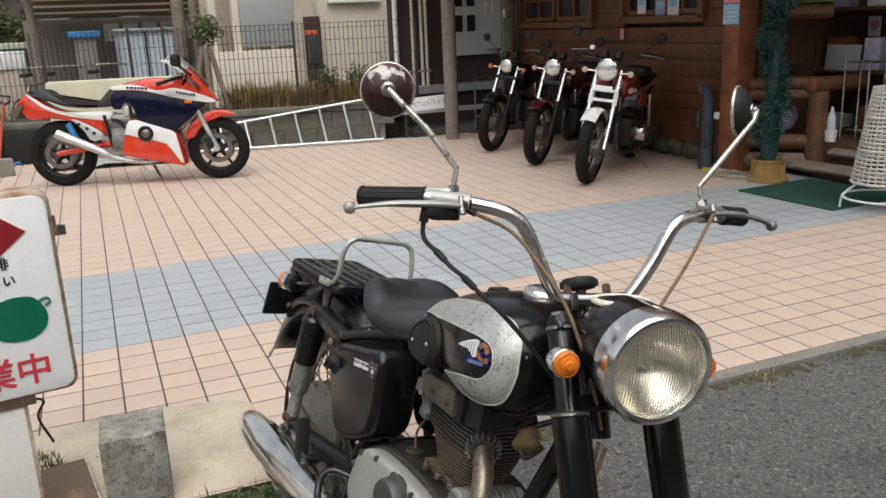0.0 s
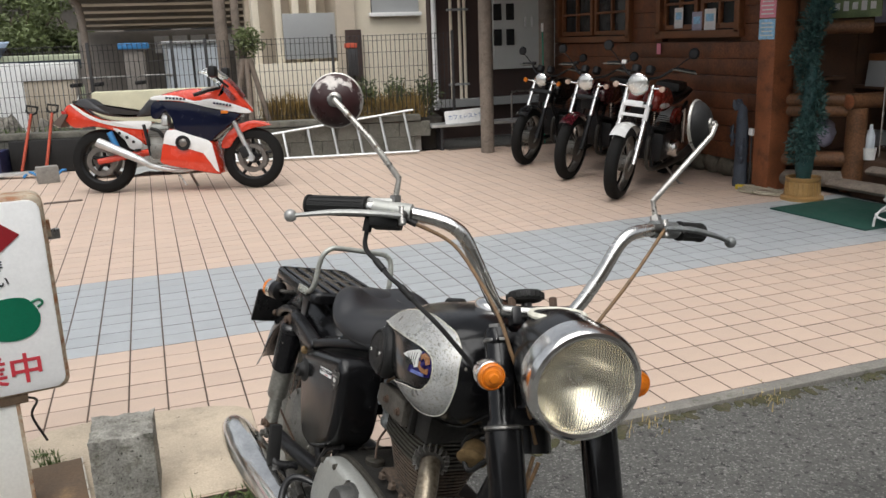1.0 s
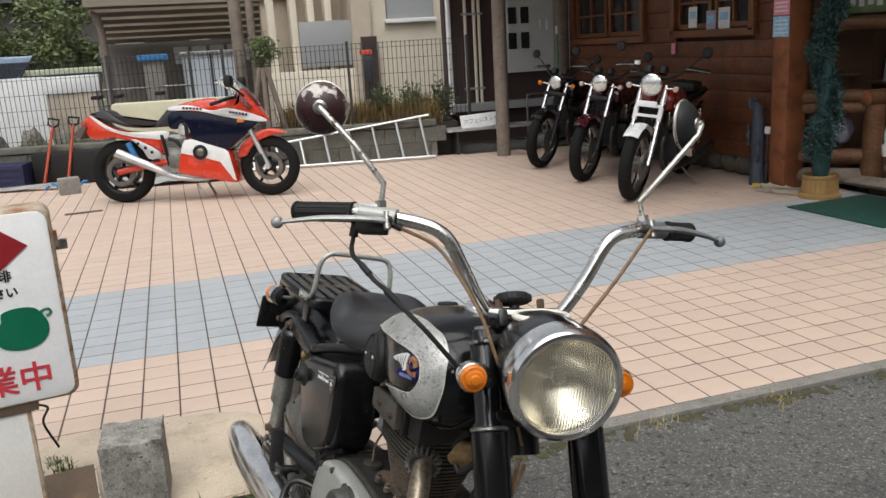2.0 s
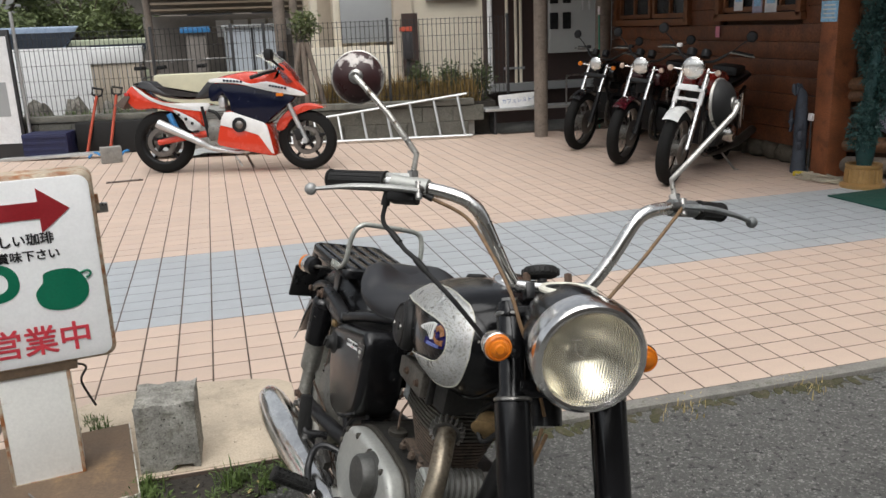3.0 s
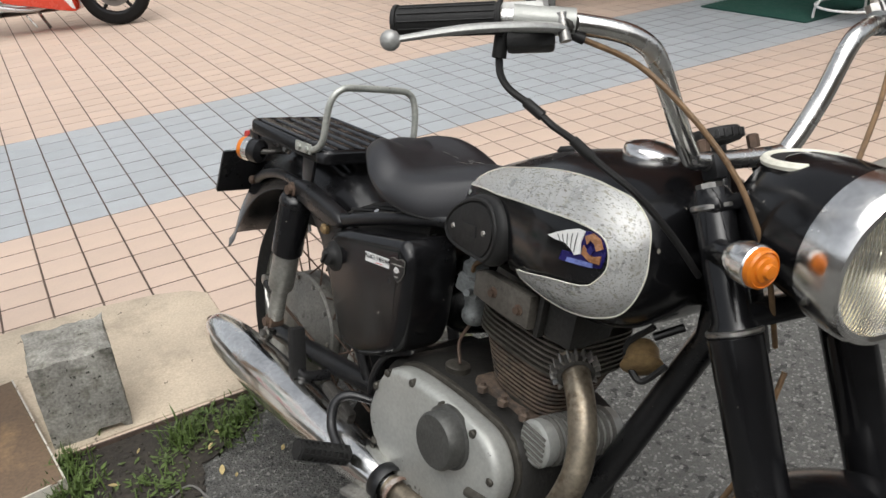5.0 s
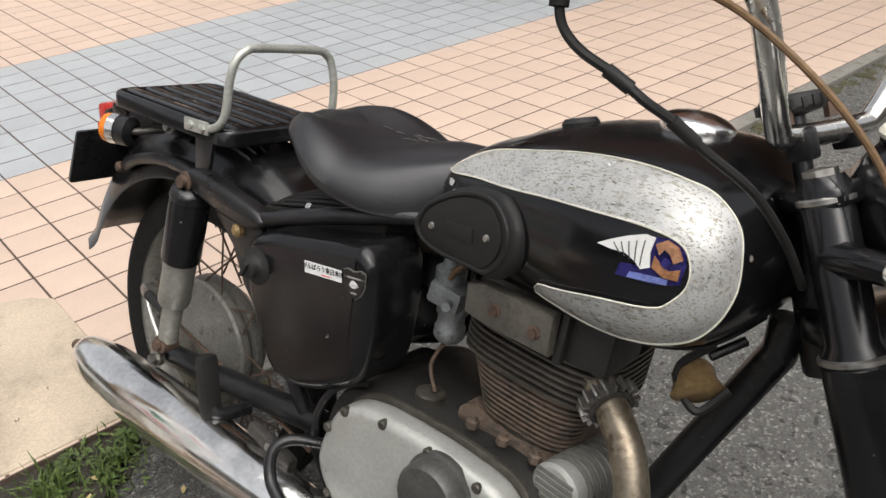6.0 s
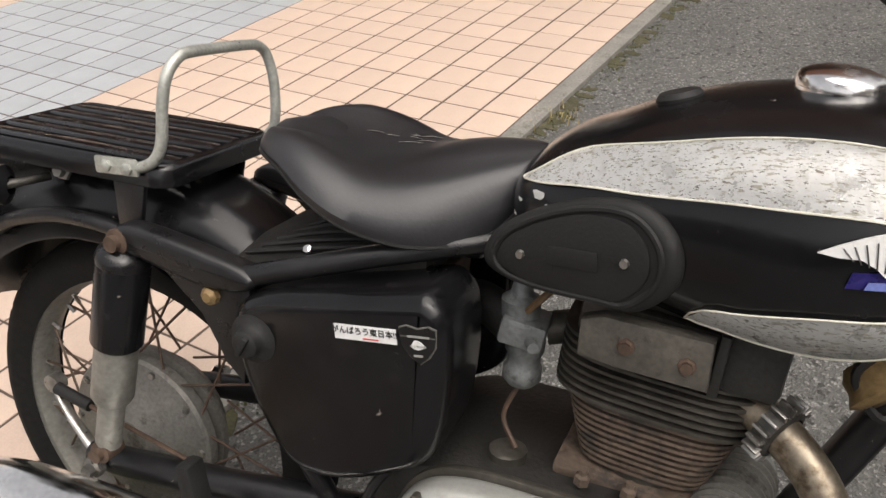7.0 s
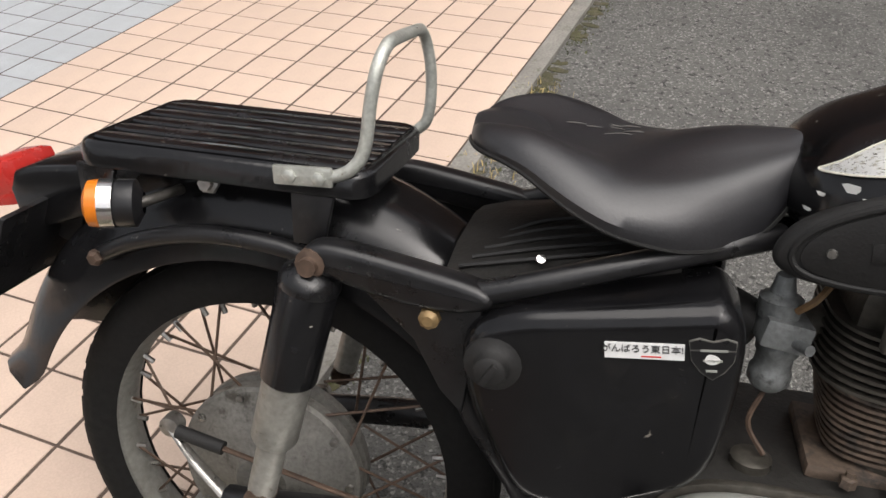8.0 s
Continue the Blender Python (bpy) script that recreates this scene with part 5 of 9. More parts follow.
def distance():
    rnd = random.Random(31)
    vehicle("minivan", pose(-2.62, 12.2, 0, 0, 0, 20), M_car_blue, "blue-grey minivan parked beyond the fence", 3.6, 1.6, 1.58, (0.1, 0.25, 0.9, 1.4))
    vehicle("hatchback", pose(-1.15, 14.0, 0, 0, 0, 15), M_car_green, "pale green hatchback parked beyond the fence", 3.2, 1.5, 1.34, (0.15, 0.5, 1.0, 1.5))
    tw = thing("white_wall_panel", pose(-0.95, 11.2, 0), "white sheet over low garden shelves beyond the fence", "shelves")
    part("sheet", one_box((0, 0, 1.08), (0.95, 0.5, 0.28), bevel=0.04), M_car_white, tw)
    for x in (-0.42, 0.42):
        part("leg", one_box((x, 0, 0.48), (0.06, 0.45, 0.96)), M_far_house, tw)
    for k in range(7):
        part("board", one_box((-0.40 + 0.133 * k, -0.20, 0.47), (0.128, 0.02, 0.94), bevel=0.003), M_tan, tw)
    wb = thing("white_gate", pose(-1.88, 10.4, 0), "white panelled gate beyond the fence", "gate")
    part("leaf", one_box((0, 0, 0.62), (1.28, 0.05, 1.24), bevel=0.01), M_car_white, wb)
    # trees
    for x, y, h, r in ((-1.9, 15.5, 2.6, 1.15), (-0.7, 16.5, 2.5, 1.0), (-3.6, 14.5, 3.0, 1.3), (-5.8, 16.0, 3.2, 1.5)):
        t = thing("tree", pose(x, y, 0), "broad dark green tree beyond the parked cars", "tree", "trees beyond the fence")
        part("trunk", one_tube([(0, 0, 0), (0.05, 0, h * 0.4), (0, 0.05, h * 0.8)], [0.12, 0.09, 0.04]), M_bark, t)
        for k in range(6):
            a = k * 1.05
            part("limb", one_tube([(0, 0, h * 0.4), (0.4 * r * math.cos(a), 0.4 * r * math.sin(a), h * 0.65), (0.75 * r * math.cos(a), 0.75 * r * math.sin(a), h * 0.85)], [0.05, 0.035, 0.012], seg=6), M_bark, t)
        bm = bmesh.new()
        for k in range(16):
            a = rnd.uniform(0, 6.28)
            q = rnd.random() ** 0.5 * r
            leaf_cloud(bm, rnd, (q * math.cos(a), q * math.sin(a), h * rnd.uniform(0.55, 1.0)), (0.5, 0.5, 0.4), 330, 0.07)
        part("crown", bm, M_leaf, t, smooth=False)
    # tiled house and low walls in the distance
    fh = thing("tiled_house", pose(-0.2, 20.5, 0), "old house with a grey tiled roof in the distance", "house")
    part("wall", one_box((0, 0, 1.5), (7, 3, 3.0)), M_far_house, fh, smooth=False)
    part("roof", one_slab([(-4.0, 2.9), (0.0, 4.6), (4.0, 2.9)], 4.2, pose(0, 2.1, 0, 90, 0, 0)), M_roof_tile, fh, smooth=False)
    for k in range(12):
        part("roof_course", one_box((-3.6 + 0.33 * k, -2.12, 3.1 + 0.14 * k), (0.34, 0.1, 0.12), (0, -23, 0)), M_roof_tile, fh)
    for x in (-2.2, 0.4, 2.4):
        part("window", one_box((x, -1.52, 1.7), (1.0, 0.06, 0.9)), M_window, fh)
    rh = thing("grey_house", pose(3.2, 15.5, 0), "plain grey house behind the carport", "house")
    part("wall", one_box((0, 0, 2.2), (7.0, 2, 4.4)), M_far_house, rh, smooth=False)
    for x in (-2.5, -1.2):
        part("window", one_box((x, -1.02, 1.9), (0.9, 0.06, 0.9)), M_window, rh)
    part("roof", one_box((0, 0, 4.5), (7.6, 3, 0.2)), M_roof_tile, rh, smooth=False)
    lh = thing("low_house", pose(-9, 19, 0), "low pale house across the yard", "house")
    part("wall", one_box((0, 0, 1.6), (8, 3, 3.2)), M_far_house, lh, smooth=False)
    part("roof", one_slab([(-4.6, 3.1), (0, 4.6), (4.6, 3.1)], 4, pose(0, 2, 0, 90, 0, 0)), M_roof_tile, lh, smooth=False)


def screen_walls():
    """Plain unseen walls, added to close the place and darken low light and reflections."""
    for name, c, size in (("wall_south", (1.0, -10.5, 2.6), (26.0, 0.3, 5.2)), ("wall_west", (-11.0, 2.0, 1.7), (0.3, 25.0, 3.4))):
        tagged(part(name, one_box(c, size), M_screen_wall, smooth=False), "plain weathered grey-brown wall, unseen, added to cut low sky light", "wall", kind="structure")


M_screen_wall = material("screen_wall_render", (0.20, 0.185, 0.165), 0.85, vary=0.2, scale=1.5, second=(0.12, 0.11, 0.10), patch=0.55)
M_ink_blue = material("blue_lettering", (0.03, 0.10, 0.30), 0.6, vary=0.1)
M_green_plastic = material("green_rod", (0.02, 0.22, 0.14), 0.5, vary=0.1)
M_tan = material("tan_render", (0.50, 0.43, 0.34), 0.8, vary=0.1, scale=3)
boundary()
distance()
screen_walls()

# ---- roadside sign ----
M_sign_white = material("sign_white", (0.89, 0.89, 0.88), 0.45, vary=0.04, scale=6, bump=0.02)
M_sign_rust = material("rusty_sign_rim", (0.46, 0.38, 0.28), 0.6, vary=0.2, scale=9, second=(0.28, 0.11, 0.035), patch=0.48, patch_width=0.12, bump=0.2)
M_sign_red = material("sign_red", (0.30, 0.012, 0.018), 0.5, vary=0.1)
M_sign_green = material("sign_green", (0.0, 0.15, 0.075), 0.5, vary=0.1)
M_sign_pink = material("sign_bright_red", (0.62, 0.05, 0.07), 0.5, vary=0.1)
M_ink = material("sign_ink", (0.015, 0.015, 0.017), 0.5, vary=0.1)
M_pillar = material("stained_white_pillar", (0.84, 0.835, 0.79), 0.5, vary=0.06, scale=4, second=(0.36, 0.22, 0.09), patch=0.60, patch_width=0.12, bump=0.05)
M_rim_peel = material("peeling_white_rim", (0.60, 0.57, 0.50), 0.6, vary=0.15, scale=20, second=(0.16, 0.09, 0.05), patch=0.54, patch_width=0.06, bump=0.2)
M_rust_base = material("rust_brown_base", (0.14, 0.095, 0.06), 0.7, vary=0.2, scale=5, second=(0.26, 0.17, 0.09), patch=0.55, patch_width=0.2, bump=0.2)


M_grey_flex = material("grey_flex", (0.16, 0.155, 0.145), 0.6, vary=0.15)


def road_sign():
    s = thing("cafe_sign", pose(-0.06, -1.385, 0.0, 0, 0, 8), "white cafe sign with a red arrow on a rusty pillar", "sign")
    w, z0, z1, r = 0.25, 0.405, 0.99, 0.035
    rect = []
    for cx, cz, a0 in ((w - r, z1 - r, 0), (-w + r, z1 - r, 90), (-w + r, z0 + r, 180), (w - r, z0 + r, 270)):
        rect += [(cx + r * math.cos(radians(a0 + 18 * k)), cz + r * math.sin(radians(a0 + 18 * k))) for k in range(6)]
    board = part("board", one_slab(rect, 0.13, pose(0, 0.065, 0, 90, 0, 0), 0.012, 3), M_sign_rust, s, "white panel box with rusty edges")
    inner = [(x * 0.955, 0.6975 + (z - 0.6975) * 0.965) for x, z in rect]
    part("face", one_slab(inner, 0.006, pose(0, -0.064, 0, 90, 0, 0), 0.002), M_sign_white, board)
    f = -0.0712
    part("arrow", one_slab([(-0.20, 0.862), (0.095, 0.862), (0.095, 0.818), (0.178, 0.885), (0.095, 0.952), (0.095, 0.912), (-0.20, 0.912)], 0.0015, pose(0, f, 0, 90, 0, 0)), M_sign_red, board)
    for text, size, x, z in (("おいしい珈琲", 0.0375, 0.010, 0.800), ("を御賞味下さい", 0.034, 0.014, 0.752)):
        part("lettering", text_bm(text, size, bold=0.0016), M_ink, board).matrix_local = pose(x, f, z, 90, 0, 0)
    part("open_lettering", text_bm("営業中", 0.096, bold=0.0028), M_sign_pink, board).matrix_local = pose(0.042, f, 0.482, 90, 0, 0)
    part("parking_letter", text_bm("P", 0.300), M_sign_green, board).matrix_local = pose(-0.060, f, 0.625, 90, 0, 0)
    cup = curve2([(0.045, 0.605), (0.040, 0.640), (0.062, 0.668), (0.068, 0.695), (0.105, 0.705), (0.150, 0.700), (0.172, 0.678), (0.185, 0.645), (0.178, 0.610), (0.150, 0.585), (0.110, 0.577), (0.068, 0.585)], 4)
    cup = [(0.012 + x, z) for x, z in cup]
    part("cup_mark", one_slab(cup, 0.0015, pose(0, f, 0, 90, 0, 0)), M_sign_green, board)
    part("cup_handle", one_tube([(0.180, f - 0.001, 0.685), (0.200, f - 0.001, 0.690), (0.208, f - 0.001, 0.678), (0.194, f - 0.001, 0.668)], 0.0035, seg=6), M_sign_green, board)
    part("pillar", one_box((0.0, 0.0, 0.21), (0.205, 0.11, 0.40), bevel=0.006), M_pillar, s)
    for x in (-0.1005, 0.1005):
        part("rust_edge", one_box((x, -0.0545, 0.21), (0.011, 0.004, 0.395), bevel=0.001), M_sign_rust, s)
    part("rust_foot", one_box((0.0, -0.056, 0.020), (0.205, 0.004, 0.018), bevel=0.001), M_sign_rust, s)
    part("rust_neck", one_box((0.0, -0.002, 0.395), (0.26, 0.118, 0.030), bevel=0.003), M_rust_base, s)
    part("hook", one_box((w + 0.016, -0.02, 0.865), (0.035, 0.02, 0.03), bevel=0.004), M_steel, s)
    part("hook_plate", one_box((w + 0.004, -0.02, 0.885), (0.012, 0.03, 0.05), bevel=0.002), M_sign_rust, s)
    base = part("base_plate", one_box((0.0, -0.02, 0.012), (0.50, 0.52, 0.030), bevel=0.003), M_rust_base, s)
    part("base_rim", one_box((0.0, -0.281, 0.012), (0.50, 0.004, 0.034)), M_rim_peel, base)
    part("base_rim", one_box((0.252, -0.02, 0.012), (0.004, 0.52, 0.034)), M_rim_peel, base)
    part("power_cable", one_tube([(0.10, -0.05, 0.40), (0.15, 0.0, 0.36), (0.13, 0.03, 0.30), (0.16, 0.05, 0.2)], 0.004, seg=6), M_ink, s)
    tagged(part("ground_cable", one_tube([(-0.10, -1.52, 0.03), (-0.02, -1.64, 0.03), (0.05, -1.70, 0.005), (0.2, -1.78, -0.008), (0.38, -1.80, -0.008), (0.47, -1.77, -0.010), (0.50, -1.84, -0.012)], 0.0028, seg=6), M_grey_flex), "thin grey cable lying on the ground", "cable")
    # a second free-standing board further back
    b = thing("notice_board", pose(-1.96, 7.02, 0, 0, 0, -10), "white notice board in a black frame", "notice board")
    part("frame", one_box((0, 0, 0.75), (0.62, 0.06, 1.5), bevel=0.01), M_wire, b)
    part("sheet", one_box((0, -0.034, 0.80), (0.56, 0.006, 1.25)), M_paper, b)
    part("support_pole", one_tube([(0.36, 0.02, 0), (0.36, 0.02, 1.7)], 0.02, smooth=False), M_alu, b)
    part("picture", one_box((0.05, -0.039, 0.7), (0.3, 0.004, 0.4)), M_grey_panel, b)


road_sign()

# ---- the old black motorcycle in front ----
BIKE = pose(0.789, -1.751, -0.006, -13.26, 0, -82.19)
STEER = Matrix.Translation((0.956, 0, 0.90)) @ pose(0, 0, 0, 0, -25.5, 0) @ pose(0, 0, 0, 0, 0, -16)


def wheel(parent, name, at, m=Matrix(), tyre_r=0.302, rim_r=0.241, half=0.042, hub_r=0.125, spokes=36):
    """A spoked wheel about the y axis at a point, in the space of m."""
    w = m @ axis(at, (0, 1, 0))
    prof = []
    for k in range(15):
        a = math.pi * k / 14
        prof.append((rim_r - 0.004 + (tyre_r - rim_r + 0.004) * math.sin(a) ** 0.55, -half * math.cos(a) * (1.0 if 0.2 < a < 2.9 else 0.75)))
    bm = lathe(bmesh.new(), prof, w, 56)
    tyre = part(name, bm, M_rubber, parent, "black treaded tyre on a grey spoked rim")
    bm = bmesh.new()
    for s in (-1, 1):
        for row, off in ((0.010, 0.0), (0.018, 0.5)):
            for k in range(40):
                a = 2 * math.pi * (k + off) / 40
                h = s * row
                rr = tyre_r - 0.0052 - (row / half) ** 2 * 0.014
                box(bm, (rr * math.cos(a), rr * math.sin(a), h), (0.005, 0.034, 0.011), (0, 0, math.degrees(a)), m=w)
    part("tread", bm, M_rubber, tyre, kind="stuff")
    rim = [(rim_r, -half * 0.72), (rim_r + 0.002, -half * 0.66), (rim_r - 0.004, -half * 0.60), (rim_r - 0.009, -half * 0.30), (rim_r - 0.012, 0), (rim_r - 0.009, half * 0.30),
           (rim_r - 0.004, half * 0.60), (rim_r + 0.002, half * 0.66), (rim_r, half * 0.72), (rim_r - 0.002, half * 0.45), (rim_r - 0.002, -half * 0.45), (rim_r, -half * 0.72)]
    part("rim", lathe(bmesh.new(), rim, w, 56), M_rim, tyre)
    hub = [(0.0, -0.075), (0.035, -0.075), (0.042, -0.068), (hub_r - 0.03, -0.060), (hub_r - 0.018, -0.052), (hub_r - 0.004, -0.050), (hub_r, -0.045), (hub_r, -0.030),
           (hub_r - 0.012, -0.028), (hub_r - 0.012, -0.018), (hub_r, -0.016), (hub_r, -0.004), (hub_r - 0.012, -0.002), (hub_r - 0.012, 0.010), (hub_r - 0.03, 0.03), (0.05, 0.045), (0.05, 0.07), (0, 0.07)]
    hub_ob = part("hub", lathe(bmesh.new(), hub, w, 40), M_alloy, tyre, "dull grey drum hub")
    for k in range(10):
        a = 2 * math.pi * k / 10
        part("rivet", one_lathe([(0.006, 0), (0.005, 0.004), (0, 0.005)], w @ Vector(((hub_r - 0.012) * math.cos(a), (hub_r - 0.012) * math.sin(a), -0.051)), (w.to_3x3() @ Vector((0, 0, -1))), 8), M_steel, hub_ob)
    for k in range(spokes):
        a = 2 * math.pi * k / spokes
        s = -1 if k % 2 else 1
        b = a + (0.42 if k % 4 < 2 else -0.42)
        p = w @ Vector(((hub_r - 0.006) * math.cos(b), (hub_r - 0.006) * math.sin(b), s * 0.03 - 0.012))
        q = w @ Vector(((rim_r - 0.010) * math.cos(a), (rim_r - 0.010) * math.sin(a), s * 0.006))
        part("spoke", one_tube([p, q], 0.0021, seg=5, smooth=False), M_spoke, tyre)
    for k in range(spokes):
        a = 2 * math.pi * k / spokes
        s = -1 if k % 2 else 1
        q = w @ Vector(((rim_r - 0.011) * math.cos(a), (rim_r - 0.011) * math.sin(a), s * 0.006))
        u = (w.to_3x3() @ Vector((-math.cos(a), -math.sin(a), 0)))
        part("nipple", one_tube([q, q + 0.016 * u], 0.0038, seg=6, smooth=False), M_steel, tyre)
    return tyre


def arc_fender(bm, c, r_lip, r_top, half, a0, a1, n=40, m=Matrix(), thick=0.003, flare=0.0, crown=3.0, slim=0.0):
    """A curved mudguard about the y axis: crown radius r_top, edges at r_lip and +-half. Angles run from the front over the top to the back."""
    rings = []
    for i in range(n + 1):
        a = radians(a0 + (a1 - a0) * i / n)
        out = flare * max(0.0, (i / n - 0.93) / 0.07) ** 2
        ring = []
        for t, side in ((0.0, 1), (thick, -1)):
            for k in range(13):
                u = -1 + 2 * k / 12
                u *= side
                y = half * u
                thin = max(0.0, i / n - 0.50) / 0.50
                r = r_lip - 0.25 * slim * thin + (r_top - r_lip - 0.75 * slim * thin) * (1 - abs(u) ** crown) - t + out
                ring.append(m @ Vector((c[0] + r * math.cos(a), c[1] + y * (1 - t), c[2] + r * math.sin(a))))
        rings.append(ring)
    return ring_loft(bm, rings)


def in_steer(p):
    return STEER @ Vector(p)


TANK_W = ((0.548, 0.045), (0.57, 0.098), (0.60, 0.120), (0.65, 0.138), (0.70, 0.152), (0.76, 0.167), (0.82, 0.180), (0.88, 0.181), (0.93, 0.168), (0.96, 0.143), (0.98, 0.10), (0.988, 0.045))
TANK_TOP = ((0.548, 0.775), (0.57, 0.800), (0.60, 0.824), (0.64, 0.842), (0.68, 0.860), (0.737, 0.878), (0.80, 0.889), (0.86, 0.893), (0.90, 0.890), (0.94, 0.872), (0.965, 0.848), (0.98, 0.820), (0.988, 0.795))
TANK_LOW = ((0.548, 0.735), (0.60, 0.700), (0.70, 0.676), (0.80, 0.661), (0.88, 0.663), (0.93, 0.683), (0.96, 0.712), (0.98, 0.740), (0.988, 0.765))


def along(table, x):
    """A value from a table of pairs, eased between them."""
    if x <= table[0][0]:
        return table[0][1]
    for k, ((x0, a), (x1, b)) in enumerate(zip(table, table[1:])):
        if x <= x1:
            t = (x - x0) / (x1 - x0)
            p = table[k - 1] if k else (2 * x0 - x1, 2 * a - b)
            q = table[k + 2] if k + 2 < len(table) else (2 * x1 - x0, 2 * b - a)
            m0, m1 = (b - p[1]) / (x1 - p[0]) * (x1 - x0), (q[1] - a) / (q[0] - x0) * (x1 - x0)
            return (2 * t ** 3 - 3 * t * t + 1) * a + (t ** 3 - 2 * t * t + t) * m0 + (3 * t * t - 2 * t ** 3) * b + (t ** 3 - t * t) * m1
    return table[-1][1]


def tank_half(x):
    """Half width, middle height and half height of the tank at x along it."""
    top, low = along(TANK_TOP, x), along(TANK_LOW, x)
    return along(TANK_W, x), (top + low) / 2, (top - low) / 2


def tank_skin(x, z, proud=0.0):
    """The right-hand skin of the tank at x, z."""
    w, mid, h = tank_half(x)
    v = min(0.985, abs((z - mid) / h))
    return Vector((x, -w * (1 - v ** 2.5) ** (1 / 2.5) - proud, z))


def motorcycle():
    b = thing("motorcycle", BIKE, "old black single-cylinder motorcycle with silver tank panels and high handlebars", "motorcycle")
    wheel(b, "rear_wheel", (0, 0, 0.289))
    # rear mudguard
    fen = part("rear_mudguard", arc_fender(bmesh.new(), (0, 0, 0.289), 0.324, 0.422, 0.095, 28, 164, flare=0.024, slim=0.052, crown=4.5), M_paint, b, "deep black rear mudguard with scuffed paint")
    part("edge_stay", one_tube([(-0.180, -0.094, 0.594), (-0.13, -0.099, 0.620), (-0.06, -0.103, 0.640), (0.0, -0.105, 0.645), (0.06, -0.104, 0.640), (0.12, -0.102, 0.622)], 0.0105), M_frame, fen)
    part("stay_bolt", one_lathe([(0.010, 0), (0.010, 0.008), (0.006, 0.012), (0, 0.012)], (-0.180, -0.100, 0.594), (0, -1, 0), 6), M_spoke, fen)
    part("mudguard_nut", one_lathe([(0.013, 0), (0.012, 0.004), (0.008, 0.005), (0.008, 0.013), (0, 0.013)], (-0.034, -0.092, 0.700), (0, -1, 0.2), 6), M_steel, fen)
    box_bm = one_slab(curve2([(-0.30, 0.60), (-0.315, 0.668), (-0.20, 0.690), (-0.10, 0.70), (-0.10, 0.66), (-0.2, 0.63)], 3), 0.12, pose(0, 0.06, 0, 90, 0, 0), 0.008)
    part("tail_mount", box_bm, M_paint, b)
    tail = part("tail_lamp", one_box((-0.350, 0, 0.648), (0.052, 0.080, 0.048), (0, -12, 0), 0.012), M_tail, b, "faded red tail lamp")
    part("tail_lamp_lower", one_box((-0.356, 0, 0.621), (0.054, 0.075, 0.022), (0, -12, 0), 0.006), M_tail, tail)
    plate = part("number_plate", one_box((-0.290, -0.020, 0.587), (0.006, 0.235, 0.115), (0, 19.5, 0), 0.006), M_frame, b, "back of a bare metal number plate")
    part("plate_bracket", one_box((-0.275, 0, 0.61), (0.05, 0.05, 0.08), (0, 20, 0), 0.004), M_frame, plate)
    # rear indicators
    for s in (-1, 1):
        ind = part("rear_indicator", one_lathe([(0.012, -0.03), (0.026, -0.022), (0.026, -0.004), (0.024, 0.0), (0, 0)], (-0.124, s * 0.134, 0.679), (-0.92, -0.38 * (s < 0), 0), 20), M_frame, b, "orange indicator with a chrome band")
        part("band", one_lathe([(0.0265, -0.001), (0.027, 0.014), (0.025, 0.015), (0, 0.015)], (-0.124, s * 0.134, 0.679), (-0.92, -0.38 * (s < 0), 0), 20), M_chrome, ind)
        part("lens", one_lathe([(0.026, 0.0145), (0.025, 0.026), (0.015, 0.031), (0, 0.032)], (-0.124, s * 0.134, 0.679), (-0.92, -0.38 * (s < 0), 0), 20), M_orange, ind)
        part("stalk", one_tube([(-0.100, s * 0.128, 0.680), (-0.09, s * 0.115, 0.682), (-0.075, s * 0.08, 0.684)], 0.006), M_dark_steel, ind)
    # luggage rack
    rim = []
    for cx, cy, a0 in ((0.128, 0.068, 0), (-0.152, 0.068, 90), (-0.152, -0.093, 180), (0.128, -0.093, 270)):
        for k in range(6):
            a = radians(a0 + 18 * k)
            rim.append((cx + 0.026 * math.cos(a), cy + 0.026 * math.sin(a), math.cos(a), math.sin(a)))
    bm = bmesh.new()
    rows = []
    for x, y, nx, ny in rim + rim[:1]:
        rows.append([(x + nx * o, y + ny * o, z) for o, z in ((0.0, 0.711), (0.003, 0.713), (0.003, 0.733), (0.0, 0.738), (-0.005, 0.740), (-0.011, 0.738), (-0.012, 0.733), (-0.003, 0.731), (-0.003, 0.711))])
    rack = part("luggage_rack", ring_loft(bm, rows, caps=False), M_frame_gloss, b, "black pressed-steel slatted luggage rack")
    for k in range(5):
        y = -0.086 + 0.0368 * k
        bm = ring_loft(bmesh.new(), [[(x, y - 0.0150 * f, 0.727), (x, y - 0.0142 * f, 0.7375), (x, y - 0.010 * f, 0.7402), (x, y + 0.010 * f, 0.7402), (x, y + 0.0142 * f, 0.7375), (x, y + 0.0150 * f, 0.727)] for x, f in ((-0.168, 0.7), (-0.15, 1), (0.125, 1), (0.145, 0.7))])
        part("slat", bm, M_frame_gloss, rack)
    for x in (-0.150, -0.065, 0.025, 0.125):
        part("cross_bar", one_box((x, -0.0125, 0.727), (0.026, 0.18, 0.010), (0, 0, 0), 0.003), M_frame_gloss, rack)
    for y0 in (-0.0676, -0.0308, 0.0060, 0.0428):
        part("rib_bridge", one_box((-0.02, y0, 0.735), (0.035, 0.016, 0.007), (0, 0, 0), 0.002), M_frame_gloss, rack)
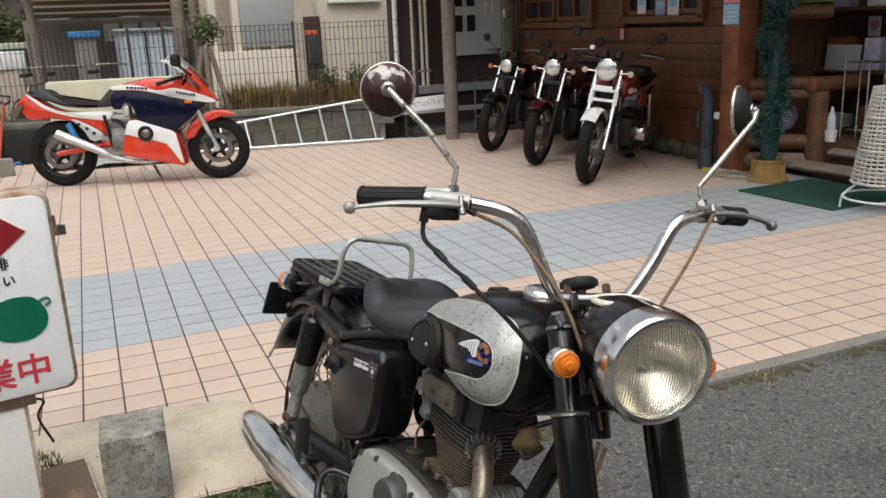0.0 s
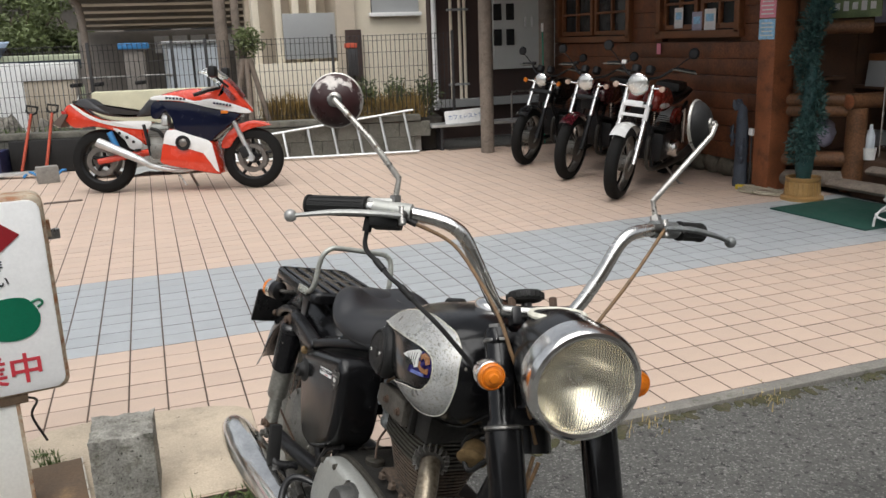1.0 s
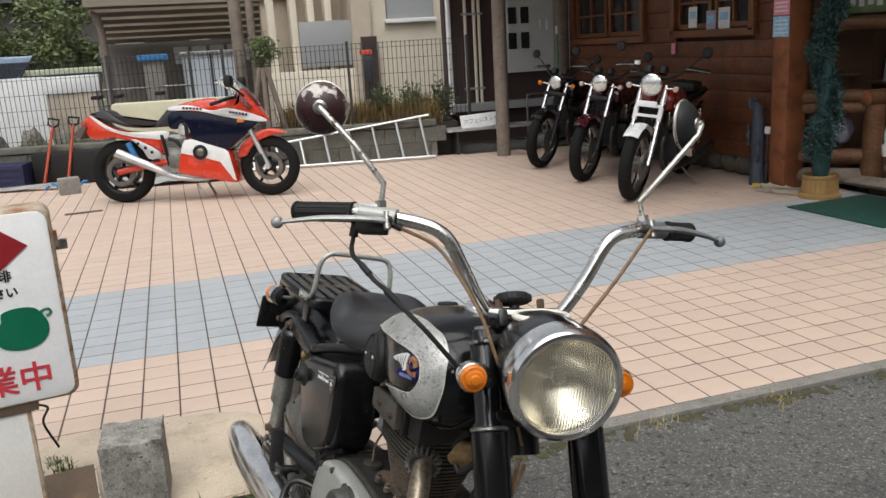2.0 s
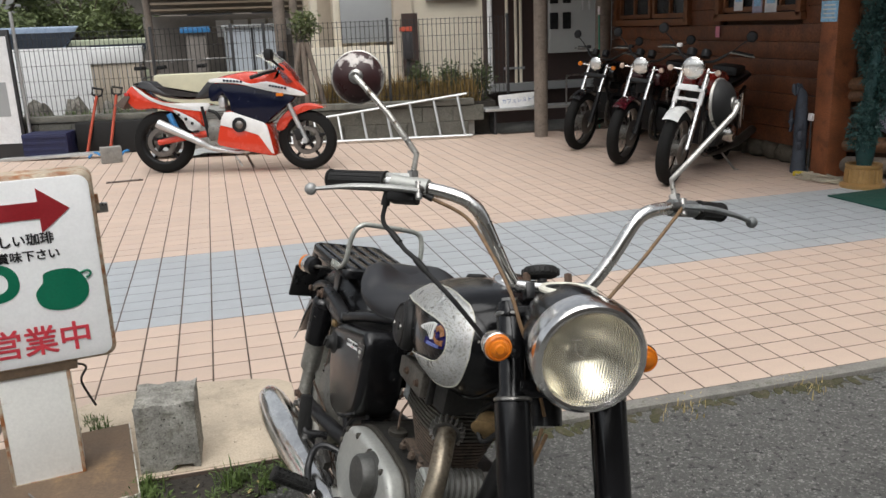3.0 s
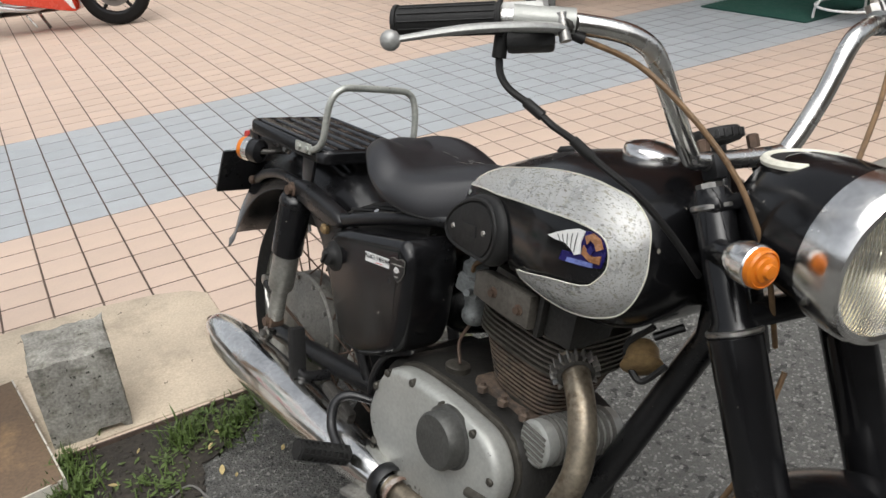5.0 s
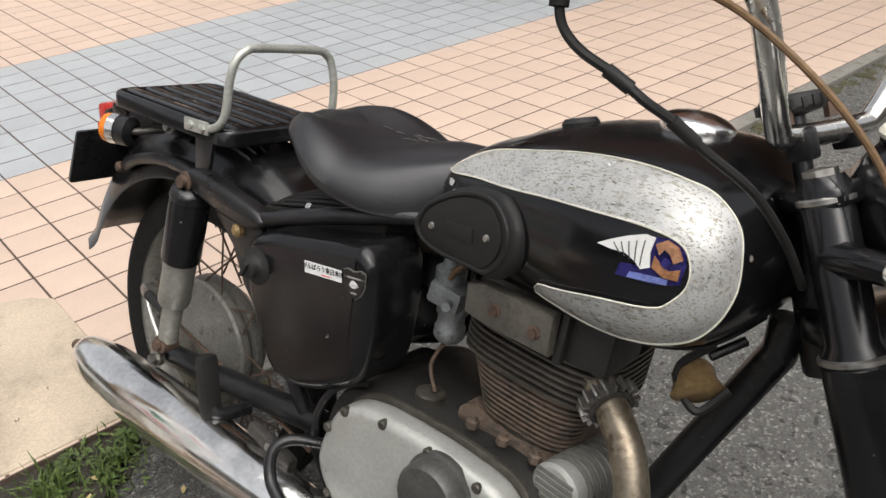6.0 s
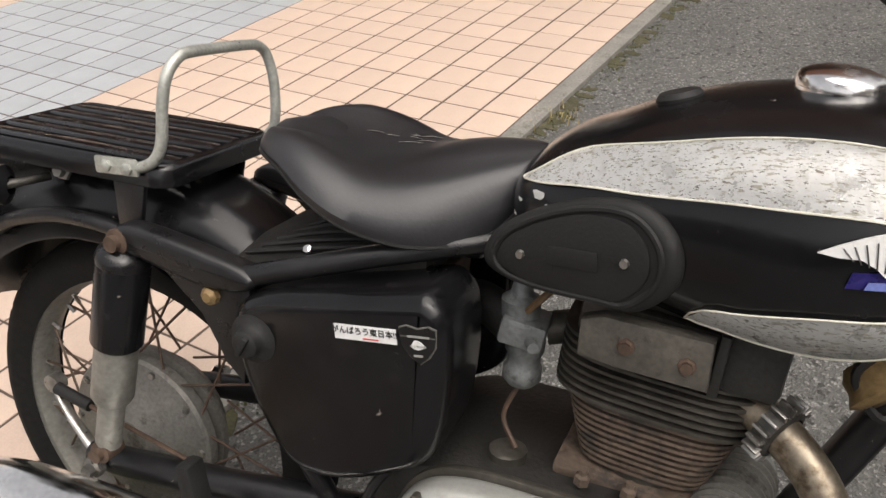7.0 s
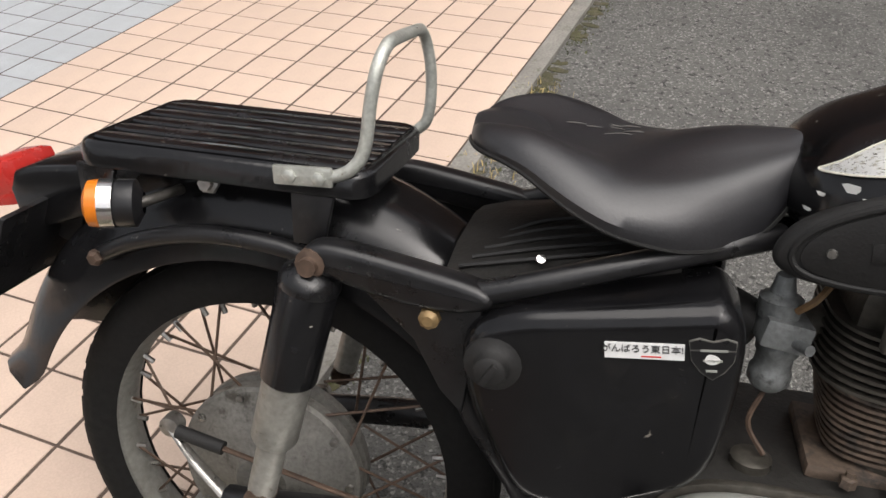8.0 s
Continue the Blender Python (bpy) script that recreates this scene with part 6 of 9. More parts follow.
    for x, z in ((0.095, 0.655), (-0.155, 0.675)):
        for s in (-1, 1):
            part("rack_leg", one_slab([(x - 0.022, z), (x + 0.012, z), (x + 0.024, 0.714), (x - 0.024, 0.714)], 0.008, pose(0, -0.012 + s * 0.098, 0, 90, 0, 0), 0.002), M_frame, rack)
    hoop = part("grab_hoop", one_tube([(0.085, -0.124, 0.7345), (0.118, -0.124, 0.7355), (0.140, -0.122, 0.746), (0.152, -0.120, 0.768), (0.157, -0.118, 0.815), (0.161, -0.112, 0.845), (0.164, -0.096, 0.862), (0.164, -0.07, 0.866),
                                       (0.158, 0.04, 0.860), (0.156, 0.068, 0.855), (0.158, 0.082, 0.842), (0.163, 0.087, 0.815), (0.165, 0.088, 0.785), (0.164, 0.088, 0.762), (0.160, 0.088, 0.745), (0.150, 0.088, 0.734)], 0.0068, seg=12), M_hoop, b, "weathered bare steel hoop")
    part("foot_plate", one_box((0.090, -0.1285, 0.7345), (0.064, 0.004, 0.021), (0, -3, 0), 0.003), M_hoop, hoop)
    for x in (0.077, 0.108):
        part("bolt", one_lathe([(0.0075, 0), (0.0075, 0.004), (0.004, 0.006), (0, 0.006)], (x, -0.130, 0.734), (0, -1, 0), 6), M_hoop, hoop)
    # shocks
    for s in (-1, 1):
        a, c = Vector((0.104, s * 0.145, 0.634)), Vector((0.034, s * 0.143, 0.334))
        d = (c - a).normalized()
        shock = part("shock_absorber", one_lathe([(0.0, -0.006), (0.026, -0.004), (0.0325, 0.006), (0.0325, 0.128), (0.029, 0.132), (0, 0.132)], a, d, 24), M_paint, b, "black and bare metal shock absorber")
        part("lower_cover", one_lathe([(0.0275, 0.125), (0.0275, 0.215), (0.024, 0.222), (0.0175, 0.223), (0.0175, 0.30), (0, 0.30)], a, d, 24), M_rim, shock)
        part("cap", one_lathe([(0.0, -0.012), (0.02, -0.011), (0.031, -0.002), (0.0335, 0.006), (0.033, 0.012)], a, d, 24), M_frame, shock)
        for p in (a - 0.02 * d, c):
            part("eye_bolt", one_lathe([(0.016, -0.014), (0.016, 0.016), (0.010, 0.018), (0.010, 0.026), (0, 0.026)], p, (0, s, 0), 12), M_spoke, shock)
    # frame
    fr = part("frame", one_tube([(0.985, 0, 0.72), (0.984, 0, 0.678), (0.872, 0, 0.409), (0.79, 0, 0.24), (0.76, 0, 0.20)], 0.021, smooth=False), M_frame, b, "black tubular steel frame")
    for s in (-1, 1):
        arm = one_slab(curve2([(0.094, 0.652), (0.100, 0.667), (0.120, 0.675), (0.162, 0.672), (0.234, 0.661), (0.280, 0.652), (0.296, 0.640), (0.284, 0.626), (0.240, 0.620), (0.190, 0.625), (0.145, 0.634), (0.110, 0.643)], 3), 0.034, pose(0, -0.126 if s < 0 else 0.160, 0, 90, 0, 0), 0.009, 3)
        part("rear_arm", arm, M_frame, fr)
        part("seat_rail", one_tube([(0.262, s * 0.143, 0.637), (0.282, s * 0.143, 0.641), (0.345, s * 0.138, 0.662), (0.42, s * 0.122, 0.684), (0.50, s * 0.096, 0.703), (0.56, s * 0.06, 0.71)], [0.013, 0.0135, 0.0125, 0.0125, 0.0125, 0.0125], per=4), M_frame, fr)
        part("gusset", one_slab([(0.120, 0.648), (0.285, 0.632), (0.270, 0.50), (0.245, 0.525), (0.215, 0.580), (0.155, 0.632)], 0.012, pose(0, s * 0.142 + 0.006, 0, 90, 0, 0), 0.003), M_frame, fr)
        part("gusset_bolt", one_lathe([(0.012, 0), (0.011, 0.008), (0.006, 0.012), (0, 0.012)], (0.232, s * 0.147, 0.609), (0, s, 0), 8), M_brass, fr)
        part("rear_downtube", one_tube([(0.25, s * 0.122, 0.60), (0.27, s * 0.12, 0.50), (0.33, s * 0.115, 0.40), (0.39, s * 0.10, 0.28), (0.42, s * 0.09, 0.21)], 0.013), M_frame, fr)
        part("cradle_rail", one_tube([(0.76, 0, 0.21), (0.70, s * 0.07, 0.195), (0.55, s * 0.09, 0.19), (0.40, s * 0.09, 0.20)], 0.015), M_frame, fr)
        part("swinging_arm", one_tube([(-0.03, s * 0.108, 0.284), (0.02, s * 0.112, 0.288), (0.20, s * 0.112, 0.310), (0.40, s * 0.10, 0.330)], [0.018, 0.021, 0.022, 0.022], per=3), M_frame, fr)
        part("axle_nut", one_lathe([(0.017, 0), (0.016, 0.010), (0.009, 0.012), (0.009, 0.022), (0, 0.022)], (0, s * 0.135, 0.289), (0, s, 0), 6), M_steel, fr)
    part("top_tube", one_tube([(0.985, 0, 0.78), (0.80, 0, 0.70), (0.50, 0, 0.69)], 0.02), M_frame, fr)
    part("head_tube", one_tube([(0.965, 0, 0.86), (1.04, 0, 0.68)], 0.03, smooth=False), M_frame, fr)
    # brake arm and rod at the rear hub
    rod = part("brake_arm", one_tube([(-0.110, -0.096, 0.366), (-0.075, -0.102, 0.325), (-0.03, -0.108, 0.285)], [0.006, 0.008, 0.010], flat=0.6), M_steel, b, "bare steel brake arm and rod")
    part("brake_rod", one_tube([(-0.10, -0.100, 0.366), (0.10, -0.106, 0.330), (0.38, -0.11, 0.275)], 0.0035, seg=6), M_spoke, rod)
    part("adjuster", one_tube([(-0.098, -0.100, 0.366), (-0.035, -0.102, 0.355)], 0.009, smooth=False), M_rubber_part, rod)
    part("arm_eye", one_lathe([(0.014, -0.01), (0.014, 0.008), (0.007, 0.010), (0, 0.010)], (-0.110, -0.092, 0.368), (0, -1, 0), 14), M_steel, rod)
    # seat
    rings, edge = [], []
    prof = [(0.240, 0.030, 0.772, 0.774, 0.767), (0.247, 0.058, 0.778, 0.783, 0.768), (0.262, 0.086, 0.780, 0.790, 0.769), (0.285, 0.107, 0.780, 0.794, 0.768), (0.31, 0.122, 0.777, 0.795, 0.762), (0.345, 0.139, 0.770, 0.786, 0.745), (0.375, 0.146, 0.766, 0.775, 0.731),
            (0.40, 0.146, 0.768, 0.766, 0.721), (0.43, 0.141, 0.776, 0.764, 0.713), (0.465, 0.130, 0.787, 0.767, 0.707), (0.50, 0.109, 0.795, 0.774, 0.707), (0.535, 0.083, 0.799, 0.783, 0.716), (0.56, 0.060, 0.800, 0.789, 0.743), (0.572, 0.035, 0.797, 0.792, 0.765)]
    for p in spline([(x, w, zc) for x, w, zc, _, _ in prof], 3):
        ze, zb = along([(q[0], q[3]) for q in prof], p.x), along([(q[0], q[4]) for q in prof], p.x)
        w, zc = p.y, p.z
        d = ze - zb
        side = [(0.0, zc), (0.22 * w, zc + (ze - zc) * 0.10), (0.42 * w, zc + (ze - zc) * 0.45), (0.58 * w, zc + (ze - zc) * 0.85), (0.70 * w, ze), (0.80 * w, ze - 0.10 * d), (0.89 * w, ze - 0.28 * d), (0.96 * w, ze - 0.52 * d),
                (w, ze - 0.78 * d), (0.985 * w, zb), (0.94 * w, zb - 0.002), (0.88 * w, zb + 0.006), (0.45 * w, zb + 0.016)]
        rings.append([(p.x, y, z) for y, z in side] + [(p.x, 0, zb + 0.018)] + [(p.x, -y, z) for y, z in side[:0:-1]])
        edge.append((p.x, 0.97 * w, zb - 0.001))
    seat = part("seat", ring_loft(bmesh.new(), rings), M_vinyl, b, "worn black vinyl solo saddle with a split top")
    for s in (-1, 1):
        part("seat_piping", one_tube([(x, s * y, z) for x, y, z in edge[::3]], 0.0030, seg=6, per=3), M_rubber_part, seat)
    rnd = random.Random(4)
    for k in range(9):
        x, y = 0.345 + 0.008 * k + rnd.uniform(-0.004, 0.004), 0.055 + rnd.uniform(-0.020, 0.022)
        z = along([(q[0], q[2] + (q[3] - q[2]) * 0.30) for q in prof], x) + 0.0002
        d = rnd.uniform(0.008, 0.018)
        part("crack", one_tube([(x - d, y - 0.3 * d, z), (x, y + rnd.uniform(-0.004, 0.004), z + 0.0006), (x + d, y + rnd.uniform(-0.3, 0.5) * d, z)], [0.0003, 0.0008, 0.0003], seg=4, per=2), M_crack, seat)
    part("seat_base", one_box((0.46, 0, 0.684), (0.12, 0.10, 0.026), (0, 0, 0), 0.01), M_frame, b)
    cover = part("battery_cover", ring_loft(bmesh.new(), [[(x, -w, z - 0.03), (x, -w * 0.92, z), (x, -w * 0.4, z + 0.012), (x, w * 0.4, z + 0.012), (x, w * 0.92, z), (x, w, z - 0.03)]
                                                         for x, w, z in ((0.235, 0.115, 0.640), (0.27, 0.112, 0.652), (0.33, 0.106, 0.664), (0.40, 0.10, 0.676), (0.47, 0.09, 0.682))]), M_dusty, b, "dusty creased black rubber battery cover")
    for k in range(5):
        part("crease", one_tube([(0.25 + 0.01 * k, -0.105 + 0.018 * k, 0.650 + 0.004 * k), (0.33, -0.10 + 0.02 * k, 0.668 + 0.003 * k), (0.41, -0.085 + 0.02 * k, 0.681 + 0.002 * k)], 0.003, seg=6), M_rubber_part, cover)
    part("screw", one_lathe([(0.0055, 0), (0.005, 0.004), (0, 0.005)], (0.333, -0.103, 0.668), (0, -0.7, 0.7), 10), M_chrome, cover)
    part("ignition_coil", one_box((0.40, -0.03, 0.63), (0.16, 0.12, 0.06), (0, 4, 0), 0.01), M_spoke, b)
    # side box
    outline = curve2([(0.269, 0.592), (0.272, 0.555), (0.284, 0.515), (0.308, 0.465), (0.336, 0.426), (0.372, 0.416), (0.41, 0.421), (0.463, 0.444), (0.508, 0.474), (0.526, 0.515), (0.533, 0.590), (0.529, 0.648), (0.508, 0.673), (0.486, 0.671), (0.438, 0.661), (0.368, 0.647), (0.322, 0.637), (0.284, 0.620)], 4)
    side_box = part("side_box", one_slab(outline, 0.112, pose(0, -0.058, 0, 90, 0, 0), 0.020, 5), M_paint, b, "satin black side box with stickers")
    part("box_knob", one_lathe([(0.030, -0.004), (0.029, 0.003), (0.020, 0.006), (0.017, 0.010), (0.016, 0.019), (0.012, 0.022), (0, 0.022)], (0.302, -0.168, 0.580), (0, -1, 0), 18), M_rubber_part, side_box)
    part("box_knob_wing", one_box((0.302, -0.191, 0.580), (0.007, 0.008, 0.026), (0, 30, 0), 0.002), M_rubber_part, side_box)
    outline_l = [(x, y) for x, y in outline]
    part("side_box", one_slab(outline_l, 0.09, pose(0, 0.15, 0, 90, 0, 0), 0.02, 3), M_paint, b)
    sticker = part("sticker", one_box((0.442, -0.1712, 0.6215), (0.072, 0.0012, 0.0165), (0, -7.5, 0)), M_white, b, "white slogan sticker with black Japanese lettering")
    part("lettering", text_bm("がんばろう東日本!!", 0.0090), M_dark_hole, sticker).matrix_local = pose(0.441, -0.1720, 0.6232, 90, -7.5, 0)
    part("red_line", one_box((0.449, -0.1720, 0.6168), (0.018, 0.0006, 0.0013), (0, -7.5, 0)), M_red, sticker)
    shield = part("shield_sticker", one_slab([(-0.021, 0.016), (-0.012, 0.019), (0, 0.016), (0.012, 0.019), (0.021, 0.016), (0.019, -0.004), (0.011, -0.016), (0, -0.024), (-0.011, -0.016), (-0.019, -0.004)], 0.0012,
                                             pose(0.5025, -0.1702, 0.626, 90, -8, 0)), M_alloy, b, "grey and black shield sticker")
    part("shield_field", one_slab([(-0.0198, 0.006), (0.0198, 0.006), (0.0178, -0.004), (0.010, -0.015), (0, -0.0228), (-0.010, -0.015), (-0.0178, -0.004)], 0.001, pose(0.5025, -0.1717, 0.626, 90, -8, 0)), M_frame, shield)
    part("shield_band", one_slab([(-0.0198, 0.008), (-0.0198, 0.0152), (-0.0118, 0.0178), (0, 0.0148), (0.0118, 0.0178), (0.0198, 0.0152), (0.0198, 0.008)], 0.001, pose(0.5025, -0.1717, 0.626, 90, -8, 0)), M_frame, shield)
    for k in range(3):
        part("shield_bar", one_box((0.5025 + 0.0005 * k, -0.1732, 0.6335 - 0.0105 * k), (0.024 - 0.007 * k, 0.0006, 0.0022), (0, -8, 0)), M_alloy_light, shield)
    part("shield_mark", one_slab(curve2([(-0.007, -0.004), (-0.004, 0.003), (0.003, 0.002), (0.007, -0.003), (0.0, -0.007)], 3), 0.0008, pose(0.5025, -0.1727, 0.626, 90, -8, 0)), M_enamel_white, shield)
    # tank
    rings = []
    for i in range(45):
        u = i / 44
        x = 0.548 + 0.440 * (0.5 - 0.5 * math.cos(math.pi * u))
        w, mid, h = tank_half(x)
        ring = []
        for k in range(40):
            a = 2 * math.pi * k / 40
            c, s = math.cos(a), math.sin(a)
            ring.append((x, w * math.copysign(abs(c) ** 0.8, c), mid + h * math.copysign(abs(s) ** 0.8, s)))
        rings.append(ring)
    tank = part("fuel_tank", ring_loft(bmesh.new(), rings), M_paint, b, "black fuel tank with flaked silver side panels")
    outer = [Vector((x, z, 0)) for x, z in ((0.572, 0.789), (0.628, 0.825), (0.715, 0.850), (0.78, 0.864), (0.838, 0.870), (0.889, 0.868), (0.925, 0.858), (0.955, 0.830), (0.965, 0.780), (0.951, 0.735), (0.918, 0.704), (0.85, 0.688), (0.745, 0.694))]
    inner = [Vector((x, z, 0)) for x, z in ((0.574, 0.788), (0.64, 0.801), (0.70, 0.808), (0.768, 0.817), (0.834, 0.823), (0.880, 0.824), (0.912, 0.818), (0.926, 0.803), (0.929, 0.780), (0.918, 0.760), (0.900, 0.748), (0.84, 0.738), (0.762, 0.717))]
    outer, inner = spline(outer, 7), spline(inner, 7)
    bm = bmesh.new()
    rows = []
    for o, i in zip(outer, inner):
        rows.append([bm.verts.new(tank_skin(*(o.lerp(i, k / 8)).to_2d(), 0.0030)) for k in range(9)])
    for r0, r1 in zip(rows, rows[1:]):
        for k in range(8):
            bm.faces.new((r0[k], r0[k + 1], r1[k + 1], r1[k]))
    bmesh.ops.solidify(bm, geom=bm.faces[:], thickness=0.002)
    panel = part("tank_panel", bm, M_silver, tank, "flaked silver panel with a cream pinstripe")
    rim_pts = [tank_skin(p.x, p.y, 0.0042) for p in outer[::2] + inner[::-2]]
    rim_pts.append(rim_pts[0])
    part("pinstripe", one_tube(rim_pts, 0.0010, seg=6, per=2), M_pin, panel)
    part("tank_seam", one_tube([tank_skin(x, tank_half(x)[1] - tank_half(x)[2] * 0.93, 0.001) for x in (0.62, 0.70, 0.78, 0.86, 0.92, 0.95, 0.975)], 0.004, seg=6), M_paint, tank)
    # emblem: a white wing on a blue and copper field
    def on_tank(pts, name, mat, proud):
        bm = bmesh.new()
        v = [bm.verts.new(tank_skin(x, z, proud)) for x, z in pts]
        w = [bm.verts.new(tank_skin(x, z, proud + 0.002)) for x, z in pts]
        bm.faces.new(w)
        for k in range(len(v)):
            bm.faces.new((v[k], v[(k + 1) % len(v)], w[(k + 1) % len(v)], w[k]))
        return part(name, bm, mat, emblem_base if name != "emblem" else b)
    emblem_base = None
    emblem_base = on_tank([(0.861, 0.771), (0.864, 0.784), (0.884, 0.787), (0.887, 0.806), (0.890, 0.817), (0.908, 0.819), (0.919, 0.812), (0.924, 0.798), (0.922, 0.778), (0.900, 0.773)], "emblem", M_enamel_blue, 0.001)
    tagged(emblem_base, "tank emblem with a white wing on blue and copper enamel")
    on_tank([(0.837, 0.796), (0.850, 0.804), (0.866, 0.812), (0.882, 0.818), (0.892, 0.817), (0.891, 0.803), (0.894, 0.789), (0.886, 0.785), (0.879, 0.791), (0.868, 0.796), (0.852, 0.795)], "wing", M_enamel_white, 0.004)
    on_tank([(0.894, 0.812), (0.903, 0.818), (0.914, 0.814), (0.921, 0.803), (0.914, 0.798), (0.909, 0.806), (0.903, 0.809), (0.900, 0.803)], "ring_mark", M_enamel_orange, 0.004)
    on_tank([(0.896, 0.801), (0.903, 0.795), (0.911, 0.790), (0.921, 0.794), (0.921, 0.783), (0.908, 0.783), (0.896, 0.790)], "ribbon_mark", M_enamel_orange, 0.0045)
    on_tank([(0.903, 0.796), (0.909, 0.792), (0.912, 0.799), (0.906, 0.803)], "eye_mark", M_enamel_blue, 0.006)
    on_tank([(0.874, 0.773), (0.876, 0.779), (0.912, 0.782), (0.912, 0.776)], "bar_mark", M_enamel_pale, 0.0035)
    for k in range(5):
        u = 0.15 + 0.18 * k
        p, q = Vector((0.848, 0.8005)).lerp(Vector((0.889, 0.8150)), u), Vector((0.858, 0.7955)).lerp(Vector((0.889, 0.7875)), u)
        part("feather", one_tube([tank_skin(p.x, p.y, 0.0062), tank_skin(*((p + q) / 2), 0.0064), tank_skin(q.x, q.y, 0.0062)], 0.0006, seg=5), M_cap, emblem_base)
    # knee pad
    lean = math.cos(radians(15.7))
    pad_out = curve2([(0.65 + (x - 0.65) / lean, z) for x, z in ((0.550, 0.712), (0.566, 0.743), (0.61, 0.774), (0.662, 0.796), (0.710, 0.800), (0.741, 0.775), (0.744, 0.737), (0.716, 0.703), (0.68, 0.697), (0.61, 0.690), (0.565, 0.694))], 5)

    def pad_shape(scale):
        cx, cz = 0.657, 0.742
        return [(cx + (x - cx) * scale, cz + (z - cz) * scale) for x, z in pad_out]
    pm = Matrix.Translation((0.65, -0.116, 0)) @ pose(0, 0, 0, 90, 0, -15.7) @ Matrix.Translation((-0.65, 0, 0))
    pad = part("knee_pad", one_slab(pad_shape(1.0), 0.032, pm, 0.012, 4), M_rubber_part, b, "black rubber knee pad")
    bm = bmesh.new()
    lip = [pm @ Vector((x, z, 0.0315)) for x, z in pad_shape(0.84)[::2]]
    tube(bm, lip + lip[:1], 0.0035, seg=8, per=2)
    part("pad_ridge", bm, M_rubber_part, pad)
    part("pad_face", one_slab(pad_shape(0.76), 0.004, pm @ Matrix.Translation((-0.002, -0.001, 0.0305)), 0.0015), M_rubber_part, pad)
    part("name_bar", one_box((0.652, 0.738, 0.0350), (0.052, 0.018, 0.003), (0, 0, 8), 0.001), M_rubber_part, pad).data.transform(pm)
    for x, z in ((0.596, 0.726), (0.703, 0.748)):
        part("pad_screw", one_lathe([(0.005, 0), (0.004, 0.003), (0, 0.003)], pm @ Vector((x, z, 0.0345)), (-0.27, -1, 0), 8), M_steel, pad)
    for x, z, r in ((0.596, 0.781, 0.0065), (0.608, 0.774, 0.003), (0.602, 0.770, 0.0022), (0.575, 0.770, 0.003), (0.568, 0.752, 0.003), (0.620, 0.777, 0.0022)):
        rim = [tank_skin(x + r * (1 + 0.3 * math.sin(3 * a)) * math.cos(a), z + 0.8 * r * (1 + 0.3 * math.cos(2 * a)) * math.sin(a), 0.0009) for a in (2 * math.pi * k / 9 for k in range(9))]
        bm = bmesh.new()
        bm.faces.new([bm.verts.new(p) for p in rim])
        bmesh.ops.solidify(bm, geom=bm.faces[:], thickness=0.0006)
        part("paint_chip", bm, M_enamel_white, tank)
    cap = part("fuel_cap", one_lathe([(0.038, -0.004), (0.041, -0.002), (0.041, 0.006), (0.038, 0.010), (0.030, 0.014), (0.018, 0.0175), (0.0, 0.019)], (0.838, -0.004, 0.893), (0.06, 0, 1), 28), M_chrome, b, "chrome fuel cap")
    part("cap_neck", one_lathe([(0.040, -0.014), (0.040, -0.003), (0.036, -0.002)], (0.838, -0.004, 0.893), (0.06, 0, 1), 28), M_chrome, cap)
    part("tank_bung", one_lathe([(0.022, -0.008), (0.023, 0.003), (0.019, 0.008), (0, 0.008)], (0.699, -0.012, 0.866), (-0.30, 0, 1), 20), M_rubber_part, b)
    engine(b)
    steering(b)
    # side stand
    st = part("side_stand", one_tube([(0.52, 0.10, 0.20), (0.55, 0.17, 0.08), (0.575, 0.235, -0.055)], 0.011), M_frame, b)
    part("stand_foot", one_box((0.585, 0.240, -0.064), (0.07, 0.03, 0.008), (13, 0, 20), 0.003), M_frame, st)
    return b


